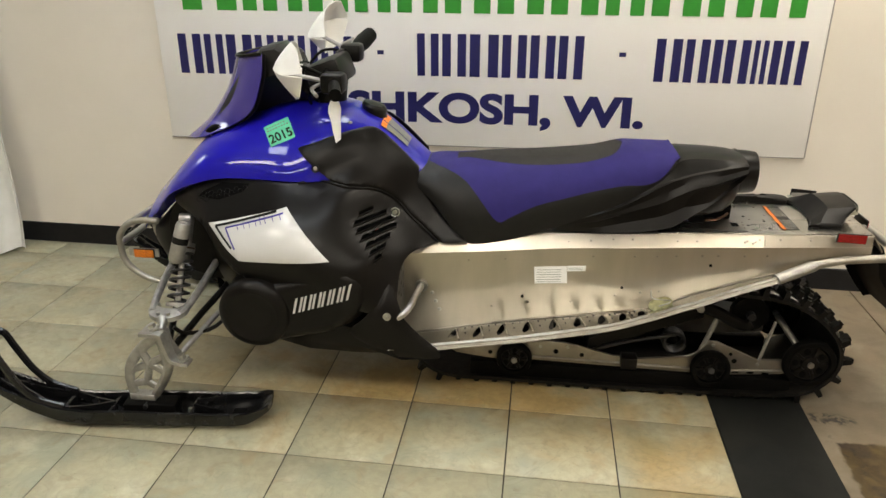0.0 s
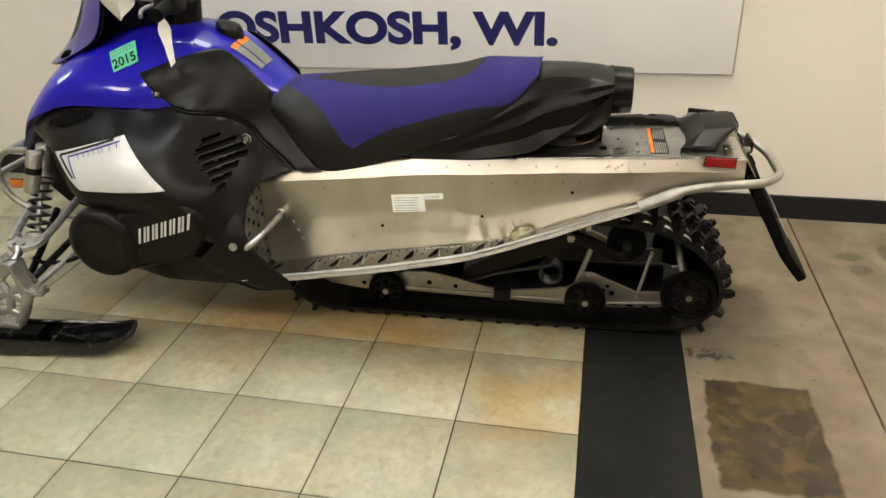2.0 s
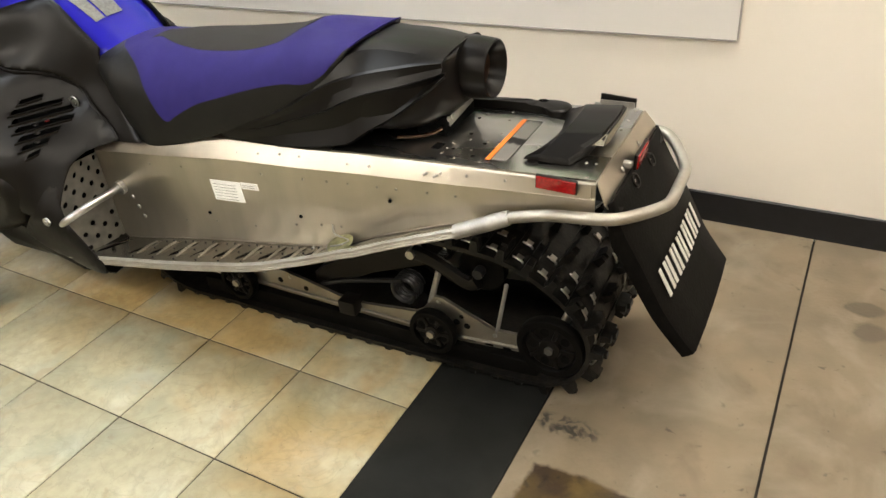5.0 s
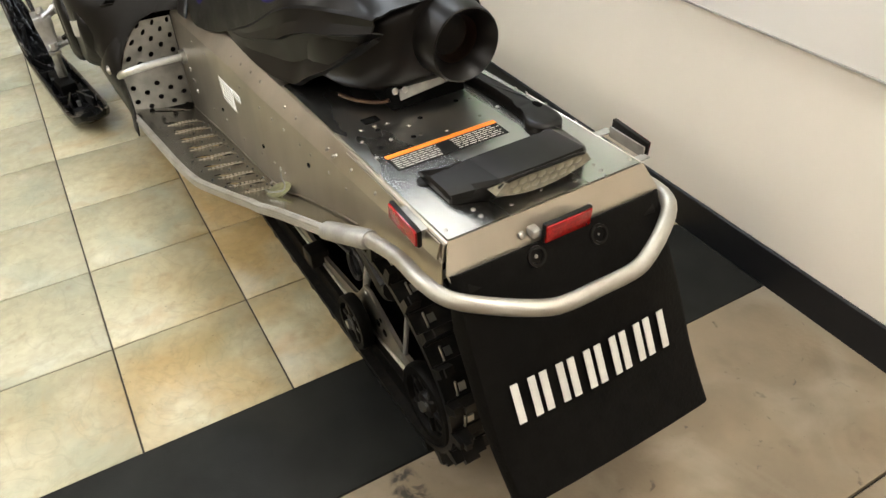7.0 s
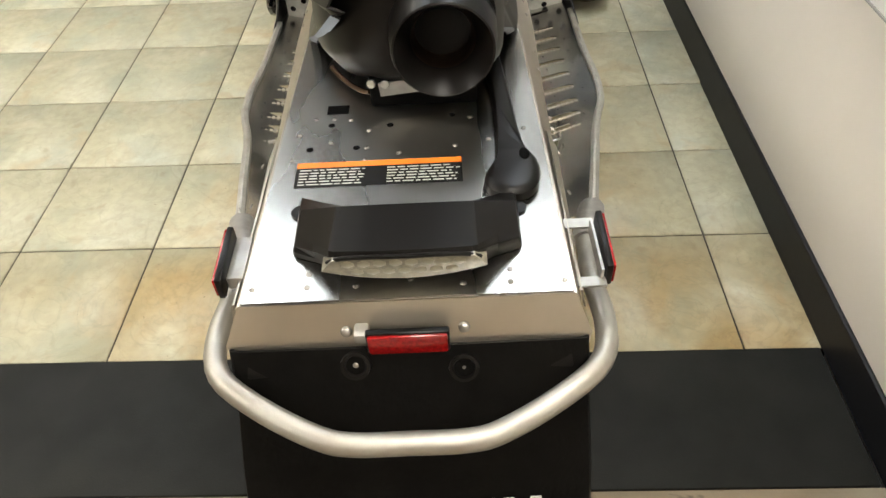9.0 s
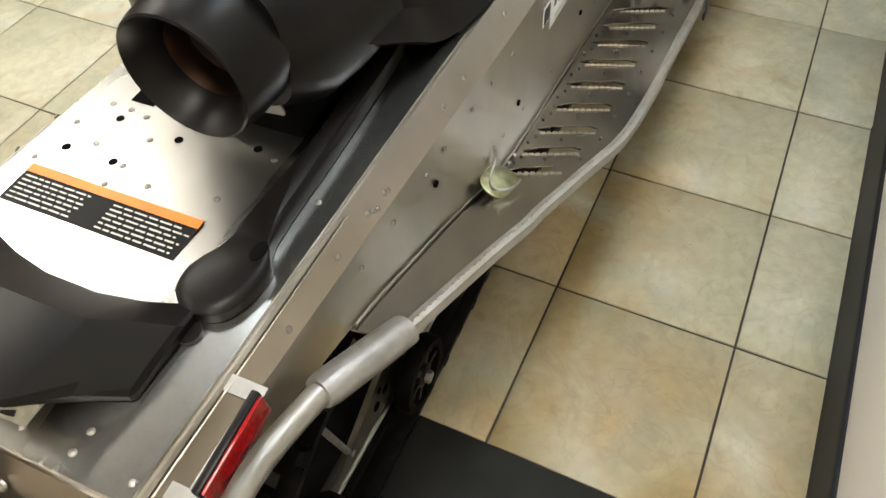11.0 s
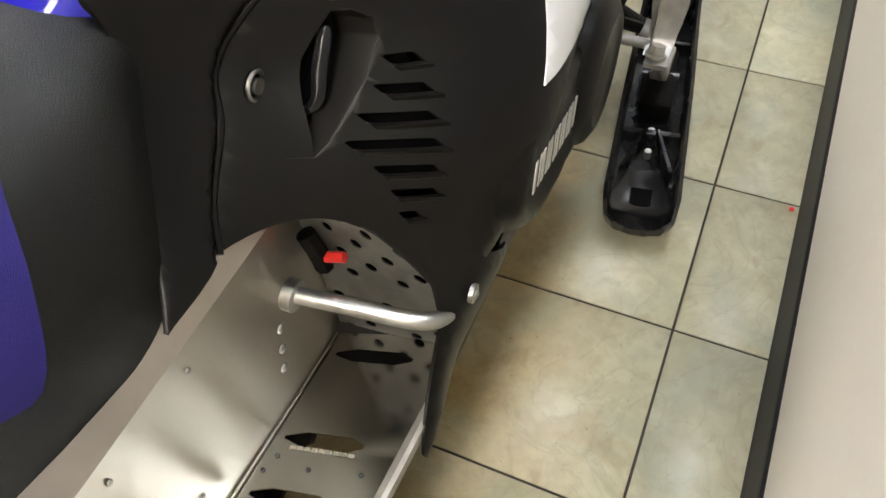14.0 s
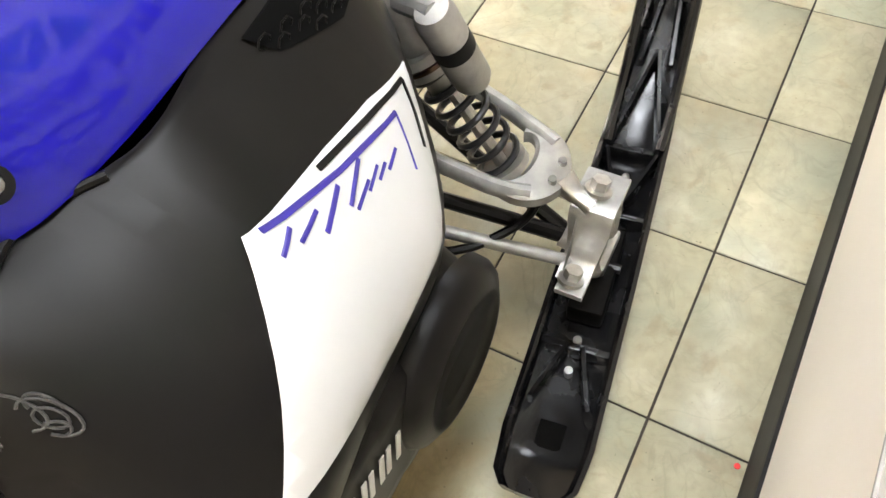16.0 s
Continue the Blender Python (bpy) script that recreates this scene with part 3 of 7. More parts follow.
M_BLUE.node_tree.nodes["Principled BSDF"].inputs["Coat Roughness"].default_value = 0.065
M_WHITE = material("white_gloss_panel", (0.53, 0.53, 0.52), 0.25, coat=0.4, vary=0.02, scale=8)
M_WHITEPRINT = material("white_print", (0.55, 0.54, 0.51), 0.5, vary=0.03, scale=50)
M_BLUEPRINT = material("violet_print", (0.03, 0.02, 0.22), 0.4, vary=0.05, scale=40)
M_BLACKPRINT = material("black_print", (0.006, 0.006, 0.006), 0.5, specular=0.15, vary=0.05, scale=40)
M_GREYPRINT = material("grey_print", (0.16, 0.16, 0.15), 0.5, vary=0.2, scale=120)
M_DECALGREY = material("charcoal_print", (0.045, 0.042, 0.045), 0.5, vary=0.1, scale=120)
M_PALEPRINT = material("pale_grey_print", (0.45, 0.44, 0.42), 0.5, vary=0.1, scale=120)
M_DIMPRINT = material("dim_grey_print", (0.055, 0.054, 0.051), 0.5, specular=0.2, vary=0.3, scale=160)
M_ORANGEPRINT = material("orange_print", (0.80, 0.20, 0.02), 0.45, vary=0.05, scale=40)
M_STICKER = material("green_price_sticker", (0.10, 0.52, 0.30), 0.5, vary=0.08, scale=40)
M_RED = material("red_reflector_lens", (0.26, 0.004, 0.005), 0.2, coat=0.3, vary=0.25, scale=220)
M_AMBER = material("amber_reflector_lens", (0.62, 0.16, 0.01), 0.18, coat=0.6, vary=0.25, scale=220)
M_LENS = material("clear_lamp_lens", (0.20, 0.185, 0.135), 0.28, coat=0.3, vary=0.25, scale=90)
M_SCREEN = material("dark_violet_windshield", (0.040, 0.030, 0.22), 0.16, coat=0.5, vary=0.05, scale=6)
M_GUARD = material("white_handguard_plastic", (0.70, 0.69, 0.65), 0.4, vary=0.05, scale=12)
M_SPRING = material("black_spring_steel", (0.02, 0.02, 0.021), 0.3, 0.3, vary=0.1, scale=30)
M_SKI = material("black_ski_plastic", (0.006, 0.006, 0.0065), 0.2, specular=0.4, vary=0.2, scale=30, rough_vary=0.1, bump=0.1, bump_scale=200)
M_COPPER = material("heat_tinted_steel", (0.13, 0.085, 0.06), 0.3, 1.0, vary=0.2, scale=30)
M_REDTAG = material("red_plastic_clip", (0.55, 0.02, 0.015), 0.4)
M_PAPER = material("white_label_paper", (0.86, 0.86, 0.84), 0.55, vary=0.03, scale=60)

M_LENSCUP = material("lamp_reflector_cup", (0.31, 0.29, 0.22), 0.3, 0.3, vary=0.1, scale=90)
# ---- the snowmobile: x to its tail, y to its right side, z up ----
sled = tagged(new("snowmobile"), "blue and black snowmobile with bare aluminium tunnel, parked on tiles", "snowmobile")
sled.matrix_basis = pose(0, 0.349, 0, 0, 0, 1.5)
SIDES = (-1, 1)


def spart(name, bm, mat, parent=None, label="", sharp=35.0):
    return part(name, bm, mat, parent or sled, label, sharp)


# tunnel heights and widths along the length
TOP_Z = [(-0.72, 0.57), (-0.45, 0.578), (-0.25, 0.585), (0, 0.592), (0.14, 0.600), (0.4, 0.612), (0.75, 0.624)]
EDGE_Z = [(-0.72, 0.500), (-0.4, 0.527), (-0.2, 0.547), (0, 0.557), (0.2, 0.567), (0.4, 0.575), (0.6, 0.584), (0.76, 0.590)]
EDGE_Y = [(-0.72, 0.222), (0, 0.220), (0.2, 0.213), (0.76, 0.196)]
FOOT_Z = [(-0.72, 0.205), (-0.6, 0.226), (-0.455, 0.255), (-0.27, 0.288), (-0.085, 0.316), (0.1, 0.350), (0.2, 0.392), (0.3, 0.430), (0.48, 0.490), (0.76, 0.545)]
OUT_Y = [(-0.72, 0.408), (-0.45, 0.396), (-0.3, 0.390), (-0.15, 0.386), (-0.02, 0.374), (0.08, 0.346), (0.2, 0.318), (0.3, 0.296), (0.48, 0.258)]
OUT_Z = [(-0.72, 0.240), (-0.64, 0.252), (-0.45, 0.280), (-0.3, 0.303), (-0.15, 0.332), (0, 0.360), (0.1, 0.382), (0.2, 0.412), (0.3, 0.446), (0.48, 0.499)]


def deck_z(x):
    return spline_table(TOP_Z, x)


def foot_y(x):
    return spline_table(EDGE_Y, x) + 0.002


def tunnel():
    rings = []
    for x in np.linspace(-0.72, 0.75, 36):
        e, f, t = (spline_table(q, x) for q in (EDGE_Z, FOOT_Z, TOP_Z))
        y = spline_table(EDGE_Y, x)
        left = [(x, -foot_y(x), f), (x, -y - 0.001, (e + f) / 2), (x, -y, e), (x, -y + 0.002, e + 0.003), (x, -0.190, t - 0.003), (x, -0.187, t), (x, -0.09, t)]
        rings.append(left + [(x, -p[1], p[2]) for p in left[::-1]])
    return thicken(loft(rings, closed=False), -0.0025)


spart("tunnel", tunnel(), M_ALU, label="bare riveted aluminium tunnel", sharp=20)

# deck plate lying on the tunnel
def deck():
    rings = []
    for x in np.linspace(0.10, 0.747, 12):
        z = deck_z(x) + 0.0035
        rings.append([(x, -0.184, z - 0.003), (x, -0.183, z), (x, 0.183, z), (x, 0.184, z - 0.003)])
    return loft(rings)


deck_plate = spart("deck_plate", deck(), M_DECK, label="shiny aluminium rear deck plate", sharp=20)

# rear end plate, leaning back
def end_plate():
    pts = [(-0.186, 0.0), (0.186, 0.0), (0.203, 0.045), (0.200, 0.058), (0.188, 0.066), (-0.188, 0.066), (-0.200, 0.058), (-0.203, 0.045)]
    c, s = 0.86, 0.50
    return prism(pts, 0.003, lambda u, v, w: (0.749 + v * s + w * c, u, 0.6255 - v * c + w * s))


spart("end_plate", end_plate(), M_ALU)


# running boards
SLOTS = [-0.668, -0.532, -0.452, -0.374, -0.292, -0.208, -0.130, -0.055, 0.010, 0.068]


def board_point(x, v, side):
    yi, yo = foot_y(x), spline_table(OUT_Y, x)
    zi, zo = spline_table(FOOT_Z, x), spline_table(OUT_Z, x)
    y = yi + (yo - yi) * v
    return (x - 0.16 * (y - 0.24) * (1 if -0.8 < x < 0.2 else 0.3), side * y, zi + (zo - zi) * v)


def running_board(side):
    xs = [-0.715]
    holes = set()
    for k, s in enumerate(SLOTS):
        if k == 1:
            xs.append(-0.60)
        holes.add(len(xs))
        xs += [s - 0.0105, s + 0.0105]
    xs += list(np.linspace(0.11, 0.48, 12))
    vs = [0, 0.06, 0.10, 0.25, 0.42, 0.6, 0.71, 0.78, 1.0]
    bm = bmesh.new()
    grid = [[bm.verts.new(board_point(x, v, side)) for v in vs] for x in xs]
    for i in range(len(xs) - 1):
        for j in range(len(vs) - 1):
            if i in holes and 2 <= j <= 5 and not (j == 5 and i == max(holes)):
                continue
            bm.faces.new((grid[i][j], grid[i + 1][j], grid[i + 1][j + 1], grid[i][j + 1]))
    # pinch the slot ends to a leaf shape
    for i in holes:
        for j in (2, 6):
            m = (grid[i][j].co + grid[i + 1][j].co) / 2
            grid[i][j].co = grid[i][j].co.lerp(m, 0.75)
            grid[i + 1][j].co = grid[i + 1][j].co.lerp(m, 0.75)
    return thicken(bm, 0.0025)


def board_edge(side):
    prof = [(-0.004, -0.004), (0.009, -0.006), (0.011, -0.002), (0.009, 0.001), (0.011, 0.004), (0.009, 0.007), (0.011, 0.010), (0.010, 0.014), (0.004, 0.016), (-0.004, 0.014)]
    rings = []
    for x in np.linspace(-0.615, 0.475, 40):
        p = board_point(x, 1.0, side)
        rings.append([(p[0], p[1] + side * u, p[2] + v - 0.006) for u, v in prof])
    return loft(rings)


def louver():
    """A raised, toothed lip beside a slot."""
    bm = bmesh.new()
    n = 9
    for k in range(n):
        y = -0.040 + 0.080 * k / (n - 1)
        h = 0.0058 * (1 - (y / 0.052) ** 2)
        box((0.0032, 0.0058, h), (0, y, h / 2), 0.0, bm=bm)
        box((0.004, 0.0088, 0.0014), (0.001, y, 0.0007), 0.0, bm=bm)
    return finish("louver", bm, M_ALU)


louver_mesh = louver()
for side in SIDES:
    board = spart("running_board", running_board(side), M_BOARD, sharp=25)
    spart("board_edge", board_edge(side), M_STEEL, board, "ribbed extruded aluminium edge", sharp=20)
    for s in SLOTS[1:]:
        p = Vector(board_point(s + 0.0135, 0.44, side))
        q = Vector(board_point(s + 0.0135, 0.60, side))
        ob = spart("louver", louver_mesh, None, board)
        yaw = math.atan2(-(q - p).x * side, abs((q - p).y))
        ob.matrix_basis = Matrix.Translation(p + Vector((0, 0, 0.0015))) @ Matrix.Rotation(side * yaw, 4, "Z") @ Matrix.Rotation(math.asin(min(0.9, (q - p).z / (q - p).length)) * side, 4, "X") @ Matrix.Diagonal((1, 1, 1.0 if side < 0 else 0.4, 1))
    bm = bmesh.new()
    for x in np.arange(-0.45, 0.46, 0.0105):
        p = board_point(x, 0.985, side)
        box((0.0042, 0.004, 0.0035), (p[0], p[1] + side * 0.004, p[2] + 0.0100), 0.0, bm=bm)
    spart("edge_teeth", bm, M_STEEL, board)

# small studs between the slots, and the domed rivets

def rivet_mesh(r=0.005):
    bm = bmesh.new()
    rings = [[(r * q * math.cos(a), r * q * math.sin(a), r * 0.55 * h) for a in (2 * math.pi * k / 10 for k in range(10))] for q, h in ((1, 0), (0.85, 0.6), (0.45, 0.95))]
    loft(rings, bm=bm)
    return finish("rivet", bm, M_CHROME)


rivet_small, rivet_big, rivet_dark = rivet_mesh(0.0038), rivet_mesh(0.0068), rivet_mesh(0.0030)
rivet_dark.materials[0] = M_SPRING
rivet_small.materials[0] = M_RIVET


def put_rivet(p, n, parent=None, mesh=None, name="rivet"):
    ob = spart(name, mesh or rivet_small, None, parent)
    ob.matrix_basis = Matrix.Translation(p) @ Vector(n).to_track_quat("Z", "Y").to_matrix().to_4x4()
    return ob


for side in SIDES:
    for x in (-0.18, -0.11, -0.04, 0.02, 0.16, 0.22, 0.365, 0.372, 0.390, 0.397, 0.408, 0.47, 0.56):
        t, e = deck_z(x), spline_table(EDGE_Z, x)
        put_rivet((x, side * 0.206, (t + e) / 2 + 0.002 + 0.006 * ((x * 100) % 3 - 1)), (0, side * 0.8, 0.55))
    for x in (-0.50, -0.38, -0.10, 0.03, 0.10, 0.16, 0.24, 0.29, 0.37, 0.44):
        put_rivet((x, side * (spline_table(EDGE_Y, x) + 0.002), spline_table(EDGE_Z, x) - 0.028), (0, side, 0))
    for x in (-0.42, -0.30, -0.16, -0.02, 0.06, 0.12):
        put_rivet((x, side * (foot_y(x) + 0.001), spline_table(FOOT_Z, x) + 0.055 + 0.01 * ((x * 50) % 2)), (0, side, 0))
    for x in (-0.32, 0.0, 0.27):
        y = foot_y(x) + 0.0015
        spart("side_hole", rod((x, side * (y - 0.002), spline_table(FOOT_Z, x) + 0.09), (x, side * (y + 0.001), spline_table(FOOT_Z, x) + 0.09), 0.0048, 12), M_DARK)
for side in SIDES:
    for k, (sa, sb) in enumerate(zip(SLOTS[1:-1], SLOTS[2:])):
        for v, q in ((0.10, 0.62), (0.42, 0.5), (0.80, 0.45), (0.14, 0.35)):
            p = Vector(board_point(sa + (sb - sa) * q, v, side))
            put_rivet(p + Vector((0, 0, 0.0012)), (0, side * 0.1, 1), None, rivet_dark, "stud")
for x, y in ((0.705, -0.112), (0.726, -0.112), (0.727, -0.057), (0.719, 0.004), (0.729, 0.063), (0.710, 0.117), (0.730, 0.116), (0.731, 0.176), (0.726, -0.174), (0.377, -0.140), (0.378, -0.113), (0.382, -0.088), (0.480, -0.162), (0.418, -0.158), (0.485, -0.061),
             (0.456, -0.061), (0.471, -0.016), (0.459, 0.062), (0.448, 0.109), (0.388, 0.086), (0.439, -0.112), (0.412, -0.060), (0.424, 0.160)):
    put_rivet((x, y, deck_z(x) + 0.0035), (0, 0, 1), deck_plate)
for side in SIDES:
    rows = []
    for x in np.linspace(0.425, 0.742, 10):
        e, t, y = spline_table(EDGE_Z, x), deck_z(x), spline_table(EDGE_Y, x)
        a, b = Vector((x, side * (y + 0.001), e + 0.004)), Vector((x, side * 0.1915, t - 0.003))
        n = Vector((0, side * (t - e), y - 0.19)).normalized() * 0.0028
        rows.append([a + n * 0.2, a + n, b + n, b + n * 0.2])
    spart("lap_plate", loft(rows), M_ALU, sharp=20)
for x, y in ((0.595, -0.135), (0.603, 0.134)):
    spart("rubber_plug", rod((x, y, deck_z(x)), (x, y, deck_z(x) + 0.007), 0.012, 16), M_PLASTIC, deck_plate)
spart("deck_hole", box((0.022, 0.032, 0.001), (0.353, -0.109, deck_z(0.353) + 0.0042)), M_DARK, deck_plate)
for x, y in ((0.395, -0.115), (0.40, -0.03), (0.455, -0.14), (0.455, -0.075), (0.38, 0.06), (0.36, 0.13)):
    spart("deck_hole", rod((x, y, deck_z(x) + 0.003), (x, y, deck_z(x) + 0.0042), 0.005, 10), M_DARK, deck_plate)

# warning decal: orange band, black field, unreadable lines as bars
decal = spart("warning_decal", box((0.052, 0.222, 0.0006), (0.516, -0.041, deck_z(0.516) + 0.0044)), M_BLACKPRINT, deck_plate, "black and orange warning decal with fine print")
spart("orange_band", box((0.011, 0.222, 0.0005), (0.4955, -0.041, deck_z(0.516) + 0.0051)), M_ORANGEPRINT, decal)
rng = random.Random(2)
for col, y0 in enumerate((-0.147, -0.030)):
    for row in range(6):
        x = 0.5062 + row * 0.0060
        y = y0
        end = y0 + (0.088 if col == 0 else 0.100) * rng.uniform(0.75, 1)
        bm = bmesh.new()
        while y < end:
            w = min(rng.uniform(0.005, 0.016), max(0.003, end - y))
            box((0.0018, w, 0.0004), (x, y + w / 2, deck_z(0.516) + 0.0051), bm=bm)
            y += w + 0.0028
        spart("print_line", bm, M_WHITEPRINT, decal)

# labels on the tunnel's flanks
for side in SIDES:
    for x0, z0, w, h in ((-0.284, 0.422, 0.105, 0.060), (-0.179, 0.470, 0.058, 0.019)) if side < 0 else ((-0.222, 0.480, 0.122, 0.032), (-0.236, 0.456, 0.100, 0.021), (-0.318, 0.484, 0.096, 0.019)):
        x, z = x0 + w / 2, z0 + h / 2
        slope = 0.07
        y = foot_y(x) - 0.0012
        turn = Matrix.Rotation(-slope, 4, "Y")
        lab = spart("paper_label", box((w, 0.0008, h), (x, side * (y + 0.001), z), turn=turn), M_PAPER, label="white paper label with fine print")
        bm = bmesh.new()
        if side > 0 and h > 0.03:
            for q, u, v in ((-0.375, 0.027, 0.025), (0.375, 0.027, 0.025), (0.05, 0.010, 0.012), (-0.10, 0.006, 0.016)):
                spart("dark_square", box((u, 0.0007, v), (x + w * q, y + 0.0019, z + w * q * slope), turn=turn), M_DECALGREY, lab)
            continue
        n = 2 if h < 0.03 else 6
        for k in range(n):
            zz = z0 + 0.005 + k * (h - 0.008) / n
            box((w * 0.75, 0.0006, 0.0011), (x - w * 0.06, side * (y + 0.0018), zz), bm=bm, turn=turn)
        spart("print_line", bm, M_GREYPRINT if side < 0 else M_PALEPRINT, lab)

# toe bars and perforated foot plates
for side in SIDES:
    p = [(-0.655, side * 0.222, 0.392), (-0.665, side * 0.30, 0.388), (-0.675, side * 0.37, 0.380), (-0.690, side * 0.398, 0.370), (-0.715, side * 0.405, 0.352)]
    bar = spart("toe_bar", tube(smooth_path(p, 5), 0.0108, 14), M_CHROME, label="bent chrome toe bar")
    spart("clamp", rod((-0.655, side * 0.222, 0.392), (-0.655, side * 0.236, 0.391), 0.021, 16), M_CHROME, bar)
    for k in range(3):
        put_rivet((-0.62 + 0.012 * k, side * 0.224, 0.365 - 0.03 * k), (0, side, 0), bar, rivet_big, "bolt")

    def plate(s):
        """A sheet with round holes: a ring of faces about each hole."""
        bm = bmesh.new()
        to = lambda u, v: (-0.715 - 0.05 * u, s * (0.225 + u * (np.interp(v, [0.2, 0.36, 0.42, 0.5], [0.395, 0.398, 0.372, 0.318]) - 0.225) / 0.17), v)
        nu, nv = 5, 13
        du, dv = 0.17 / nu, 0.29 / nv
        for i in range(nu):
            for j in range(nv):
                cu, cv = (i + 0.5) * du, 0.205 + (j + 0.5) * dv
                plain = (i + j) % 2 or j in (5, 6)
                sq, ci = [], []
                for k in range(16):
                    a = 2 * math.pi * k / 16
                    m = max(abs(math.cos(a)), abs(math.sin(a)))
                    sq.append(bm.verts.new(to(cu + du / 2 * math.cos(a) / m, cv + dv / 2 * math.sin(a) / m)))
                    r = 0.0080
                    if plain:
                        continue
                    ci.append(bm.verts.new(to(cu + r * math.cos(a), cv + r * math.sin(a))))
                if plain:
                    bm.faces.new(sq)
                    continue
                for k in range(16):
                    bm.faces.new((sq[k], sq[(k + 1) % 16], ci[(k + 1) % 16], ci[k]))
        bmesh.ops.remove_doubles(bm, verts=bm.verts, dist=0.0004)
        return thicken(bm, 0.002, (-0.002, 0, 0))
    spart("foot_plate", plate(side), M_FOOT, label="perforated aluminium foot plate")

# zinc tie plates with a wire loop where the boards meet the tunnel
for side in SIDES:
    x = 0.125
    c = Vector(board_point(x, 0.21, side)) + Vector((0, 0, 0.014))
    ring = [(0.037 * math.cos(a), 0.028 * math.sin(a)) for a in (2 * math.pi * k / 28 for k in range(28))]
    rise = 0.36
    bm = loft([[c + Vector((u * q, side * v * q, -0.36 * v * q + rise * u * q * 0.8 + h)) for u, v in ring] for q, h in ((1.0, -0.003), (1.0, 0.0), (0.9, 0.0015))])
    tie = spart("tie_plate", bm, M_ZINC, label="round zinc tie plate with a wire loop")
    wire = [c + Vector((-0.030, -side * 0.022, 0.035)), c + Vector((-0.026, -side * 0.018, 0.012)), c + Vector((0.0, -side * 0.016, 0.006)), c + Vector((0.028, 0, 0.014)), c + Vector((0.020, side * 0.022, 0.014)), c + Vector((-0.010, side * 0.026, 0.004))]
    spart("wire_loop", tube(smooth_path(wire, 5), 0.0022, 8), M_CHROME, tie)
    for k in range(3):
        q = Vector(board_point(x - 0.055 - 0.022 * k, 0.06, side))
        put_rivet(q + Vector((0, 0, 0.002)), (0, side * 0.3, 0.9), tie, rivet_small if k else rivet_big, "bolt")

# rear bumper
B = [(0.470, 0.2605, 0.497), (0.578, 0.232, 0.536), (0.66, 0.224, 0.553), (0.74, 0.226, 0.563), (0.797, 0.212, 0.564), (0.838, 0.160, 0.556), (0.868, 0.098, 0.545), (0.876, 0.06, 0.542), (0.876, 0.0, 0.541)]
left = [(x, -y, z) for x, y, z in B]
bumper = spart("rear_bumper", tube(smooth_path(left[1:] + [(x, y, z) for x, y, z in B[1:-1]][::-1], 4), 0.0130, 16), M_STEEL, label="silver bent-tube rear bumper with scuffs")
for side in SIDES:
    pts = [Vector((x, side * y, z)) for x, y, z in B[:3]]
    rr = [0.019, 0.020, 0.020, 0.018]
    ps = [pts[0] + (pts[0] - pts[1]) * 0.08, pts[0].lerp(pts[1], 0.3), pts[0].lerp(pts[1], 0.9), pts[1]]
    spart("bumper_socket", tube(ps, rr, 14, flat=0.85), M_CAST, bumper)

# snow flap
def flap():
    prof = [(0.785, 0.590), (0.800, 0.560), (0.826, 0.51), (0.858, 0.455), (0.886, 0.40), (0.915, 0.345), (0.950, 0.295), (0.979, 0.258)]
    rings = []
    for x, z in smooth_path([(a, 0, b) for a, b in prof], 3) and [(v.x, v.z) for v in smooth_path([(a, 0, b) for a, b in prof], 3)]:
        k = (0.59 - z) / 0.33
        w = 0.196 + 0.006 * math.sin(k * 3.0)
        f = 0.045 * (1 - 0.35 * k) * min(1.0, 0.3 + k * 3)
        dn = Vector((-0.86, 0, -0.45))
        row = [(-w - 0.004, 1.0), (-w - 0.003, 0.5), (-w + 0.002, 0.14), (-w + 0.012, 0.0), (-w * 0.5, -0.12), (0, -0.16)]
        pts = [Vector((x, y, z)) + dn * f * q for y, q in row]
        rings.append(pts + [Vector((v.x, -v.y, v.z)) for v in pts[-2::-1]])
    return thicken(loft(rings, closed=False), -0.005)


snow_flap = spart("snow_flap", flap(), M_RUBBER, label="black moulded plastic snow flap")
for y, z, x in ((-0.059, 0.574, 0.797), (0.060, 0.567, 0.800)):
    n = Vector((0.86, 0, 0.5))
    c = Vector((x, y, z)) - n * 0.006
    e1, e2 = Vector((0, 1, 0)), Vector((-0.5, 0, 0.86))
    b = spart("boss", loft([[c + n * h + (e1 * math.cos(a) + e2 * math.sin(a)) * r for a in (2 * math.pi * k / 20 for k in range(20))] for r, h in ((0.018, -0.006), (0.0165, 0.009), (0.0125, 0.0095), (0.0105, 0.004), (0.001, 0.004))]), M_PLASTIC, snow_flap)
    put_rivet(c + n * 0.004, n, b, rivet_small, "bolt")
spart("flap_beam", box((0.03, 0.37, 0.035), (0.781, 0, 0.565), 0.006, turn=Matrix.Rotation(radians(-30), 4, "Y")), M_PLASTIC, snow_flap)


def word_bars(n, u0, u1, v0, v1, to, mat, parent, name, slant=0.0, widths=None, lift=0.002):
    """Plain paired bars in place of a maker's name; to(u, v, w) gives the place."""
    widths = widths or [1] * n
    step = (u1 - u0) / sum(widths)
    u = u0
    for w in widths:
        a, b = u + 0.10 * step, u + w * step - 0.06 * step
        third = (b - a) * 0.29
        bm = bmesh.new()
        for s, e in ((a, a + third), (b - third, b)):
            q = [(s, v0), (e, v0), (e + slant * (v1 - v0), v1), (s + slant * (v1 - v0), v1)]
            prism(q, lift, to, bm=bm)
        part(name, bm, mat, parent)
        u += w * step


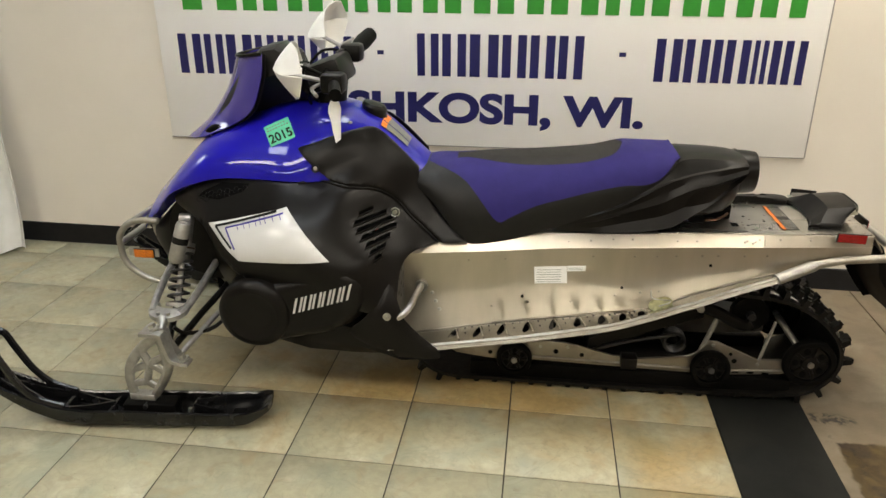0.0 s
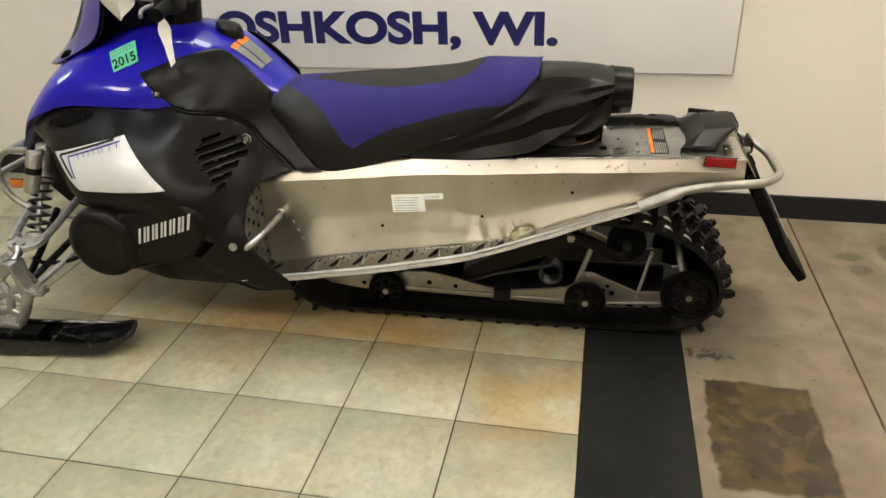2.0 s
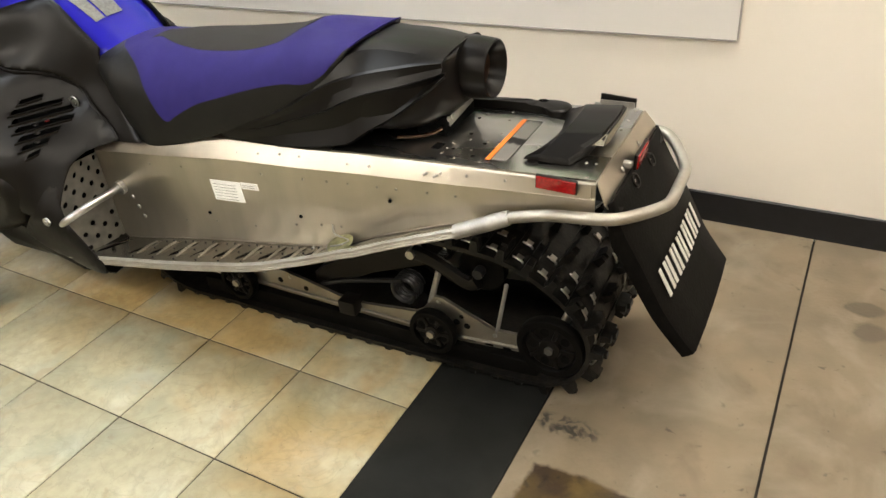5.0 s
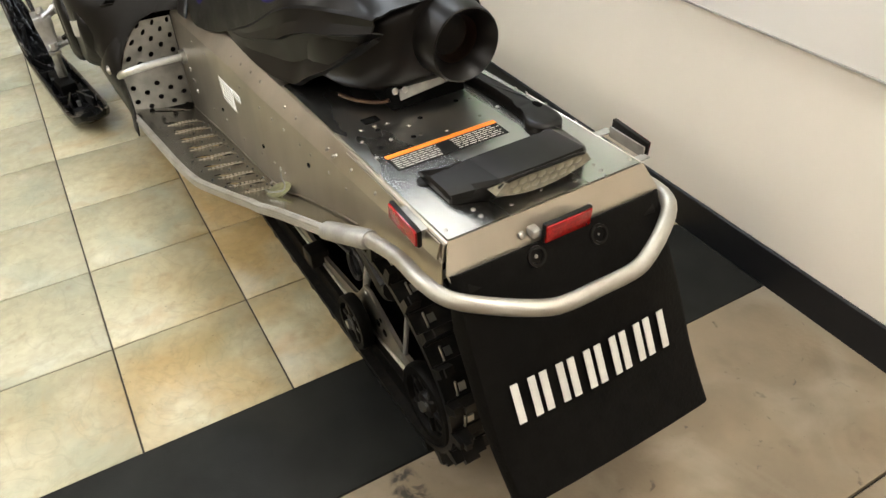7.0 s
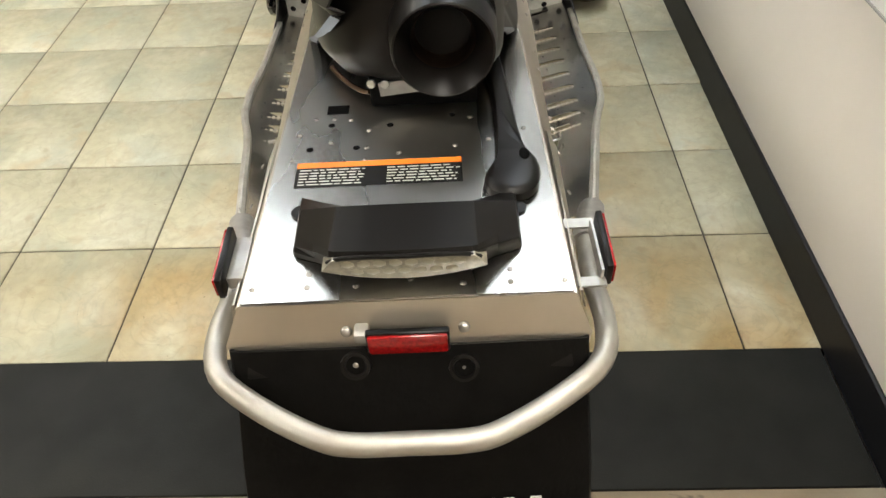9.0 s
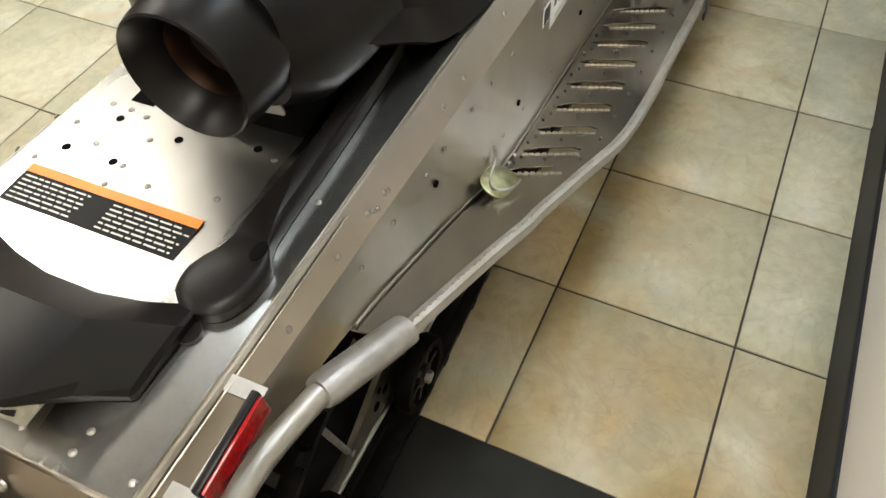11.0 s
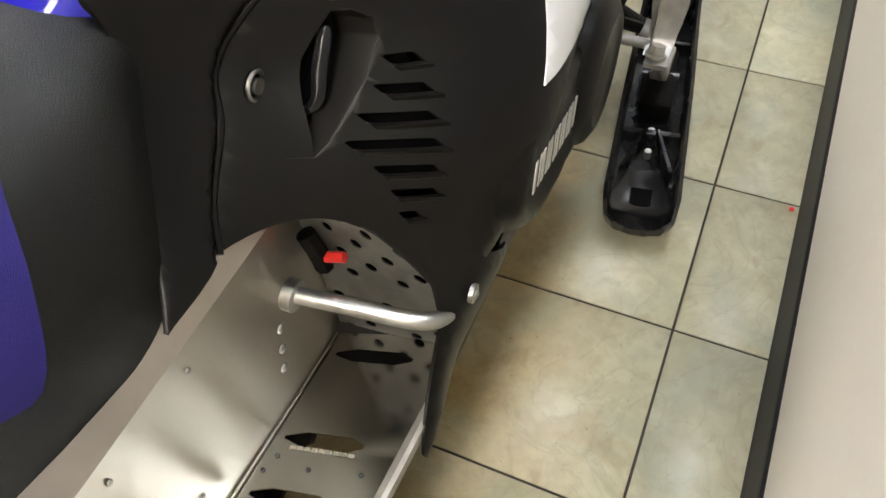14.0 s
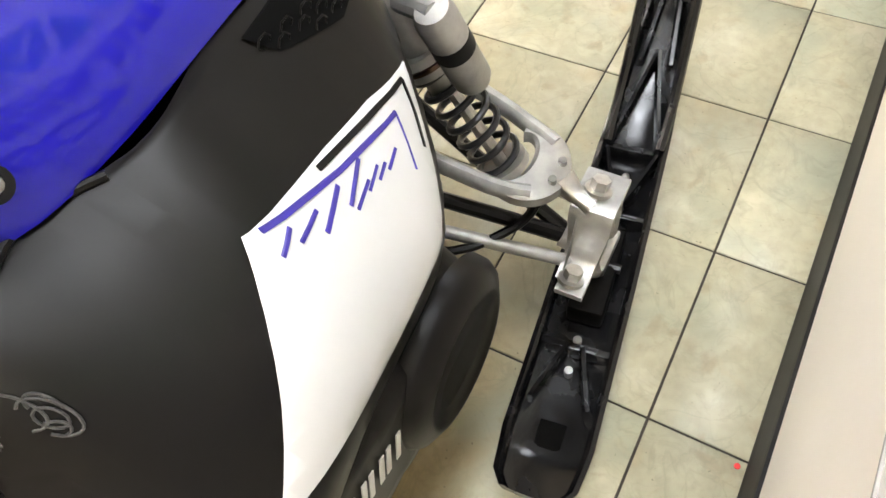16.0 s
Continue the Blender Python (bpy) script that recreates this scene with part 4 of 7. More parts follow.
def on_flap(u, v, w):
    x = np.interp(v, [0.30, 0.345, 0.40, 0.455, 0.51], [0.946, 0.915, 0.886, 0.858, 0.826])
    return (x + 0.0065 + 0.006 * (1 - abs(u) / 0.2) + w * 0.86, u, v + w * 0.45)


word_bars(6, -0.168, 0.146, 0.368, 0.426, on_flap, M_WHITEPRINT, snow_flap, "letter_bar")

# reflectors
def reflector(at, turn, size=(0.09, 0.036), name="red_reflector", mat=None, label="red rectangular reflector in a black frame"):
    m = Matrix.Translation(at) @ turn
    bm = box((size[0], 0.008, size[1]), (0, 0, 0), 0.002)
    bm.transform(m)
    body = spart(name, bm, M_PLASTIC, label=label)
    bm = box((size[0] * 0.95, 0.006, size[1] * 0.86), (0, -0.004, 0), 0.0015)
    bm.transform(m)
    spart("lens", bm, mat or M_RED, body)
    return body


rl = reflector((0.675, -0.213, 0.623), Matrix.Rotation(radians(2), 4, "Y"), (0.088, 0.031))
spart("bracket", box((0.07, 0.02, 0.018), (0.668, -0.199, 0.614), 0.002), M_CAST, rl)
rr_ = reflector((0.676, 0.228, 0.622), Matrix.Rotation(radians(180), 4, "Z") @ Matrix.Rotation(radians(-4), 4, "Y"), (0.088, 0.033))
spart("bracket", box((0.016, 0.040, 0.003), (0.628, 0.205, 0.616), 0.0), M_CAST, rr_)
spart("bracket", box((0.014, 0.040, 0.003), (0.722, 0.205, 0.612), 0.0), M_CAST, rr_)
spart("bracket", box((0.085, 0.003, 0.02), (0.676, 0.2205, 0.618)), M_CAST, rr_)
rm = reflector((0.790, 0.001, 0.606), Matrix.Rotation(radians(90), 4, "Z") @ Matrix.Rotation(radians(4), 4, "X"))
spart("bracket", box((0.020, 0.016, 0.014), (0.776, -0.050, 0.604), 0.003), M_CAST, rm)
for y in (-0.068, 0.062):
    put_rivet((0.770, y, 0.600), (0.86, 0, 0.5), rm, rivet_big, "bolt")

# tail lamp: a low wedge with sloping wings and an overhung lens
def lamp_ring(y, k):
    """Profile at y; k runs from 0 at the wing's edge to 1 on the crown."""
    f = 0.572 + 0.030 * (1 - (abs(y) / 0.132) ** 2)
    top = 0.640 + 0.034 * k
    return [(f, y, 0.626), (f + 0.006, y, 0.634), (0.608 + 0.036 * k, y, top), (0.652 + 0.076 * k, y, top + 0.009 * k), (0.670 + 0.062 * k, y, top - 0.002 + 0.006 * k), (0.676 + 0.032 * k, y, 0.634 + 0.006 * k), (0.676 + 0.024 * k, y, 0.626)]


tail_lamp = spart("tail_lamp", loft([lamp_ring(y, k) for y, k in ((-0.134, -0.15), (-0.131, 0.0), (-0.104, 0.45), (-0.080, 0.95), (-0.074, 1.0), (-0.03, 1.06), (0.03, 1.06), (0.074, 1.0), (0.080, 0.95), (0.104, 0.45), (0.131, 0.0), (0.134, -0.15))]), M_PLASTIC, label="black tail lamp housing with clear lens", sharp=16)


def lens_low(y):
    return 0.638 + 0.020 * (abs(y) / 0.090) ** 2


def lens_face(z):
    return 0.7375 - 0.22 * (0.680 - z)


def lens_ring(y, k):
    top, low = 0.650 + 0.031 * k, lens_low(y)
    return [(0.715, y, top), (lens_face(top), y, top - 0.001), (lens_face(low), y, low), (0.700, y, low - 0.001)]


lens_part = spart("lens", loft([lens_ring(y, k) for y, k in ((-0.090, 0.30), (-0.076, 0.92), (-0.05, 1.0), (-0.025, 1.0), (0.0, 1.0), (0.025, 1.0), (0.05, 1.0), (0.076, 0.92), (0.090, 0.30))]), M_LENS, tail_lamp, "clear faceted lens", sharp=25)
for row, (z, n) in enumerate(((0.6695, 8), (0.6545, 7))):
    for k in range(n):
        y = (k - (n - 1) / 2) * 0.0172
        if lens_low(y) < z - 0.008:
            cell = loft([[(lens_face(zz) + h, y + 0.0080 * q * math.cos(a), zz) for a in (math.pi * (j + 0.5) / 3 for j in range(6)) for zz in (z + 0.0068 * q * math.sin(a),)] for q, h in ((1.0, -0.001), (0.96, 0.0006), (0.6, 0.0016))])
            spart("lens_facet", cell, M_LENSCUP, lens_part)
spart("lens_lip", tube(smooth_path([(0.729, -0.083, 0.668), (0.7375, -0.060, 0.6815), (0.739, 0.0, 0.6825), (0.7375, 0.060, 0.6815), (0.729, 0.083, 0.668)], 5), 0.0026, 8), M_PLASTIC, tail_lamp)

# black arm lying on the deck's right edge
ARM = [(0.17, 0.106), (0.345, 0.120), (0.490, 0.117), (0.528, 0.111), (0.550, 0.098), (0.574, 0.102), (0.589, 0.124), (0.584, 0.152), (0.560, 0.167), (0.522, 0.169), (0.488, 0.153), (0.345, 0.146), (0.17, 0.132)]


def arm_layer(grow, up):
    mid = (0.40, 0.132)
    return [(x + (0.006 * grow if x > mid[0] else 0.0), mid[1] + (y - mid[1]) * (1 + 0.12 * grow), 0.0035 + deck_z(x) + up * (1.0 if x < 0.5 else 0.8)) for x, y in ((p.x, p.y) for p in smooth_path([(a, b, 0) for a, b in ARM], 4, closed=True))]


arm = spart("carry_arm", loft([arm_layer(0, 0.001), arm_layer(0, 0.015), arm_layer(-0.6, 0.020), arm_layer(-2.0, 0.0225)]), M_PLASTIC, label="black plastic latch arm on the deck", sharp=40)
spart("arm_recess", loft([[(0.512 + 0.012 * q * math.cos(a), 0.152 + 0.007 * q * math.sin(a), deck_z(0.512) + h) for a in (2 * math.pi * k / 16 for k in range(16))] for q, h in ((1, 0.015), (1, 0.0232), (0.8, 0.0240))]), M_DARK, arm)

# rolled bead where the running boards meet the tunnel
for side in SIDES:
    bm = tube([(x, side * (foot_y(x) + 0.003), spline_table(FOOT_Z, x) + 0.004) for x in np.linspace(-0.70, 0.475, 40)], 0.0018, 8)
    spart("fold_bead", bm, M_ALU)
# ---- seat ----
SEAT_TOP = [(-0.705, 0.742), (-0.690, 0.762), (-0.657, 0.773), (-0.576, 0.781), (-0.426, 0.795), (-0.278, 0.806), (-0.115, 0.823), (-0.065, 0.834), (-0.027, 0.845), (0.0, 0.848), (0.062, 0.846), (0.130, 0.842), (0.152, 0.836)]
SEAT_LOW = [(-0.705, 0.725), (-0.674, 0.705), (-0.612, 0.655), (-0.514, 0.538), (-0.45, 0.545), (-0.374, 0.560), (-0.24, 0.602), (-0.111, 0.655), (-0.012, 0.694), (0.075, 0.745), (0.13, 0.800), (0.152, 0.830)]
SEAT_W = [(-0.705, 0.138), (-0.66, 0.160), (-0.6, 0.188), (-0.5, 0.208), (-0.4, 0.205), (-0.2, 0.196), (0, 0.178), (0.1, 0.158), (0.152, 0.120)]
VIOLET_LOW = [(-0.655, 0.772), (-0.630, 0.771), (-0.574, 0.760), (-0.519, 0.735), (-0.468, 0.684), (-0.411, 0.620), (-0.371, 0.637), (-0.292, 0.676), (-0.197, 0.705), (-0.105, 0.731), (-0.016, 0.750), (0.052, 0.755), (0.093, 0.774), (0.126, 0.808), (0.142, 0.828), (0.152, 0.832)]
INSERT_LOW = [(-0.560, 0.781), (-0.520, 0.785), (-0.457, 0.786), (-0.400, 0.785), (-0.319, 0.785), (-0.220, 0.792), (-0.126, 0.805), (-0.056, 0.825), (-0.031, 0.840), (-0.018, 0.847)]


def seat_angle(x, z):
    lo, hi = spline_table(SEAT_LOW, x), spline_table(SEAT_TOP, x)
    r = min(1.0, max(0.0, (z - lo) / max(1e-4, hi - lo)))
    return math.asin(min(1.0, r ** (1 / 0.72)))


def seat_point(x, a, grow=0.0):
    lo, hi, w = spline_table(SEAT_LOW, x), spline_table(SEAT_TOP, x), spline_table(SEAT_W, x)
    c, s = math.cos(a), math.sin(a)
    y = math.copysign(abs(c) ** 0.85, c) * (w + grow)
    return (x, -y, lo + (hi - lo) * abs(s) ** 0.72 + grow * s)


def seat_strip(xs, a0, a1, n, grow=0.0):
    return loft([[seat_point(x, a0(x) + (a1(x) - a0(x)) * k / n, grow) for k in range(n + 1)] for x in xs], closed=False)


def violet_a(x):
    return seat_angle(x, spline_table(VIOLET_LOW, x)) if x > -0.655 else math.pi / 2


def insert_a(x):
    return seat_angle(x, spline_table(INSERT_LOW, x)) if -0.56 < x < -0.018 else math.pi / 2


XS = list(np.linspace(-0.705, 0.152, 70))
XV = list(np.linspace(-0.654, 0.151, 64))
XI = list(np.linspace(-0.559, -0.019, 44))
seat = spart("seat", loft([[seat_point(x, math.pi * k / 24, -0.006) for k in range(25)] for x in XS]), M_SEAT, label="long black and blue-violet vinyl seat")
spart("lower_cover", thicken(seat_strip(XS, lambda x: 0.0, violet_a, 10), -0.004), M_SEAT, seat)
spart("lower_cover", thicken(seat_strip(XS, lambda x: math.pi - violet_a(x), lambda x: math.pi, 10), -0.004), M_SEAT, seat)
spart("violet_cover", thicken(seat_strip(XV, violet_a, insert_a, 12, 0.0006), -0.004), M_PURPLE, seat, "blue-violet vinyl")
spart("violet_cover", thicken(seat_strip(XV, lambda x: math.pi - insert_a(x), lambda x: math.pi - violet_a(x), 12, 0.0006), -0.004), M_PURPLE, seat, "blue-violet vinyl")
spart("grip_insert", thicken(seat_strip(XI, insert_a, lambda x: math.pi - insert_a(x), 14, 0.0012), -0.004), M_INSERT, seat, "charcoal grip vinyl")


# ---- tail cowl and silencer ----
COWL = ((-0.32, 0.583, 0.186, 0.586, 0.187, 0.590, 0.186), (-0.26, 0.600, 0.180, 0.610, 0.188, 0.630, 0.184), (-0.22, 0.588, 0.188, 0.615, 0.193, 0.640, 0.186), (-0.1, 0.588, 0.190, 0.636, 0.191, 0.664, 0.186), (0, 0.594, 0.190, 0.668, 0.187, 0.712, 0.177), (0.1, 0.606, 0.182, 0.700, 0.177, 0.784, 0.152),
        (0.15, 0.618, 0.172, 0.724, 0.167, 0.822, 0.116), (0.2, 0.650, 0.164, 0.742, 0.155, 0.829, 0.092), (0.267, 0.688, 0.142, 0.757, 0.138, 0.828, 0.090), (0.33, 0.735, 0.116, 0.772, 0.112, 0.823, 0.087), (0.372, 0.770, 0.096, 0.784, 0.094, 0.815, 0.080))


RIDGE_Z = ((-0.32, 0.588), (-0.20, 0.626), (-0.1, 0.664), (0.0, 0.700), (0.068, 0.742), (0.149, 0.770), (0.229, 0.788), (0.324, 0.802), (0.372, 0.806))


def cowl():
    rings = []
    for x, zb, yb, zs, ys, zt, yt in COWL:
        f = min(1.0, max(0.0, (x + 0.16) / 0.16))
        zr = min(max(lerp_table(RIDGE_Z, x), zs + 0.25 * (zt - zs)), zs + 0.70 * (zt - zs))
        yr = ys + (yt - ys) * (zr - zs) / (zt - zs) + 0.012 * f
        yl, yc = ys + 0.006 * f, (yb + ys) / 2
        half = [(x, -yb + 0.012, zb - 0.003), (x, -yb, zb + 0.004), (x, -yc + 0.016 * f, zs - 0.55 * (zs - zb)), (x, -yl + 0.010 * f, zs - 0.004), (x, -yl, zs), (x, -(yl + yr) / 2 + 0.004 * f, (zs + zr) / 2), (x, -yr, zr), (x, -yr + 0.009 * f, zr + 0.004),
                (x, -(yr - 0.009 * f) * 0.55 - yt * 0.45, zr + 0.45 * (zt - zr)), (x, -yt, zt - 0.006), (x, -yt * 0.75, zt + 0.001), (x, -yt * 0.3, zt + 0.003)]
        rings.append(half + [(p[0], -p[1], p[2]) for p in half[::-1]])
    n = len(rings[0])
    fine = []
    cols = [smooth_path([r[i] for r in rings], 4) for i in range(n)]
    for k in range(len(cols[0])):
        fine.append([c[k] for c in cols])
    return thicken(loft(fine, closed=False), 0.004)


spart("tail_cowl", cowl(), M_PLASTIC, label="creased matt black tail cowl behind the seat", sharp=20)

CASE = ((0.10, -0.150, 0.150, 0.630, 0.780), (0.20, -0.150, 0.148, 0.628, 0.785), (0.26, -0.140, 0.145, 0.630, 0.790), (0.315, -0.112, 0.140, 0.638, 0.800), (0.350, -0.075, 0.132, 0.655, 0.815), (0.372, -0.030, 0.124, 0.675, 0.820))


def silencer_case():
    rings = []
    for x, y0, y1, z0, z1 in CASE:
        cy, cz, ry, rz = (y0 + y1) / 2, (z0 + z1) / 2, (y1 - y0) / 2, (z1 - z0) / 2
        rings.append([(x, cy + ry * math.copysign(abs(math.cos(a)) ** 0.6, math.cos(a)), cz + rz * math.copysign(abs(math.sin(a)) ** 0.6, math.sin(a))) for a in (2 * math.pi * k / 32 for k in range(32))])
    return loft(rings)


case = spart("silencer_cover", silencer_case(), M_PLASTIC, label="black plastic silencer cover")


def lathe_x(prof, cy, cz, seg=40, bm=None):
    """A turned body about an axis along the sled: (x, r) pairs."""
    return loft([[(x, cy + r * math.cos(a), cz + r * math.sin(a)) for a in (2 * math.pi * k / seg for k in range(seg))] for x, r in prof], caps=False, bm=bm)


pipe = spart("silencer_outlet", lathe_x([(0.325, 0.058), (0.340, 0.070), (0.365, 0.0735), (0.395, 0.0725), (0.425, 0.0695), (0.4325, 0.0675), (0.434, 0.0650), (0.430, 0.0615), (0.410, 0.050), (0.385, 0.040), (0.34, 0.037), (0.26, 0.036), (0.255, 0.001)], 0.052, 0.747), M_PLASTIC, label="flared round silencer outlet", sharp=40)
spart("outlet_throat", lathe_x([(0.398, 0.0440), (0.385, 0.0392), (0.36, 0.0375)], 0.052, 0.747), M_COPPER, pipe, "heat-tinted steel throat")
spart("case_rim", tube(smooth_path([(0.255, -0.125, 0.630), (0.285, -0.105, 0.625), (0.32, -0.078, 0.627), (0.34, -0.06, 0.635)], 4), 0.004, 8), M_COPPER, case)
bracket = spart("silencer_bracket", box((0.004, 0.13, 0.022), (0.352, 0.02, 0.652), 0.001, turn=Matrix.Rotation(radians(6), 4, "X")), M_ARM)
for y, z in ((-0.055, 0.658), (-0.035, 0.656), (0.06, 0.668), (0.085, 0.672)):
    put_rivet((0.356, y, z), (1, 0, 0.2), bracket, rivet_big, "bolt")
spart("bracket_block", box((0.08, 0.16, 0.05), (0.31, 0.02, 0.638), 0.006), M_DARK, bracket)


# ---- front bodywork ----
FORM = ((-1.60, 0.55, 0.15), (-1.49, 0.655, 0.215), (-1.42, 0.60, 0.27), (-1.335, 0.622, 0.345), (-1.19, 0.55, 0.448), (-1.052, 0.700, 0.372), (-0.906, 0.564, 0.455), (-1.289, 0.748, 0.262), (-1.158, 0.752, 0.282),
        (-0.945, 0.752, 0.268), (-0.888, 0.700, 0.330), (-0.845, 0.660, 0.310), (-0.745, 0.640, 0.203), (-0.660, 0.552, 0.228), (-0.711, 0.625, 0.203), (-0.737, 0.376, 0.420), (-0.725, 0.450, 0.375),
        (-0.807, 0.457, 0.432), (-1.022, 0.431, 0.432), (-1.12, 0.480, 0.445), (-0.800, 0.555, 0.395), (-0.575, 0.262, 0.418), (-0.72, 0.22, 0.40), (-1.043, 0.842, 0.203), (-0.992, 0.774, 0.222), (-0.690, 0.742, 0.142),
        (-0.800, 0.900, 0.115), (-0.850, 0.800, 0.205), (-0.56, 0.56, 0.215))
_P = np.array([f[:2] for f in FORM])
_D = np.hypot(_P[:, None, 0] - _P[None, :, 0], _P[:, None, 1] - _P[None, :, 1])


def _tps(r):
    return np.where(r > 0, r * r * np.log(np.maximum(r, 1e-9)), 0.0)


_n = len(FORM)
_A = np.zeros((_n + 3, _n + 3))
_A[:_n, :_n] = _tps(_D) + 2e-4 * np.eye(_n)
_A[:_n, _n], _A[:_n, _n + 1:], _A[_n, :_n], _A[_n + 1:, :_n] = 1, _P, 1, _P.T
_C = np.linalg.solve(_A, np.array([f[2] for f in FORM] + [0, 0, 0]))


def half_width(x, z):
    """Half the width of the bodywork at a place of its side view: a smooth form through the stations above."""
    return float(_C[:_n] @ _tps(np.hypot(_P[:, 0] - x, _P[:, 1] - z)) + _C[_n] + _C[_n + 1] * x + _C[_n + 2] * z)


def edge_distance(x, z, poly):
    p = np.array((x, z))
    a, b = poly, np.roll(poly, -1, axis=0)
    u = b - a
    k = np.clip(((p - a) * u).sum(1) / np.maximum((u * u).sum(1), 1e-9), 0, 1)
    return float(np.hypot(*(p - a - u * k[:, None]).T).min())


def sheet(outline, side, lift=0.0, thick=0.004, step=0.022, soft=0.0, drop=0.0, width=None, curve=2, holes=()):
    """A moulded panel: a side-view outline laid onto the body's form, with rounded edges."""
    pts = [(v.x, v.z) for v in smooth_path([(x, 0, z) for x, z in outline], curve, closed=True)] if curve > 1 else list(outline)
    poly = np.array(pts)
    bm = bmesh.new()
    bm.faces.new([bm.verts.new((x, 0, z)) for x, z in pts])
    bmesh.ops.triangulate(bm, faces=bm.faces[:])
    (x0, z0), (x1, z1) = poly.min(0), poly.max(0)
    for x in np.arange(x0 + step / 2, x1, step):
        bmesh.ops.bisect_plane(bm, geom=bm.verts[:] + bm.edges[:] + bm.faces[:], plane_co=(x, 0, 0), plane_no=(1, 0, 0))
    for z in np.arange(z0 + step / 2, z1, step):
        bmesh.ops.bisect_plane(bm, geom=bm.verts[:] + bm.edges[:] + bm.faces[:], plane_co=(0, 0, z), plane_no=(0, 0, 1))
    for hole in holes:
        h = np.array(hole)
        lo, hi = h.min(0) - 0.004, h.max(0) + 0.004
        centre = h.mean(0)
        for p, q in zip(h, np.roll(h, -1, axis=0)):
            fs = [f for f in bm.faces if max(v.co.x for v in f.verts) > lo[0] and min(v.co.x for v in f.verts) < hi[0] and max(v.co.z for v in f.verts) > lo[1] and min(v.co.z for v in f.verts) < hi[1]]
            geo = list({v for f in fs for v in f.verts}) + list({e for f in fs for e in f.edges}) + fs
            bmesh.ops.bisect_plane(bm, geom=geo, plane_co=(p[0], 0, p[1]), plane_no=(q[1] - p[1], 0, p[0] - q[0]), dist=1e-6)
        gone = []
        for f in bm.faces:
            c = f.calc_center_median()
            side_of = [(q[0] - p[0]) * (c.z - p[1]) - (q[1] - p[1]) * (c.x - p[0]) for p, q in zip(h, np.roll(h, -1, axis=0))]
            if min(side_of) > -1e-9 or max(side_of) < 1e-9:
                gone.append(f)
        bmesh.ops.delete(bm, geom=gone, context="FACES")
    bmesh.ops.triangulate(bm, faces=[f for f in bm.faces if len(f.verts) > 4])
    bmesh.ops.remove_doubles(bm, verts=bm.verts, dist=0.0004)
    form = width or half_width
    for v in bm.verts:
        w = form(v.co.x, v.co.z) + lift
        if soft > 0:
            d = edge_distance(v.co.x, v.co.z, poly)
            if d < soft:
                w -= drop * (1 - d / soft) ** 2
        v.co.y = side * w
    return thicken(bm, thick, (0, -side * thick, 0))


PANEL = [(-1.49, 0.655), (-1.387, 0.722), (-1.289, 0.748), (-1.158, 0.750), (-1.04, 0.748), (-0.945, 0.750), (-0.846, 0.732), (-0.800, 0.716), (-0.763, 0.689), (-0.731, 0.659), (-0.702, 0.628), (-0.657, 0.589), (-0.612, 0.552), (-0.603, 0.546), (-0.611, 0.543), (-0.637, 0.536), (-0.670, 0.528), (-0.693, 0.518), (-0.709, 0.494), (-0.714, 0.446), (-0.714, 0.40), (-0.722, 0.36), (-0.80, 0.38), (-0.9, 0.42), (-1.0, 0.44), (-1.1, 0.45), (-1.20, 0.49), (-1.25, 0.53), (-1.30, 0.575), (-1.345, 0.612), (-1.42, 0.622)]
CLUTCH = [(-1.262, 0.390), (-1.238, 0.455), (-1.18, 0.490), (-1.10, 0.490), (-1.016, 0.508), (-0.93, 0.540), (-0.865, 0.548), (-0.815, 0.510), (-0.792, 0.45), (-0.803, 0.395), (-0.85, 0.335), (-0.93, 0.297), (-1.0, 0.280), (-1.07, 0.262), (-1.15, 0.248), (-1.21, 0.268), (-1.248, 0.32)]
KNEE = [(-1.047, 0.845), (-1.040, 0.851), (-0.985, 0.868), (-0.927, 0.888), (-0.848, 0.901), (-0.804, 0.890), (-0.750, 0.846), (-0.690, 0.786), (-0.676, 0.770), (-0.678, 0.745), (-0.660, 0.712), (-0.606, 0.632), (-0.545, 0.578), (-0.512, 0.555), (-0.517, 0.552), (-0.600, 0.549), (-0.668, 0.583), (-0.720, 0.620), (-0.778, 0.672), (-0.850, 0.714), (-0.938, 0.757), (-0.985, 0.79), (-1.040, 0.838)]
GUARD = [(-0.735, 0.475), (-0.775, 0.405), (-0.825, 0.350), (-0.86, 0.305), (-0.79, 0.240), (-0.72, 0.213), (-0.64, 0.220), (-0.572, 0.232), (-0.585, 0.262), (-0.64, 0.300), (-0.690, 0.355), (-0.712, 0.41)]
PLATE = [(-1.314, 0.630), (-1.052, 0.700), (-0.980, 0.632), (-0.906, 0.562), (-1.05, 0.552), (-1.19, 0.546), (-1.235, 0.572)]


PLATE_RIGHT = [(-1.314, 0.632), (-1.235, 0.6615), (-1.163, 0.679), (-1.102, 0.692), (-1.054, 0.7005), (-0.980, 0.632), (-0.906, 0.562), (-1.05, 0.556), (-1.19, 0.548), (-1.235, 0.575)]


def clutch_form(x, z):
    r = math.hypot(x + 1.155, z - 0.372)
    return 0.456 + 0.006 * max(0.0, 1 - ((x + 1.0) / 0.3) ** 2) + (0.018 * min(1.0, max(0.0, (0.105 - r) / 0.03)))


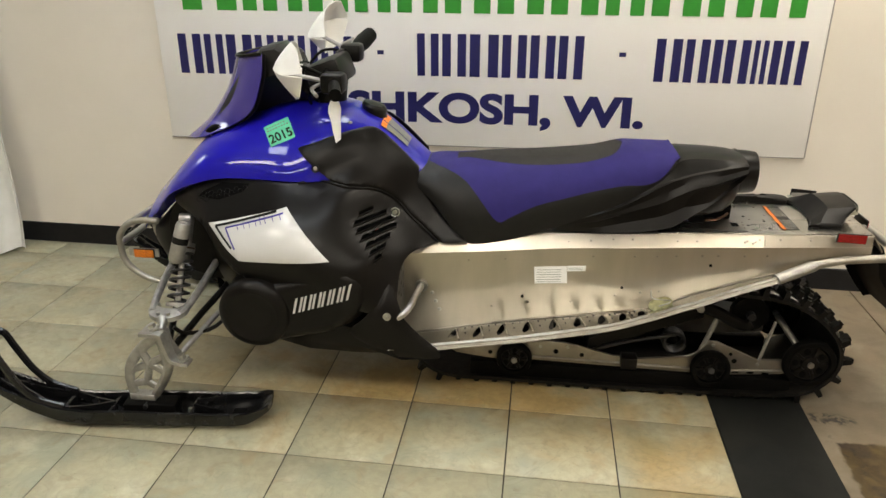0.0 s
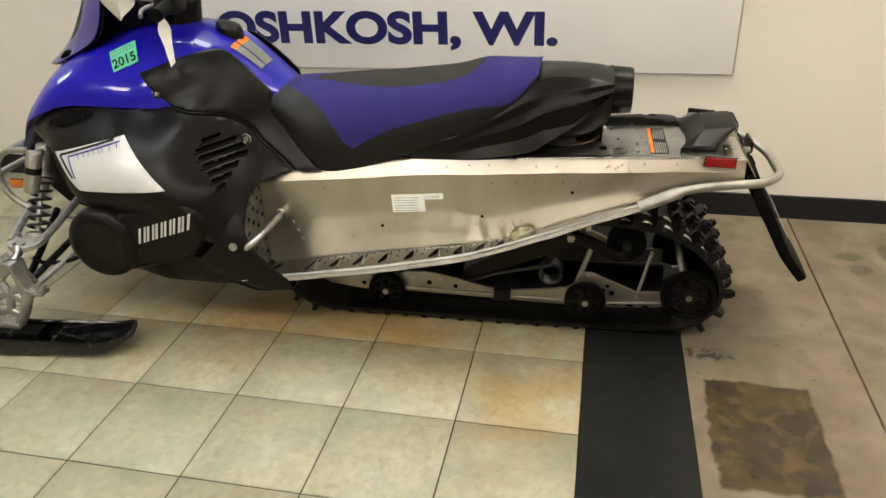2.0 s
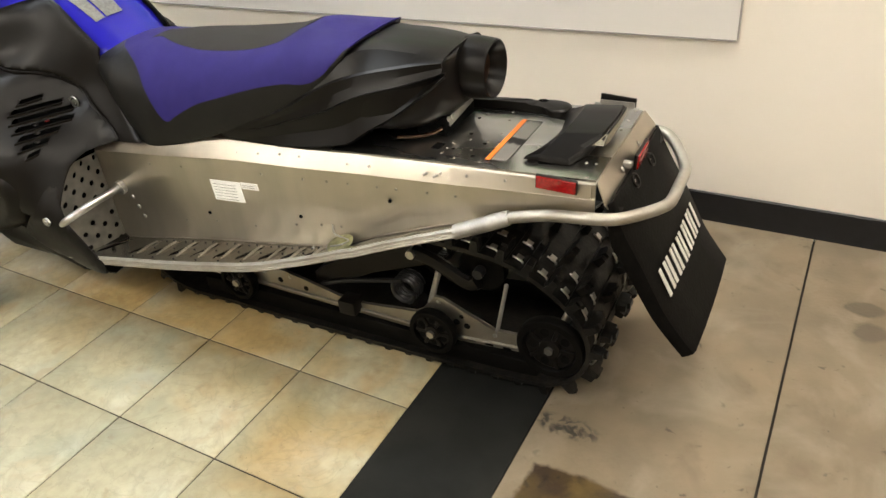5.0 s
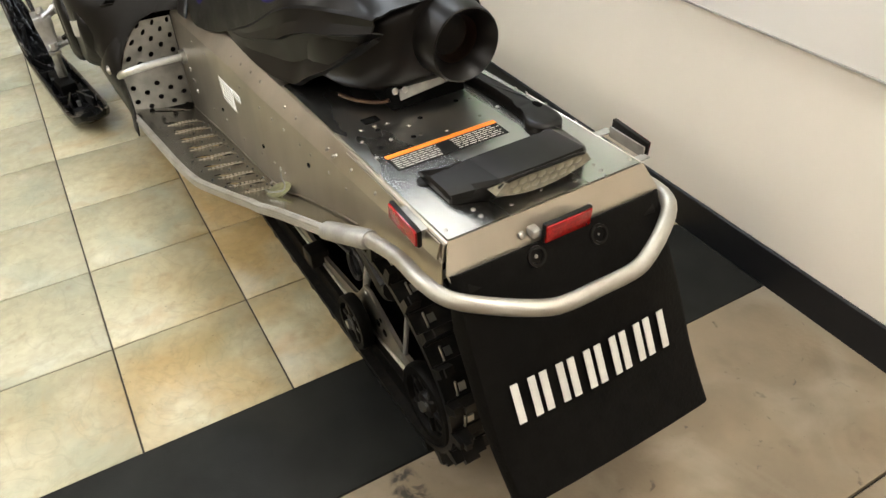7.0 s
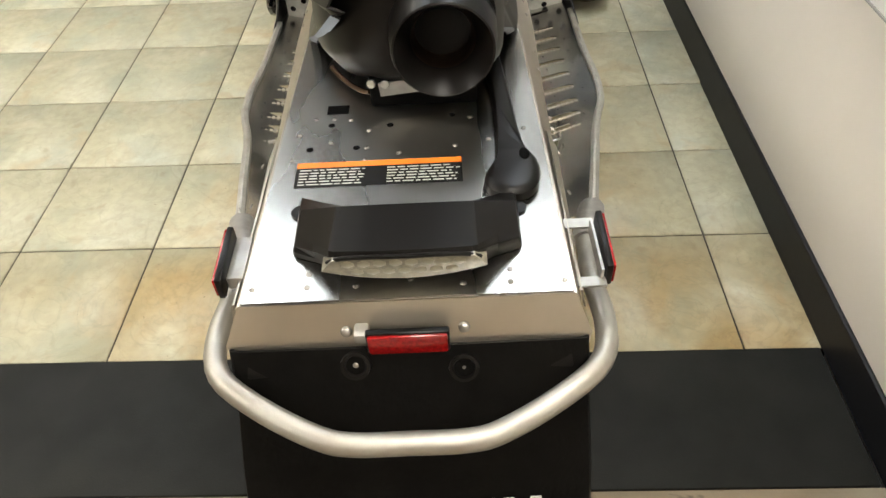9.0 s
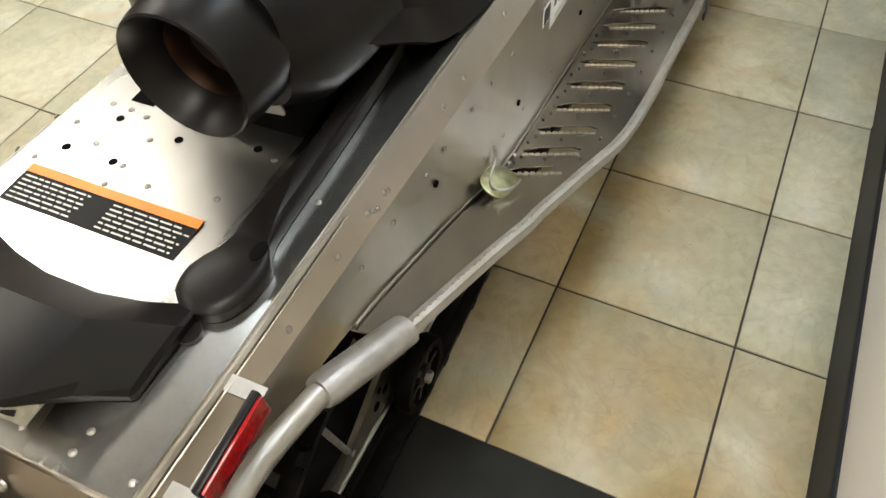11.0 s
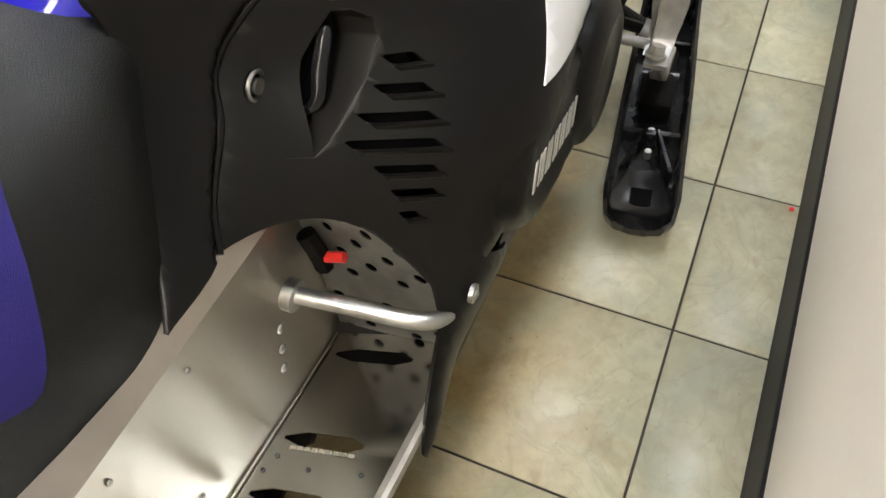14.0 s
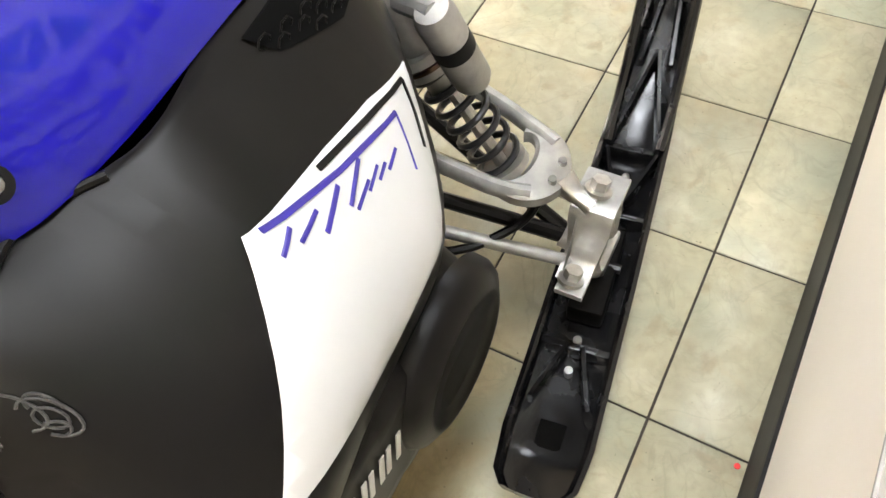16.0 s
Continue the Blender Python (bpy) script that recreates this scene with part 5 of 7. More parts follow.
def slot_lines(side):
    """Ends of the louvre slots in the side view."""
    if side > 0:
        return [((-0.824, 0.632), (-0.843, 0.628)), ((-0.801, 0.612), (-0.828, 0.604)), ((-0.774, 0.594), (-0.811, 0.583)), ((-0.750, 0.576), (-0.795, 0.562)), ((-0.748, 0.550), (-0.780, 0.538)), ((-0.743, 0.524), (-0.769, 0.513)), ((-0.735, 0.499), (-0.747, 0.494))]
    out = []
    for r, (xa, xb) in enumerate(((-0.845, -0.806), (-0.852, -0.770), (-0.842, -0.742), (-0.827, -0.734), (-0.811, -0.749), (-0.797, -0.757), (-0.782, -0.764))):
        z = 0.666 - 0.020 * r
        out.append(((xa, z - 0.002), (xb, z + 0.004)))
    return out


def slot_hole(a, b, e=0.0052):
    m = ((a[0] + b[0]) / 2, (a[1] + b[1]) / 2)
    u = Vector((b[0] - a[0], b[1] - a[1])).normalized() * 0.003
    return [(a[0], a[1] + e * 0.7), (a[0] + u.x, a[1] + u.y + e), (b[0], b[1] + e * 0.95), (b[0], b[1] - e * 0.95), (a[0] + u.x, a[1] + u.y - e), (a[0], a[1] - e * 0.7)]


POCKET = [(-0.709, 0.581), (-0.725, 0.597), (-0.784, 0.649), (-0.806, 0.677), (-0.820, 0.684), (-0.834, 0.680), (-0.841, 0.668), (-0.834, 0.650), (-0.803, 0.622), (-0.771, 0.601), (-0.742, 0.582), (-0.726, 0.574)][::-1]
for side in SIDES:
    cuts = [slot_hole(*s) for s in slot_lines(side)] + ([POCKET] if side > 0 else [])
    panel = spart("side_panel", sheet(PANEL, side, holes=cuts, soft=0.022, drop=0.007, curve=4), M_PLASTIC, label="matt black moulded side panel", sharp=50)
    cover = spart("clutch_cover", sheet(CLUTCH, side, soft=0.04, drop=0.060, width=clutch_form, step=0.016, thick=0.006), M_PLASTIC, label="rounded black clutch cover", sharp=50)
    dome = [[(-1.152 + r * math.cos(a), side * y, 0.374 + r * math.sin(a)) for a in (2 * math.pi * k / 44 for k in range(44))] for r, y in ((0.116, 0.446), (0.114, 0.462), (0.108, 0.471), (0.086, 0.482), (0.080, 0.4825), (0.077, 0.480), (0.03, 0.4785), (0.001, 0.4785))]
    spart("clutch_dome", loft(dome, caps=False), M_PLASTIC, cover, sharp=50)
    guard = spart("foot_guard", sheet(GUARD, side, lift=0.004, soft=0.02, drop=0.006), M_PLASTIC, label="black foot guard", sharp=50)
    plate_w = spart("number_plate", sheet(PLATE if side < 0 else PLATE_RIGHT, side, lift=0.004, thick=0.002, curve=1, soft=0.008, drop=0.0015), M_WHITE, panel, "white side plate with violet graphics", sharp=50)

    def line(points, w, mat, name, parent, lift=0.0055):
        """A printed stripe on the side plate."""
        bm = bmesh.new()
        for (xa, za), (xb, zb) in zip(points[:-1], points[1:]):
            n = max(2, int(math.hypot(xb - xa, zb - za) / 0.02))
            d = Vector((xb - xa, zb - za)).normalized()
            nx, nz = -d.y * w / 2, d.x * w / 2
            rows = []
            for k in range(n + 1):
                x, z = xa + (xb - xa) * k / n, za + (zb - za) * k / n
                row = []
                for sx, ll in ((1, lift), (-1, lift), (-1, lift - 0.002), (1, lift - 0.002)):
                    q = (x + sx * nx, z + sx * nz)
                    row.append((q[0], side * (half_width(*q) + ll), q[1]))
                rows.append(row)
            loft(rows, bm=bm)
        return spart(name, bm, mat, parent)
    if side < 0:
        line([(-1.216, 0.578), (-1.284, 0.6285), (-1.080, 0.6900)], 0.006, M_BLACKPRINT, "print_stripe", plate_w)
        line([(-1.204, 0.578), (-1.245, 0.6300), (-1.058, 0.6870)], 0.0042, M_BLUEPRINT, "print_stripe", plate_w)
        marks = []
        for u, k in ((0.04, 1.0), (0.18, 1.0), (0.30, 1.0), (0.44, 1.2), (0.54, 2.2), (0.64, 2.2), (0.80, 1.2), (0.95, 1.2)):
            x, z = -1.205 + 0.152 * u, 0.629 + 0.044 * u
            marks.append(((x, z), (x - 0.006 * k, z + 0.010 * k), 0.0026))
    else:
        line([(-1.248, 0.6025), (-1.2703, 0.6182), (-1.2893, 0.6372), (-1.2347, 0.6557), (-1.1894, 0.6684), (-1.1413, 0.6812)], 0.0030, M_BLACKPRINT, "print_stripe", plate_w)
        line([(-1.2481, 0.6398), (-1.1965, 0.6562), (-1.1531, 0.6690), (-1.1061, 0.6850), (-1.0657, 0.6972)], 0.0028, M_BLUEPRINT, "print_stripe", plate_w)
        line([(-1.2163, 0.6105), (-1.2324, 0.6245), (-1.2468, 0.6385)], 0.0010, M_BLUEPRINT, "print_stripe", plate_w)
        marks = (((-1.0596, 0.6819), (-1.0822, 0.6861), 0.0034), ((-1.0781, 0.6772), (-1.1089, 0.6757), 0.0030), ((-1.0991, 0.6655), (-1.1406, 0.6678), 0.0044), ((-1.1335, 0.6558), (-1.1763, 0.6597), 0.0034), ((-1.1357, 0.6504), (-1.166, 0.6489), 0.0026), ((-1.1583, 0.646), (-1.1849, 0.6457), 0.0024), ((-1.1748, 0.6409), (-1.1934, 0.6402), 0.0024), ((-1.1907, 0.6356), (-1.215, 0.6342), 0.0024))
    # short slanting bars in place of the model name, the middle ones longer
    for p, q, w in marks:
        line([p, q], w * 0.58, M_BLUEPRINT, "print_bar", plate_w)

    # maker's name on the clutch cover as plain bars
    def on_cover(u, v, w):
        x, z = u, v + (u + 1.02) * 0.33
        return (x, side * (clutch_form(x, z) + 0.0028 + w - 0.060 * max(0.0, 1 - cover_edge(x, z) / 0.04) ** 2), z)
    _cp = np.array([(v.x, v.z) for v in smooth_path([(x, 0, z) for x, z in CLUTCH], 2, closed=True)])

    def cover_edge(x, z):
        return min(0.04, edge_distance(x, z, _cp))
    word_bars(6, -1.030, -0.848, 0.385, 0.433, on_cover, M_WHITEPRINT, cover, "letter_bar", slant=0.25 if side < 0 else -0.25, lift=0.0015)

    # louvres in the side panel
    for (xa, za), (xb, zb) in slot_lines(side):
        lips = []
        for k in range(7):
            x, zz = xa + (xb - xa) * k / 6, za + (zb - za) * k / 6
            lips.append([(x, side * (half_width(x, zz - 0.0075) + q), zz - 0.0075 + h) for q, h in ((-0.004, 0.0025), (0.005, 0.0020), (0.0055, -0.003), (0.0, -0.006))])
        spart("vent_lip", loft(lips), M_PLASTIC, panel)
    if side < 0:
        for x, z, s, mat in ((-0.812, 0.604, 0.016, M_CAST), (-0.795, 0.606, 0.012, M_REDTAG), (-0.800, 0.586, 0.018, M_CAST), (-0.790, 0.566, 0.014, M_CAST), (-0.775, 0.548, 0.012, M_CAST)):
            spart("engine_fitting", box((s * 0.9, 0.012, s * 0.45), (x, side * (half_width(x, z) - 0.036), z), 0.002), mat, panel)
    # near-black sheet stands in for the shade behind the louvres
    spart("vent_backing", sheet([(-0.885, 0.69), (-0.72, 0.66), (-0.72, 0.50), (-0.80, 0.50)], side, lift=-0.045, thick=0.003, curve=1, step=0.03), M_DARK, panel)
    for x, z in ((-0.745, 0.640),):
        w = half_width(x, z) + 0.004
        dish = spart("fastener", rod((x, side * (w - 0.002), z), (x, side * (w + 0.002), z), 0.0150, 22), M_DARK, panel)
        ring = [(x + 0.0145 * math.cos(a), side * (w + 0.003), z + 0.0145 * math.sin(a)) for a in (2 * math.pi * k / 22 for k in range(22))]
        spart("fastener_ring", tube(ring, 0.0024, 7, closed=True), M_CHROME, dish)
        spart("bolt", rod((x, side * w, z), (x, side * (w + 0.007), z), 0.0085, 12), M_CHROME, dish)
    for x, z in ((-0.7385, 0.371),):
        w = half_width(x, z) + 0.006
        spart("washer", rod((x, side * (w - 0.003), z), (x, side * (w + 0.003), z), 0.0125, 18), M_CHROME, guard)
        put_rivet((x, side * (w + 0.003), z), (0, side, 0), guard, rivet_big, "bolt")

# recoil recess and warning print on the right panel
def patch(points, lift, mat, name, parent, thick=0.0015):
    bm = sheet(points, 1, lift=lift, thick=thick, curve=1, step=0.02)
    return spart(name, bm, mat, parent)


for panel in [o for o in sled.children if o.name.startswith("side_panel")]:
    side = -1 if panel.data.vertices[0].co.y < 0 else 1
    edge = smooth_path([(x, 0, z) for x, z in PANEL[4:14]], 6)
    spart("panel_edge", tube([(v.x, side * (half_width(v.x, v.z) - 0.004), v.z) for v in edge], 0.0042, 8), M_PLASTIC, panel)
right_panel = [o for o in sled.children if o.name.startswith("side_panel")][-1]
def pocket(inset, depth):
    c = np.mean(POCKET, axis=0)
    ring = []
    for k, p in enumerate(POCKET):
        q = POCKET[(k + 1) % len(POCKET)]
        for j in range(4):
            x, z = p[0] + (q[0] - p[0]) * j / 4, p[1] + (q[1] - p[1]) * j / 4
            ring.append((x + (c[0] - x) * inset, half_width(x, z) - depth, z + (c[1] - z) * inset))
    return ring


recess = spart("recoil_recess", thicken(loft([pocket(i, d) for i, d in ((0.0, 0.0005), (0.02, 0.004), (0.04, 0.02), (0.06, 0.045))], caps=False), 0.001), M_PLASTIC, right_panel, "deep starter handle recess")
spart("recess_floor", loft([pocket(0.0, d) for d in (0.042, 0.046)]), M_DARK, recess)
bm = tube(smooth_path([(x, half_width(x, z) - d, z) for x, z, d in ((-0.820, 0.667, 0.020), (-0.810, 0.660, 0.008), (-0.790, 0.637, 0.006), (-0.770, 0.613, 0.010), (-0.758, 0.602, 0.024))], 5), [0.005 + 0.0045 * math.sin(math.pi * k / 20) for k in range(21)], 10, flat=0.8)
spart("recoil_handle", bm, M_GLOSSBLACK, recess)
# fine print in two slanting blocks beside an emblem
rng = random.Random(5)
PRINT = ((-0.842, 0.731), (-0.880, 0.722), (-0.858, 0.684), (-0.824, 0.690))


def print_at(u, v, lift):
    x = (1 - v) * ((1 - u) * PRINT[0][0] + u * PRINT[1][0]) + v * ((1 - u) * PRINT[3][0] + u * PRINT[2][0])
    z = (1 - v) * ((1 - u) * PRINT[0][1] + u * PRINT[1][1]) + v * ((1 - u) * PRINT[3][1] + u * PRINT[2][1])
    return (x, half_width(x, z) + lift, z)


for r in range(14):
    v = 0.02 + r * 0.069
    bm = bmesh.new()
    u = 0.02
    while u < 0.97:
        w = rng.uniform(0.03, 0.13)
        loft([[print_at(q, v + s, t) for s, t in ((0.0, 0.0018), (0.040, 0.0018), (0.040, 0.0005), (0.0, 0.0005))] for q in (u, min(0.99, u + w))], bm=bm)
        u += w + 0.022
    spart("print_line", bm, M_DIMPRINT, right_panel)
for cx, cz, rx, rz, a0, a1 in ((-0.880, 0.707, 0.010, 0.014, 0.2, 1.6), (-0.889, 0.697, 0.010, 0.015, 0.3, 1.8), (-0.889, 0.697, 0.006, 0.008, 0.0, 2.0), (-0.884, 0.690, 0.007, 0.006, 0.5, 1.5), (-0.893, 0.704, 0.006, 0.009, 0.1, 1.2)):
    ring = [(x, half_width(x, z) + 0.001, z) for x, z in ((cx + rx * math.cos(math.pi * (a0 + (a1 - a0) * j / 14)), cz + rz * math.sin(math.pi * (a0 + (a1 - a0) * j / 14))) for j in range(15))]
    spart("emblem_arc", tube(ring, 0.0012, 6), M_DIMPRINT, right_panel)

# belly pan
def belly():
    rings = []
    for x, w, z0, z1 in ((-1.42, 0.16, 0.36, 0.52), (-1.30, 0.26, 0.29, 0.46), (-1.15, 0.40, 0.235, 0.40), (-1.0, 0.43, 0.215, 0.36), (-0.85, 0.42, 0.205, 0.32), (-0.74, 0.405, 0.200, 0.24), (-0.70, 0.40, 0.198, 0.206), (-0.58, 0.39, 0.205, 0.214)):
        half = [(x, -w, z1), (x, -w, (z0 + z1) / 2), (x, -w + 0.03, z0 + 0.01), (x, -w * 0.7, z0)]
        rings.append(half + [(p[0], -p[1], p[2]) for p in half[::-1]])
    return loft(rings)


spart("belly_pan", belly(), M_PLASTIC, label="black plastic belly pan")
# unseen near-black filler, added so the empty bodywork looks shaded inside
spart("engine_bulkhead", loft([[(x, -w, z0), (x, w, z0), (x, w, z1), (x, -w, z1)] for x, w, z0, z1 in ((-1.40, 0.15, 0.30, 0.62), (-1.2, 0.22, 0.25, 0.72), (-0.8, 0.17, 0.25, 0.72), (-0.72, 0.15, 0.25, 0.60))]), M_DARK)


# ---- hood ----
HOOD_TOP = [(-1.695, 0.492), (-1.67, 0.55), (-1.632, 0.618), (-1.534, 0.718), (-1.46, 0.795), (-1.40, 0.850), (-1.332, 0.888), (-1.25, 0.916), (-1.13, 0.950), (-1.017, 0.962), (-0.943, 0.958), (-0.869, 0.932), (-0.810, 0.902), (-0.758, 0.860), (-0.700, 0.805), (-0.650, 0.766)]
HOOD_LOW = [(-1.695, 0.480), (-1.66, 0.520), (-1.585, 0.583), (-1.545, 0.630), (-1.489, 0.678), (-1.387, 0.726), (-1.289, 0.750), (-1.158, 0.752), (-1.065, 0.750), (-0.945, 0.752), (-0.86, 0.77), (-0.75, 0.765), (-0.650, 0.73)]
HOOD_W = [(-1.695, 0.055), (-1.66, 0.10), (-1.585, 0.155), (-1.489, 0.225), (-1.387, 0.262), (-1.2, 0.275), (-1.0, 0.272), (-0.9, 0.226), (-0.8, 0.165), (-0.70, 0.130), (-0.650, 0.10)]


def hood_e(x):
    """How pointed the hood's cross-section is along its length."""
    return float(np.interp(x, [-1.6, -1.40, -1.25, -1.08, -0.85], [1.35, 1.05, 1.05, 1.25, 0.75]))


def hood_point(x, a, grow=0.0):
    lo, hi, w = (spline_table(q, x) for q in (HOOD_LOW, HOOD_TOP, HOOD_W))
    c, s = math.cos(a), math.sin(a)
    e = hood_e(x)
    return (x, -math.copysign(abs(c) ** e, c) * (w + grow), lo + (hi - lo) * abs(s) ** e + grow * s)


hood = spart("hood", thicken(loft([[hood_point(x, math.pi * k / 36) for k in range(37)] for x in np.linspace(-1.695, -0.652, 60)], closed=False), -0.004), M_BLUE, label="glossy blue painted hood", sharp=50)
for side in SIDES:
    p = hood_point(-0.986, 0.215)
    q = (p[0], side * abs(p[1]), p[2])
    spart("fastener_ring", rod((q[0], q[1] - side * 0.004, q[2] - 0.002), (q[0], q[1] + side * 0.003, q[2] + 0.001), 0.013, 18), M_GLOSSBLACK, hood)
    put_rivet((q[0], q[1] + side * 0.003, q[2] + 0.001), (0, side, 0.3), hood, rivet_big, "bolt")
    p = hood_point(-0.897, 0.945)
    q = (p[0], side * abs(p[1]), p[2])
    put_rivet(q, (0, side * 0.5, 0.8), hood, rivet_big, "bolt")
    # air intake beside the windshield foot, a near-black lump for its shaded opening
    rows = []
    for k in range(9):
        u = k / 8
        r = 0.020 * math.sin(math.pi * (0.06 + 0.88 * u)) + 0.002
        c = Vector((-1.415 + 0.085 * u, side * (0.088 + 0.030 * u), 0.846 + 0.030 * u))
        rows.append([c + Vector((0, side * r * math.cos(a), r * math.sin(a))) for a in (2 * math.pi * j / 14 for j in range(14))])
    spart("air_intake", loft(rows), M_DARK, hood)
    spart("intake_bolt", rod((-1.372, side * 0.118, 0.850), (-1.372, side * 0.122, 0.851), 0.006, 10), M_CHROME, hood)


def on_hood(x, a, lift):
    return hood_point(x, a, 0.0015 + lift)


# grey caution prints with orange heads across the hood's tail
for a0, a1 in ((1.14, 1.38), (1.42, 1.66)):
    bm = thicken(loft([[on_hood(x, a0 + (a1 - a0) * k / 6, 0.003) for k in range(7)] for x in np.linspace(-0.808, -0.722, 6)], closed=False), -0.0008)
    caution = spart("caution_print", bm, M_GREYPRINT, hood)
    for q in (0, 1):
        b0 = a0 + (a1 - a0) * (0.02 + 0.5 * q)
        bm = thicken(loft([[on_hood(x, b0 + (a1 - a0) * 0.46 * k / 4, 0.0042) for k in range(5)] for x in (-0.808, -0.800, -0.792)], closed=False), -0.0006)
        spart("orange_band", bm, M_ORANGEPRINT, caution)

def hood_half(x, z):
    """Half width of the hood at a height."""
    lo, hi, w = (spline_table(q, x) for q in (HOOD_LOW, HOOD_TOP, HOOD_W))
    e = hood_e(x)
    r = min(1.0, max(0.0, (z - lo) / max(1e-4, hi - lo))) ** (1 / e)
    return w * max(0.0, 1 - r * r) ** (e / 2)


_SEAM = np.array([(v.x, v.z) for v in smooth_path([(x, 0, z) for x, z in PANEL], 4, closed=True)])


def seam(x, z):
    """How far the knee panel dips where it runs in under the side panel."""
    a, b = _SEAM, np.roll(_SEAM, -1, axis=0)
    cross = ((a[:, 1] > z) != (b[:, 1] > z)) & (x < (b[:, 0] - a[:, 0]) * (z - a[:, 1]) / np.where(b[:, 1] == a[:, 1], 1e-9, b[:, 1] - a[:, 1]) + a[:, 0])
    d = edge_distance(x, z, _SEAM)
    return 0.018 if cross.sum() % 2 else 0.018 * max(0.0, 1 - d / 0.012) ** 2


def knee_raw(x, z):
    return max(half_width(x, z) + 0.005, hood_half(x, z) + 0.006 if z > 0.76 and x < -0.80 else 0.0)


def knee_form(x, z):
    """The panel's half width, evened out over a hand's breadth."""
    even = sum(knee_raw(x + 0.014 * i, z + 0.014 * j) for i in (-2, -1, 0, 1, 2) for j in (-2, -1, 0, 1, 2)) / 25
    return max(even - seam(x, z), hood_half(x, z) + 0.003 if z > 0.76 and x < -0.80 else 0.0)


for side in SIDES:
    spart("knee_panel", sheet(KNEE, side, soft=0.010, drop=0.003, curve=4, step=0.009, thick=0.006, width=knee_form), M_PLASTIC, label="matt black knee panel", sharp=60)

# nose below the hood
def nose():
    rings = []
    for x, w, z0, z1 in ((-1.655, 0.06, 0.42, 0.50), (-1.60, 0.12, 0.37, 0.55), (-1.52, 0.16, 0.36, 0.64), (-1.40, 0.18, 0.36, 0.70)):
        rings.append([(x, w * math.copysign(abs(math.cos(a)) ** 0.7, math.cos(a)), (z0 + z1) / 2 + (z1 - z0) / 2 * math.copysign(abs(math.sin(a)) ** 0.7, math.sin(a))) for a in (2 * math.pi * k / 28 for k in range(28))])
    return loft(rings)


spart("nose_cone", nose(), M_PLASTIC, label="black nose cone under the hood")

# price sticker
STICKER = ((-1.178, 0.884), (-1.108, 1.032), (-1.064, 0.712), (-1.136, 0.565))


def on_sticker(u, v, lift):
    (a, b, c, d) = STICKER
    x, g = ((1 - v) * ((1 - u) * a[i] + u * b[i]) + v * ((1 - u) * d[i] + u * c[i]) for i in (0, 1))
    return Vector(hood_point(x, g, 0.002 + lift))


stick = spart("price_sticker", thicken(loft([[on_sticker(i / 7, j / 7, 0.001) for j in range(8)] for i in range(8)], closed=False), 0.0006), M_STICKER, hood, "green price sticker with the year 2015")
p0, pu, pv = on_sticker(0.06, 0.92, 0.0016), on_sticker(0.96, 0.92, 0.0016), on_sticker(0.06, 0.44, 0.0016)
ex = (pu - p0).normalized()
ez = ex.cross((pv - p0).normalized()).normalized()
turn = Matrix((ex, ez.cross(ex), ez)).transposed().to_4x4()
letters("2015", stick, M_BLACKPRINT, 0.03, p0 + ez * 0.0012, turn, "year_print", width=(pu - p0).length, height=(pv - p0).length * 0.86, depth=0.0008, bold=0.02)
for v, u1 in ((0.14, 0.8), (0.28, 0.9)):
    bm = bmesh.new()
    u = 0.08
    while u < u1:
        loft([[on_sticker(q, v + w, 0.0022) for w in (0.0, 0.05)] + [on_sticker(q, v + w, 0.0012) for w in (0.05, 0.0)] for q in (u, u + 0.07)], bm=bm)
        u += 0.11
    spart("print_line", bm, M_GREYPRINT, stick)


# ---- windshield, dash and steering ----
SCREEN_MID = ((-1.500, 0.822), (-1.412, 0.898), (-1.338, 1.005), (-1.305, 1.098))
SCREEN_EDGE = ((-1.395, 0.126, 0.848), (-1.232, 0.152, 0.930), (-1.180, 0.152, 1.044), (-1.176, 0.136, 1.122))


def screen(inset=0.0):
    rows, n = [], 17
    mid = smooth_path([(x, 0, z) for x, z in SCREEN_MID], 5)
    edge = smooth_path(SCREEN_EDGE, 5)
    for m, e in zip(mid, edge):
        row = []
        for i in range(n):
            u = 2 * i / (n - 1) - 1
            k = abs(u) ** 2.0
            row.append((m.x + (e.x - m.x) * k + inset, u * (e.y - inset * 0.6) * (1.12 - 0.12 * abs(u)), m.z + (e.z - m.z) * k - inset * 0.3))
        rows.append(row)
    return thicken(loft(rows, closed=False), 0.003)


shield = spart("windshield", screen(), M_SCREEN, label="low tinted violet windshield")
spart("inner_liner", screen(0.010), M_PLASTIC, shield, "black inner liner")
rim_pts = [(-1.176, -0.136, 1.122), (-1.215, -0.125, 1.116), (-1.270, -0.085, 1.106), (-1.305, 0, 1.099), (-1.270, 0.085, 1.106), (-1.215, 0.125, 1.116), (-1.176, 0.136, 1.122)]
spart("screen_rim", tube(smooth_path(rim_pts, 4), 0.005, 8), M_PLASTIC, shield)
dash = spart("dash_cover", loft([[(x, -w * 0.45, z0 + 0.03), (x, -w * 0.90, (z0 + z1) / 2 + 0.02), (x, -w * 0.75, z1 - 0.012), (x, -w * 0.5, z1), (x, w * 0.5, z1), (x, w * 0.75, z1 - 0.012), (x, w * 0.90, (z0 + z1) / 2 + 0.02), (x, w * 0.45, z0 + 0.03)] for x, w, z0, z1 in ((-1.37, 0.09, 0.86, 0.90), (-1.27, 0.125, 0.88, 1.06), (-1.20, 0.128, 0.90, 1.132), (-1.15, 0.118, 0.92, 1.142), (-1.10, 0.105, 0.93, 1.115), (-1.06, 0.09, 0.93, 1.02), (-1.02, 0.07, 0.93, 0.965))]), M_PLASTIC, label="black instrument cover")
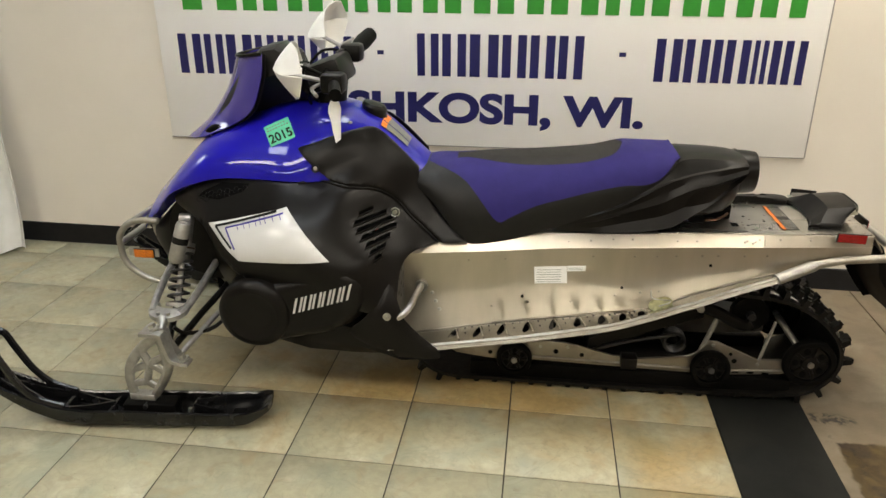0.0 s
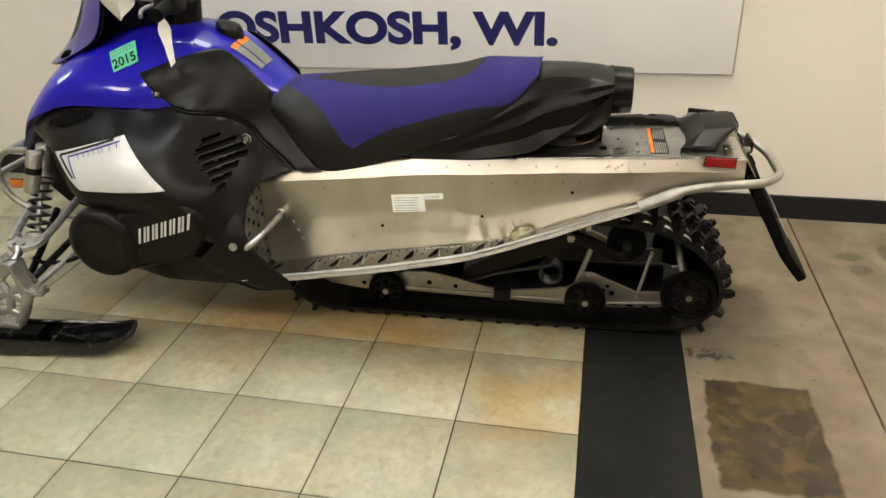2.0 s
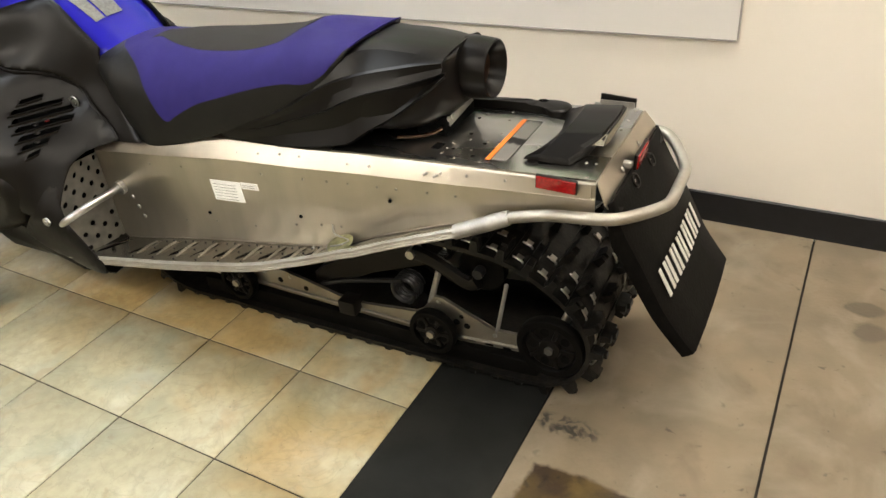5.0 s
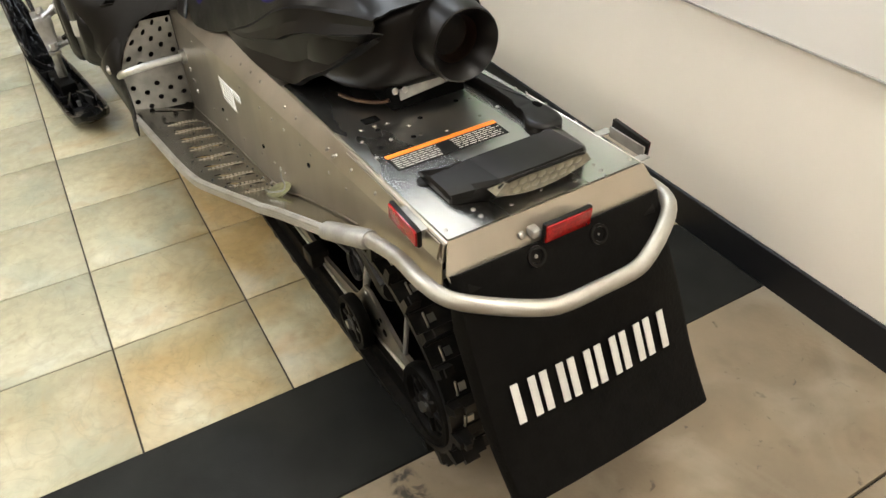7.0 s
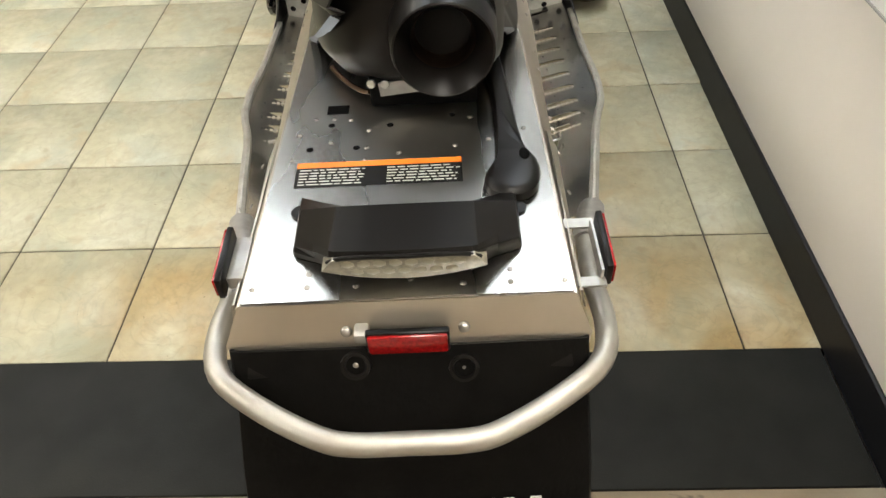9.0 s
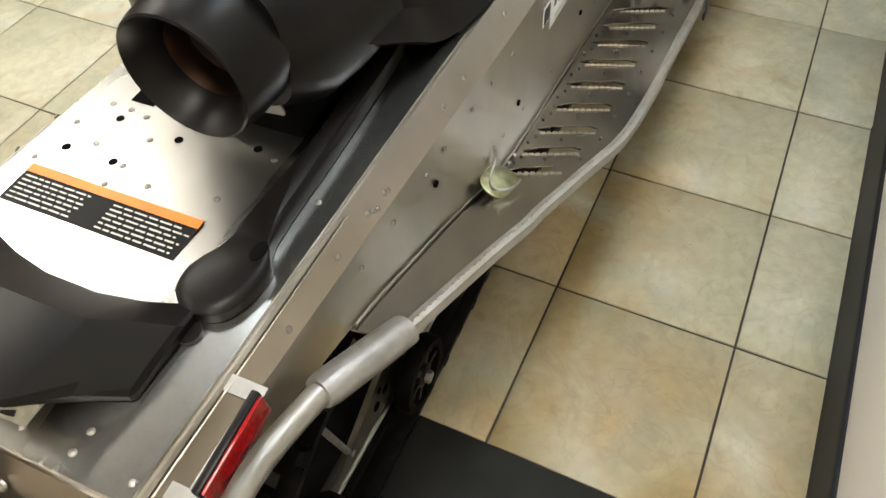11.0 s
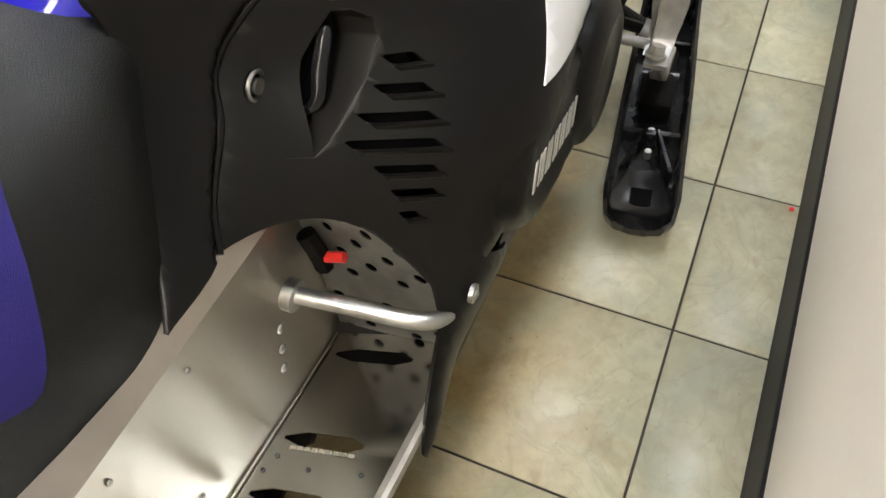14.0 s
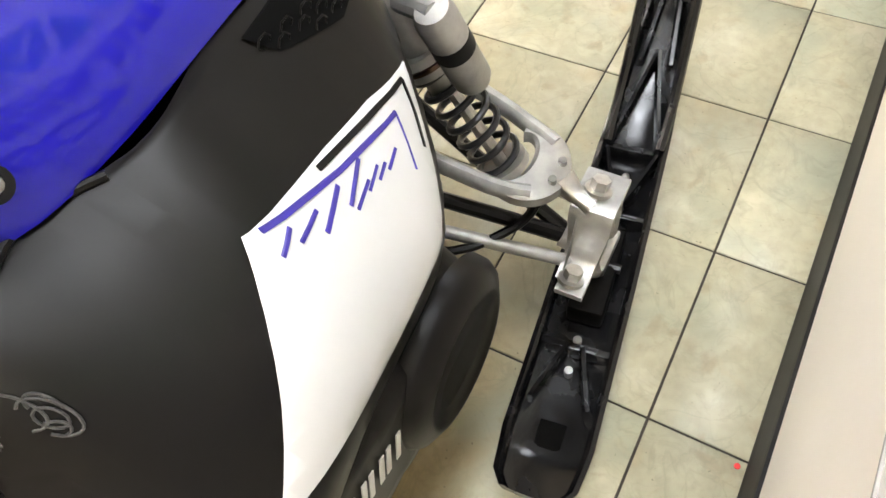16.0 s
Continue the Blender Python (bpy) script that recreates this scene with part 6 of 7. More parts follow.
spart("gauge", box((0.012, 0.13, 0.075), (-1.088, 0, 1.075), 0.008, turn=Matrix.Rotation(radians(-25), 4, "Y")), M_GLOSSBLACK, dash)
bar_mid = Vector((-0.985, 0.0, 1.05))
lt, rt = Vector((-0.895, -0.33, 1.036)), Vector((-0.925, 0.345, 1.132))
bars_ob = spart("handlebar", tube(smooth_path([lt.lerp(bar_mid, 0.38), lt.lerp(bar_mid, 0.7) + Vector((-0.02, 0, 0.02)), bar_mid + Vector((0, -0.04, 0.0)), bar_mid + Vector((0, 0.04, 0)), rt.lerp(bar_mid, 0.7) + Vector((-0.02, 0, 0.02)), rt.lerp(bar_mid, 0.38)], 5), 0.0115, 12), M_GLOSSBLACK, label="black handlebar turned to one side")
for tip in (lt, rt):
    side = -1 if tip.y < 0 else 1
    inner = tip.lerp(bar_mid, 0.40)
    spart("grip", tube([inner, tip.lerp(inner, 0.5), tip], [0.0175, 0.0185, 0.0190] if side < 0 else [0.024, 0.030, 0.027], 14), M_RUBBER, bars_ob)
    d = (inner - tip).normalized()
    spart("control_pod", box((0.075, 0.075, 0.062), tip.lerp(bar_mid, 0.50), 0.014), M_PLASTIC, bars_ob)
    spart("lever", tube(smooth_path([tip.lerp(bar_mid, 0.5) + Vector((-0.03, 0, 0.0)), tip.lerp(bar_mid, 0.3) + Vector((-0.07, 0, -0.005)), tip.lerp(bar_mid, 0.06) + Vector((-0.055, 0, -0.008))], 4), 0.006, 8), M_CAST, bars_ob)
    # wind guard: a bent leaf before the grip
    rows = []
    for i in range(9):
        u = i / 8
        c = tip.lerp(bar_mid, -0.10 + 0.60 * u) + Vector((-0.185 + 0.03 * (2 * u - 1) ** 2, 0, 0.060 if side < 0 else 0.045))
        h = 0.080 * (1 - (2 * u - 1) ** 4) ** 0.5 * (1.0 - 0.2 * u) + 0.006
        rows.append([c + Vector((0.060 * abs(2 * v - 1) ** 1.3, 0, h * (2 * v - 1))) for v in (k / 8 for k in range(9))])
    spart("hand_guard", thicken(loft(rows, closed=False), 0.004), M_GUARD, bars_ob, "white plastic hand guard")
    spart("guard_stay", tube([tip.lerp(bar_mid, 0.30) + Vector((-0.16, 0, 0.04)), tip.lerp(bar_mid, 0.5)], 0.007, 8), M_CAST, bars_ob)
spart("bar_pad", box((0.12, 0.20, 0.09), bar_mid + Vector((-0.005, 0, 0.0)), 0.018, turn=Matrix.Rotation(radians(-20), 4, "Y")), M_PLASTIC, bars_ob)
spart("steering_post", rod((-1.00, 0, 0.92), bar_mid, 0.055, 16), M_PLASTIC, bars_ob)
for k, (a, b, c) in enumerate((((-0.95, -0.18, 1.06), (-1.06, -0.16, 1.09), (-1.13, -0.05, 1.0)), ((-0.95, 0.16, 1.09), (-1.05, 0.12, 1.10), (-1.12, 0.04, 1.0)), ((-0.96, -0.15, 1.04), (-1.03, -0.12, 1.0), (-1.05, -0.04, 0.94)))):
    spart("cable", tube(smooth_path([a, b, c], 6), 0.005, 6), M_RUBBER, bars_ob)
# tank cap and dash end behind the bars
spart("fuel_cap", loft([[(-0.845 + r * math.cos(a) , r * math.sin(a), z - 0.3 * r * math.cos(a)) for a in (2 * math.pi * k / 24 for k in range(24))] for r, z in ((0.042, 0.915), (0.042, 0.940), (0.035, 0.950), (0.012, 0.954))]), M_PLASTIC, label="black fuel filler cap")
# paper hang tag, creased
rows = []
for k in range(8):
    v = k / 7
    z = 1.015 - 0.13 * v
    w = 0.006 + 0.014 * math.sin(math.pi * min(1, v * 1.15)) + 0.004 * math.sin(9 * v)
    rows.append([(-0.918 + 0.012 * v + w * u, -0.27 + 0.004 * math.sin(5 * v + u), z + 0.006 * u) for u in (-1, -0.5, 0, 0.5, 1)])
spart("hang_tag", thicken(loft(rows, closed=False), 0.0008), M_PAPER, bars_ob, "torn white paper tag")

# ---- track and rear suspension ----
LOOP = [(-0.40, 0.022), (-0.2, 0.020), (0.1, 0.020), (0.4, 0.022), (0.60, 0.032), (0.69, 0.066), (0.740, 0.135), (0.740, 0.210), (0.700, 0.280), (0.62, 0.345), (0.52, 0.385), (0.36, 0.400), (0.1, 0.415), (-0.3, 0.425), (-0.55, 0.420), (-0.66, 0.375), (-0.705, 0.29), (-0.712, 0.20), (-0.690, 0.115), (-0.63, 0.050), (-0.54, 0.022)]
loop = smooth_path([(x, 0, z) for x, z in LOOP], 8, closed=True)
centre = Vector((0.05, 0, 0.2))


def belt():
    rings = []
    n = len(loop)
    for i in range(n):
        d = (loop[(i + 1) % n] - loop[i - 1]).normalized()
        out = Vector((d.z, 0, -d.x))
        p = loop[i]
        rings.append([p + Vector((0, -0.19, 0)) - out * 0.006, p + Vector((0, -0.19, 0)) + out * 0.006, p + Vector((0, 0.19, 0)) + out * 0.006, p + Vector((0, 0.19, 0)) - out * 0.006])
    rings.append(rings[0])
    bm = loft(rings, caps=False)
    bmesh.ops.remove_doubles(bm, verts=bm.verts, dist=0.0002)
    return bm


track = spart("track", belt(), M_TRACK, label="black rubber track with tall lugs")
lens_ = [0.0]
for i in range(len(loop)):
    lens_.append(lens_[-1] + (loop[(i + 1) % len(loop)] - loop[i]).length)


def lug_mesh(kind):
    bm = bmesh.new()
    spans = ((-0.192, -0.118), (-0.062, 0.0), (0.066, 0.128), (0.160, 0.192)) if kind else ((-0.192, -0.160), (-0.128, -0.066), (0.0, 0.062), (0.118, 0.192))
    for a, b in spans:
        for k in range(2):
            m, h = (a + b) / 2, 0.034 if k == 0 else 0.042
            w = (b - a) * (1.0 if k == 0 else 0.45)
            bm2 = [bm.verts.new((sx * t, m + sy * w / 2 * q, z)) for z, t, q in ((0.004, 0.011, 1.0), (h, 0.0075, 0.9)) for sx, sy in ((-1, -1), (1, -1), (1, 1), (-1, 1))]
            for f in ((0, 1, 2, 3), (7, 6, 5, 4), (0, 4, 5, 1), (1, 5, 6, 2), (2, 6, 7, 3), (3, 7, 4, 0)):
                bm.faces.new([bm2[j] for j in f])
    # root bar joining the blocks
    v = [bm.verts.new((sx * 0.014, sy * 0.186, z)) for z in (0.004, 0.009) for sx, sy in ((-1, -1), (1, -1), (1, 1), (-1, 1))]
    for f in ((0, 1, 2, 3), (7, 6, 5, 4), (0, 4, 5, 1), (1, 5, 6, 2), (2, 6, 7, 3), (3, 7, 4, 0)):
        bm.faces.new([v[j] for j in f])
    return finish("lug", bm, M_TRACK, 30)


def clip_mesh():
    bm = tube(smooth_path([(-0.013, -0.009, 0.006), (-0.010, -0.009, 0.010), (0.010, -0.009, 0.010), (0.013, -0.007, 0.008)], 3), 0.0024, 6)
    box((0.016, 0.014, 0.003), (0, 0.004, 0.0075), 0.0, bm=bm)
    return finish("track_clip", bm, M_CHROME, 30)


lug_a, lug_b, clip = lug_mesh(0), lug_mesh(1), clip_mesh()
count = int(lens_[-1] / 0.064)
pitch = lens_[-1] / count
j = 0
for k in range(count):
    s = k * pitch
    while lens_[j + 1] < s:
        j += 1
    a, b = loop[j % len(loop)], loop[(j + 1) % len(loop)]
    p = a.lerp(b, (s - lens_[j]) / max(1e-6, lens_[j + 1] - lens_[j]))
    d = (b - a).normalized()
    out = Vector((d.z, 0, -d.x))
    m = Matrix((d, Vector((0, 1, 0)), out)).transposed().to_4x4()
    ob = spart("lug", lug_a if k % 2 else lug_b, None, track)
    squash = 0.42 if p.z < 0.031 else 1.0
    ob.matrix_basis = Matrix.Translation(p) @ m @ Matrix.Diagonal((1, 1, squash, 1))
    if p.z > 0.08:
        for y in (-0.155, -0.092, 0.092, 0.155):
            c = spart("track_clip", clip, None, track)
            c.matrix_basis = Matrix.Translation(p + Vector((0, y, 0)) + d * 0.03) @ m


def wheel(x, y, z, r, side, parent_name="bogie_wheel", spokes=6):
    w = 0.028
    hub = Vector((x, y, z))

    def ring(prof, seg=36):
        return loft([[(x + q * math.cos(a), y + side * yy, z + q * math.sin(a)) for a in (2 * math.pi * k / seg for k in range(seg))] for yy, q in prof], caps=False)
    tyre = spart(parent_name, ring([(-w / 2, r * 0.78), (-w / 2, r * 0.96), (-w * 0.3, r), (w * 0.3, r), (w / 2, r * 0.96), (w / 2, r * 0.78), (w * 0.2, r * 0.74), (-w * 0.2, r * 0.74), (-w / 2, r * 0.78)]), M_RUBBER, label="black rubber-tyred suspension wheel")
    bm = ring([(0.0, r * 0.76), (0.004, r * 0.70), (0.002, r * 0.34), (0.012, r * 0.30), (0.014, r * 0.18), (0.014, 0.001)])
    spart("wheel_disc", bm, M_PLASTIC, tyre)
    for k in range(spokes):
        a = 2 * math.pi * k / spokes
        spart("spoke", box((r * 0.42, 0.010, 0.010), (x + r * 0.52 * math.cos(a), y + side * 0.005, z + r * 0.52 * math.sin(a)), 0.002, turn=Matrix.Rotation(-a, 4, "Y")), M_PLASTIC, tyre)
    for k in range(spokes):
        a = 2 * math.pi * (k + 0.5) / spokes
        spart("disc_hole", rod((x + r * 0.53 * math.cos(a), y + side * 0.001, z + r * 0.53 * math.sin(a)), (x + r * 0.53 * math.cos(a), y + side * 0.0045, z + r * 0.53 * math.sin(a)), r * 0.13, 12), M_DARK, tyre)
    spart("axle_bolt", rod((x, y, z), (x, y + side * 0.022, z), 0.011, 6), M_CHROME, tyre)


RAIL = [(-0.62, 0.150), (-0.54, 0.100), (-0.42, 0.086), (-0.25, 0.090), (0.26, 0.078), (0.39, 0.078), (0.575, 0.094), (0.60, 0.100), (0.60, 0.145), (0.562, 0.148), (0.489, 0.140), (0.417, 0.174), (0.350, 0.205), (0.325, 0.205), (0.285, 0.150), (0.264, 0.137), (0.098, 0.119), (0.005, 0.125), (-0.10, 0.150), (-0.164, 0.163), (-0.21, 0.168), (-0.27, 0.164), (-0.36, 0.138), (-0.50, 0.145), (-0.59, 0.175)]
for side in SIDES:
    rail = spart("slide_rail", prism(RAIL, 0.010, lambda u, v, w: (u, side * (0.145 + w), v), bevel=0.002), M_RAIL, label="drilled aluminium slide rail", sharp=30)
    spart("slider", box((1.10, 0.032, 0.054), (0.06, side * 0.152, 0.050), 0.004), M_RUBBER, rail)
    # thin ledge in bright zinc, drawn for the highlight line along the rail
    spart("rail_flange", tube([(-0.40, side * 0.158, 0.104), (-0.20, side * 0.158, 0.104), (0.26, side * 0.158, 0.096), (0.40, side * 0.158, 0.096), (0.575, side * 0.158, 0.110)], 0.004, 8), M_CHROME, rail)
    for x, z, r in ((-0.42, 0.110, 0.008), (-0.10, 0.120, 0.008), (-0.19, 0.128, 0.009), (0.385, 0.140, 0.009), (0.415, 0.134, 0.009), (0.40, 0.160, 0.006)):
        spart("rail_hole", rod((x, side * 0.1552, z), (x, side * 0.1562, z), r, 14), M_DARK, rail)
    for x, z in ((-0.245, 0.145), (0.338, 0.192), (-0.33, 0.110), (0.493, 0.127), (-0.15, 0.148)):
        put_rivet((x, side * 0.156, z), (0, side, 0), rail, rivet_big, "bolt")
    for x in (0.425, 0.475, 0.525, -0.05, 0.02):
        spart("rail_slot", box((0.022, 0.002, 0.007), (x, side * 0.1555, 0.092 if x > 0.4 else 0.098), 0.0), M_DARK, rail)
    wheel(-0.335, side * 0.176, 0.104, 0.062, side)
    wheel(0.331, side * 0.186, 0.118, 0.066, side)
    wheel(0.650, side * 0.178, 0.158, 0.086, side, "rear_wheel", 5)
    bm = rod((0.299, side * 0.142, 0.150), (0.345, side * 0.142, 0.300), 0.0085, 10)
    spart("suspension_link", bm, M_ARM)
    spart("suspension_link", rod((0.495, side * 0.150, 0.128), (0.528, side * 0.150, 0.290), 0.0055, 10), M_ARM)
    spart("suspension_link", rod((-0.24, side * 0.13, 0.15), (-0.36, side * 0.13, 0.36), 0.014, 10), M_PLASTIC)
    spart("link_arm", tube(smooth_path([(0.275, side * 0.148, 0.33), (0.33, side * 0.148, 0.315), (0.42, side * 0.148, 0.27), (0.45, side * 0.148, 0.28)], 4), 0.015, 8, flat=1.4), M_PLASTIC)
spart("rear_axle", rod((0.650, -0.16, 0.158), (0.650, 0.16, 0.158), 0.012, 12), M_CHROME)
spart("rear_shock", tube([(0.24, 0, 0.10), (-0.05, 0, 0.30)], 0.03, 14), M_DARK)
# black skid arms, broadened to stand in for the shade between the rails
spart("rear_arm", loft([[(x, -0.125, z - 0.03), (x, 0.125, z - 0.03), (x, 0.125, z + 0.045), (x, -0.125, z + 0.045)] for x, z in ((0.30, 0.31), (0.12, 0.24), (-0.04, 0.15), (-0.08, 0.12))]), M_PLASTIC, label="black skid frame arm, broadened to fill the shaded gap")
spart("front_arm", loft([[(x, -0.12, z - 0.03), (x, 0.12, z - 0.03), (x, 0.12, z + 0.04), (x, -0.12, z + 0.04)] for x, z in ((-0.42, 0.34), (-0.30, 0.24), (-0.20, 0.14))]), M_PLASTIC, label="black skid frame arm, broadened to fill the shaded gap")
for side in SIDES:
    coil = [(0.215 + 0.035 * math.cos(a), side * (0.08 + 0.05 * k / 60), 0.175 + 0.035 * math.sin(a)) for k, a in ((k, 2 * math.pi * 4 * k / 60) for k in range(61))]
    spart("torsion_spring", tube(coil, 0.007, 8), M_SPRING)
    spart("spring_leg", tube(smooth_path([(0.215, side * 0.13, 0.21), (0.05, side * 0.13, 0.17), (-0.06, side * 0.13, 0.13)], 4), 0.007, 8), M_SPRING)
for x, z in ((0.45, 0.30), (-0.20, 0.30)):
    spart("idler_shaft", rod((x, -0.15, z), (x, 0.15, z), 0.014, 12), M_SPRING)
    for y in (-0.11, 0.11):
        spart("idler_wheel", rod((x, y - 0.014, z), (x, y + 0.014, z), 0.062, 24), M_RUBBER)
spart("cross_shaft", rod((0.275, -0.17, 0.33), (0.275, 0.17, 0.33), 0.012, 12), M_CHROME)
spart("rubber_stop", box((0.055, 0.05, 0.045), (0.06, -0.165, 0.115), 0.006), M_PLASTIC)
spart("rubber_stop", box((0.055, 0.05, 0.045), (0.06, 0.165, 0.115), 0.006), M_PLASTIC)

# ---- skis and front suspension ----
def ski_section(s):
    """Half profile of the ski at s metres behind the spindle: half width, keel height, rim height."""
    w = float(np.interp(s, [-0.60, -0.55, -0.45, -0.30, 0.0, 0.28, 0.345, 0.365], [0.020, 0.040, 0.052, 0.060, 0.066, 0.068, 0.060, 0.045]))
    z = float(np.interp(s, [-0.60, -0.545, -0.46, -0.39, -0.31, -0.22, 0.25, 0.30, 0.365], [0.235, 0.175, 0.105, 0.060, 0.028, 0.012, 0.012, 0.020, 0.058]))
    r = float(np.interp(s, [-0.60, -0.50, -0.40, -0.1, 0.28, 0.365], [0.012, 0.030, 0.052, 0.060, 0.050, 0.026]))
    return w, z, r


def ski_mesh():
    rings = []
    for s in np.linspace(-0.60, 0.365, 44):
        w, z, r = ski_section(s)
        t = min(0.010, r * 0.5)
        half = [(s, -0.012, z - 0.004), (s, -w * 0.45, z), (s, -w * 0.9, z + 0.006), (s, -w, z + 0.016 + 0.2 * r), (s, -w - 0.001, z + r), (s, -w + 0.006, z + r + 0.003), (s, -w + 0.011, z + r - 0.002), (s, -w + 0.014, z + t + 0.010), (s, -w * 0.5, z + t + 0.006), (s, -0.012, z + t + 0.004)]
        rings.append(half + [(p[0], -p[1], p[2]) for p in half[::-1]])
    return loft(rings)


def ski(side):
    ob = spart("ski", ski_mesh(), M_SKI, label="glossy black plastic ski with ribbed top", sharp=30)
    ob.matrix_basis = pose(-1.475, side * 0.533, 0.0, 0, 0, 6.5)
    for s0, s1, ya, yb in ((-0.46, -0.28, 0.0, 0.046), (-0.46, -0.28, 0.0, -0.046), (-0.28, -0.14, 0.046, 0.0), (-0.28, -0.14, -0.046, 0.0), (0.12, 0.22, 0.012, 0.044), (0.12, 0.22, -0.012, -0.044), (-0.56, -0.44, 0.012, 0.026), (-0.56, -0.44, -0.012, -0.026)):
        pts = []
        for k in range(5):
            s = s0 + (s1 - s0) * k / 4
            w, z, r = ski_section(s)
            pts.append((s, ya + (yb - ya) * k / 4, z + 0.018 + r * 0.42))
        part("rib", tube(pts, 0.006, 6, flat=3.2), M_SKI, ob)
    bm = box((0.012, 0.105, 0.040), (-0.28, 0, 0.055), 0.002)
    part("cross_rib", bm, M_SKI, ob)
    part("cross_rib", box((0.012, 0.110, 0.034), (0.12, 0, 0.044), 0.002), M_SKI, ob)
    part("cross_rib", box((0.010, 0.110, 0.034), (-0.14, 0, 0.046), 0.002), M_SKI, ob)
    part("tail_pocket", box((0.055, 0.040, 0.003), (0.265, 0, 0.0295), 0.001), M_DARK, ob)
    part("saddle", box((0.17, 0.060, 0.05), (-0.02, 0, 0.052), 0.008), M_RUBBER, ob)
    part("saddle_bolt", rod((-0.03, -0.036, 0.070), (-0.03, 0.036, 0.070), 0.008, 8), M_SPRING, ob)
    for s in (0.10, 0.155, -0.24):
        part("ski_bolt", rod((s, 0, 0.02), (s, 0, 0.045), 0.007, 8), M_CHROME, ob)
    for q in SIDES:
        loop_ = smooth_path([(-0.28, q * 0.046, 0.080), (-0.355, q * 0.048, 0.108), (-0.405, q * 0.047, 0.160), (-0.445, q * 0.045, 0.240), (-0.472, q * 0.043, 0.298), (-0.510, q * 0.040, 0.302), (-0.560, q * 0.030, 0.265), (-0.590, q * 0.018, 0.240)], 4)
        part("ski_loop", tube(loop_, 0.0095, 8, flat=1.3), M_SKI, ob)
    part("loop_bridge", tube(smooth_path([(-0.485, -0.043, 0.301), (-0.492, 0, 0.306), (-0.485, 0.043, 0.301)], 4), 0.012, 8), M_SKI, ob)


def spindle(side):
    y = side * 0.528
    to = lambda u, v, w: (u, y + side * (w - 0.017), v)
    rim = [(-1.437, 0.305), (-1.475, 0.290), (-1.520, 0.245), (-1.552, 0.195), (-1.560, 0.145), (-1.553, 0.090)]
    rim2 = [(-1.437, 0.305), (-1.428, 0.255), (-1.426, 0.200), (-1.446, 0.150), (-1.484, 0.090)]
    ob = spart("spindle", tube(smooth_path([to(u, v, 0.017) for u, v in rim], 5), 0.0115, 8, flat=1.5), M_CAST, label="webbed cast aluminium ski spindle")
    spart("rear_rim", tube(smooth_path([to(u, v, 0.017) for u, v in rim2], 5), 0.0115, 8, flat=1.5), M_CAST, ob)
    hub, low = (-1.487, 0.207), (-1.502, 0.140)
    for a, b in ((hub, (-1.508, 0.258)), (hub, (-1.429, 0.240)), (hub, (-1.555, 0.180)), (hub, (-1.434, 0.178)), (hub, low), (low, (-1.558, 0.128)), (low, (-1.466, 0.118))):
        spart("web", tube([to(*a, 0.017), to(*b, 0.017)], 0.0085, 8, flat=1.5), M_CAST, ob)
    spart("foot", box((0.085, 0.034, 0.022), to(-1.520, 0.088, 0.017), 0.004), M_CAST, ob)
    # steering plate on top
    bend = smooth_path([(-1.492, 0, 0.330), (-1.455, 0, 0.331), (-1.424, 0, 0.327), (-1.417, 0, 0.300), (-1.410, 0, 0.262), (-1.402, 0, 0.236), (-1.380, 0, 0.228), (-1.352, 0, 0.226)], 3)
    half = lambda v: 0.030 - 0.010 * min(1.0, max(0.0, (0.30 - v.z) / 0.07))
    spart("steering_plate", thicken(loft([[(v.x, y + q * half(v), v.z) for q in (-1, -0.8, 0.8, 1)] for v in bend], closed=False, caps=False), 0.011), M_CAST, ob)
    web = [(v.x, v.z) for v in bend[2:-2]] + [(-1.440, 0.250), (-1.475, 0.300)]
    spart("steering_web", prism(web, 0.008, lambda u, v, w: (u, y - side * (0.018 + w), v)), M_CAST, ob)
    for x, z in ((-1.455, 0.328), (-1.372, 0.224)):
        bolt = spart("steering_bolt", rod((x, y - side * 0.004, z), (x - 0.008, y - side * 0.002, z + 0.022), 0.013, 6), M_CHROME, ob)
        spart("washer", rod((x, y - side * 0.004, z + 0.004), (x - 0.002, y - side * 0.0035, z + 0.009), 0.019, 18), M_CHROME, bolt)
    return ob


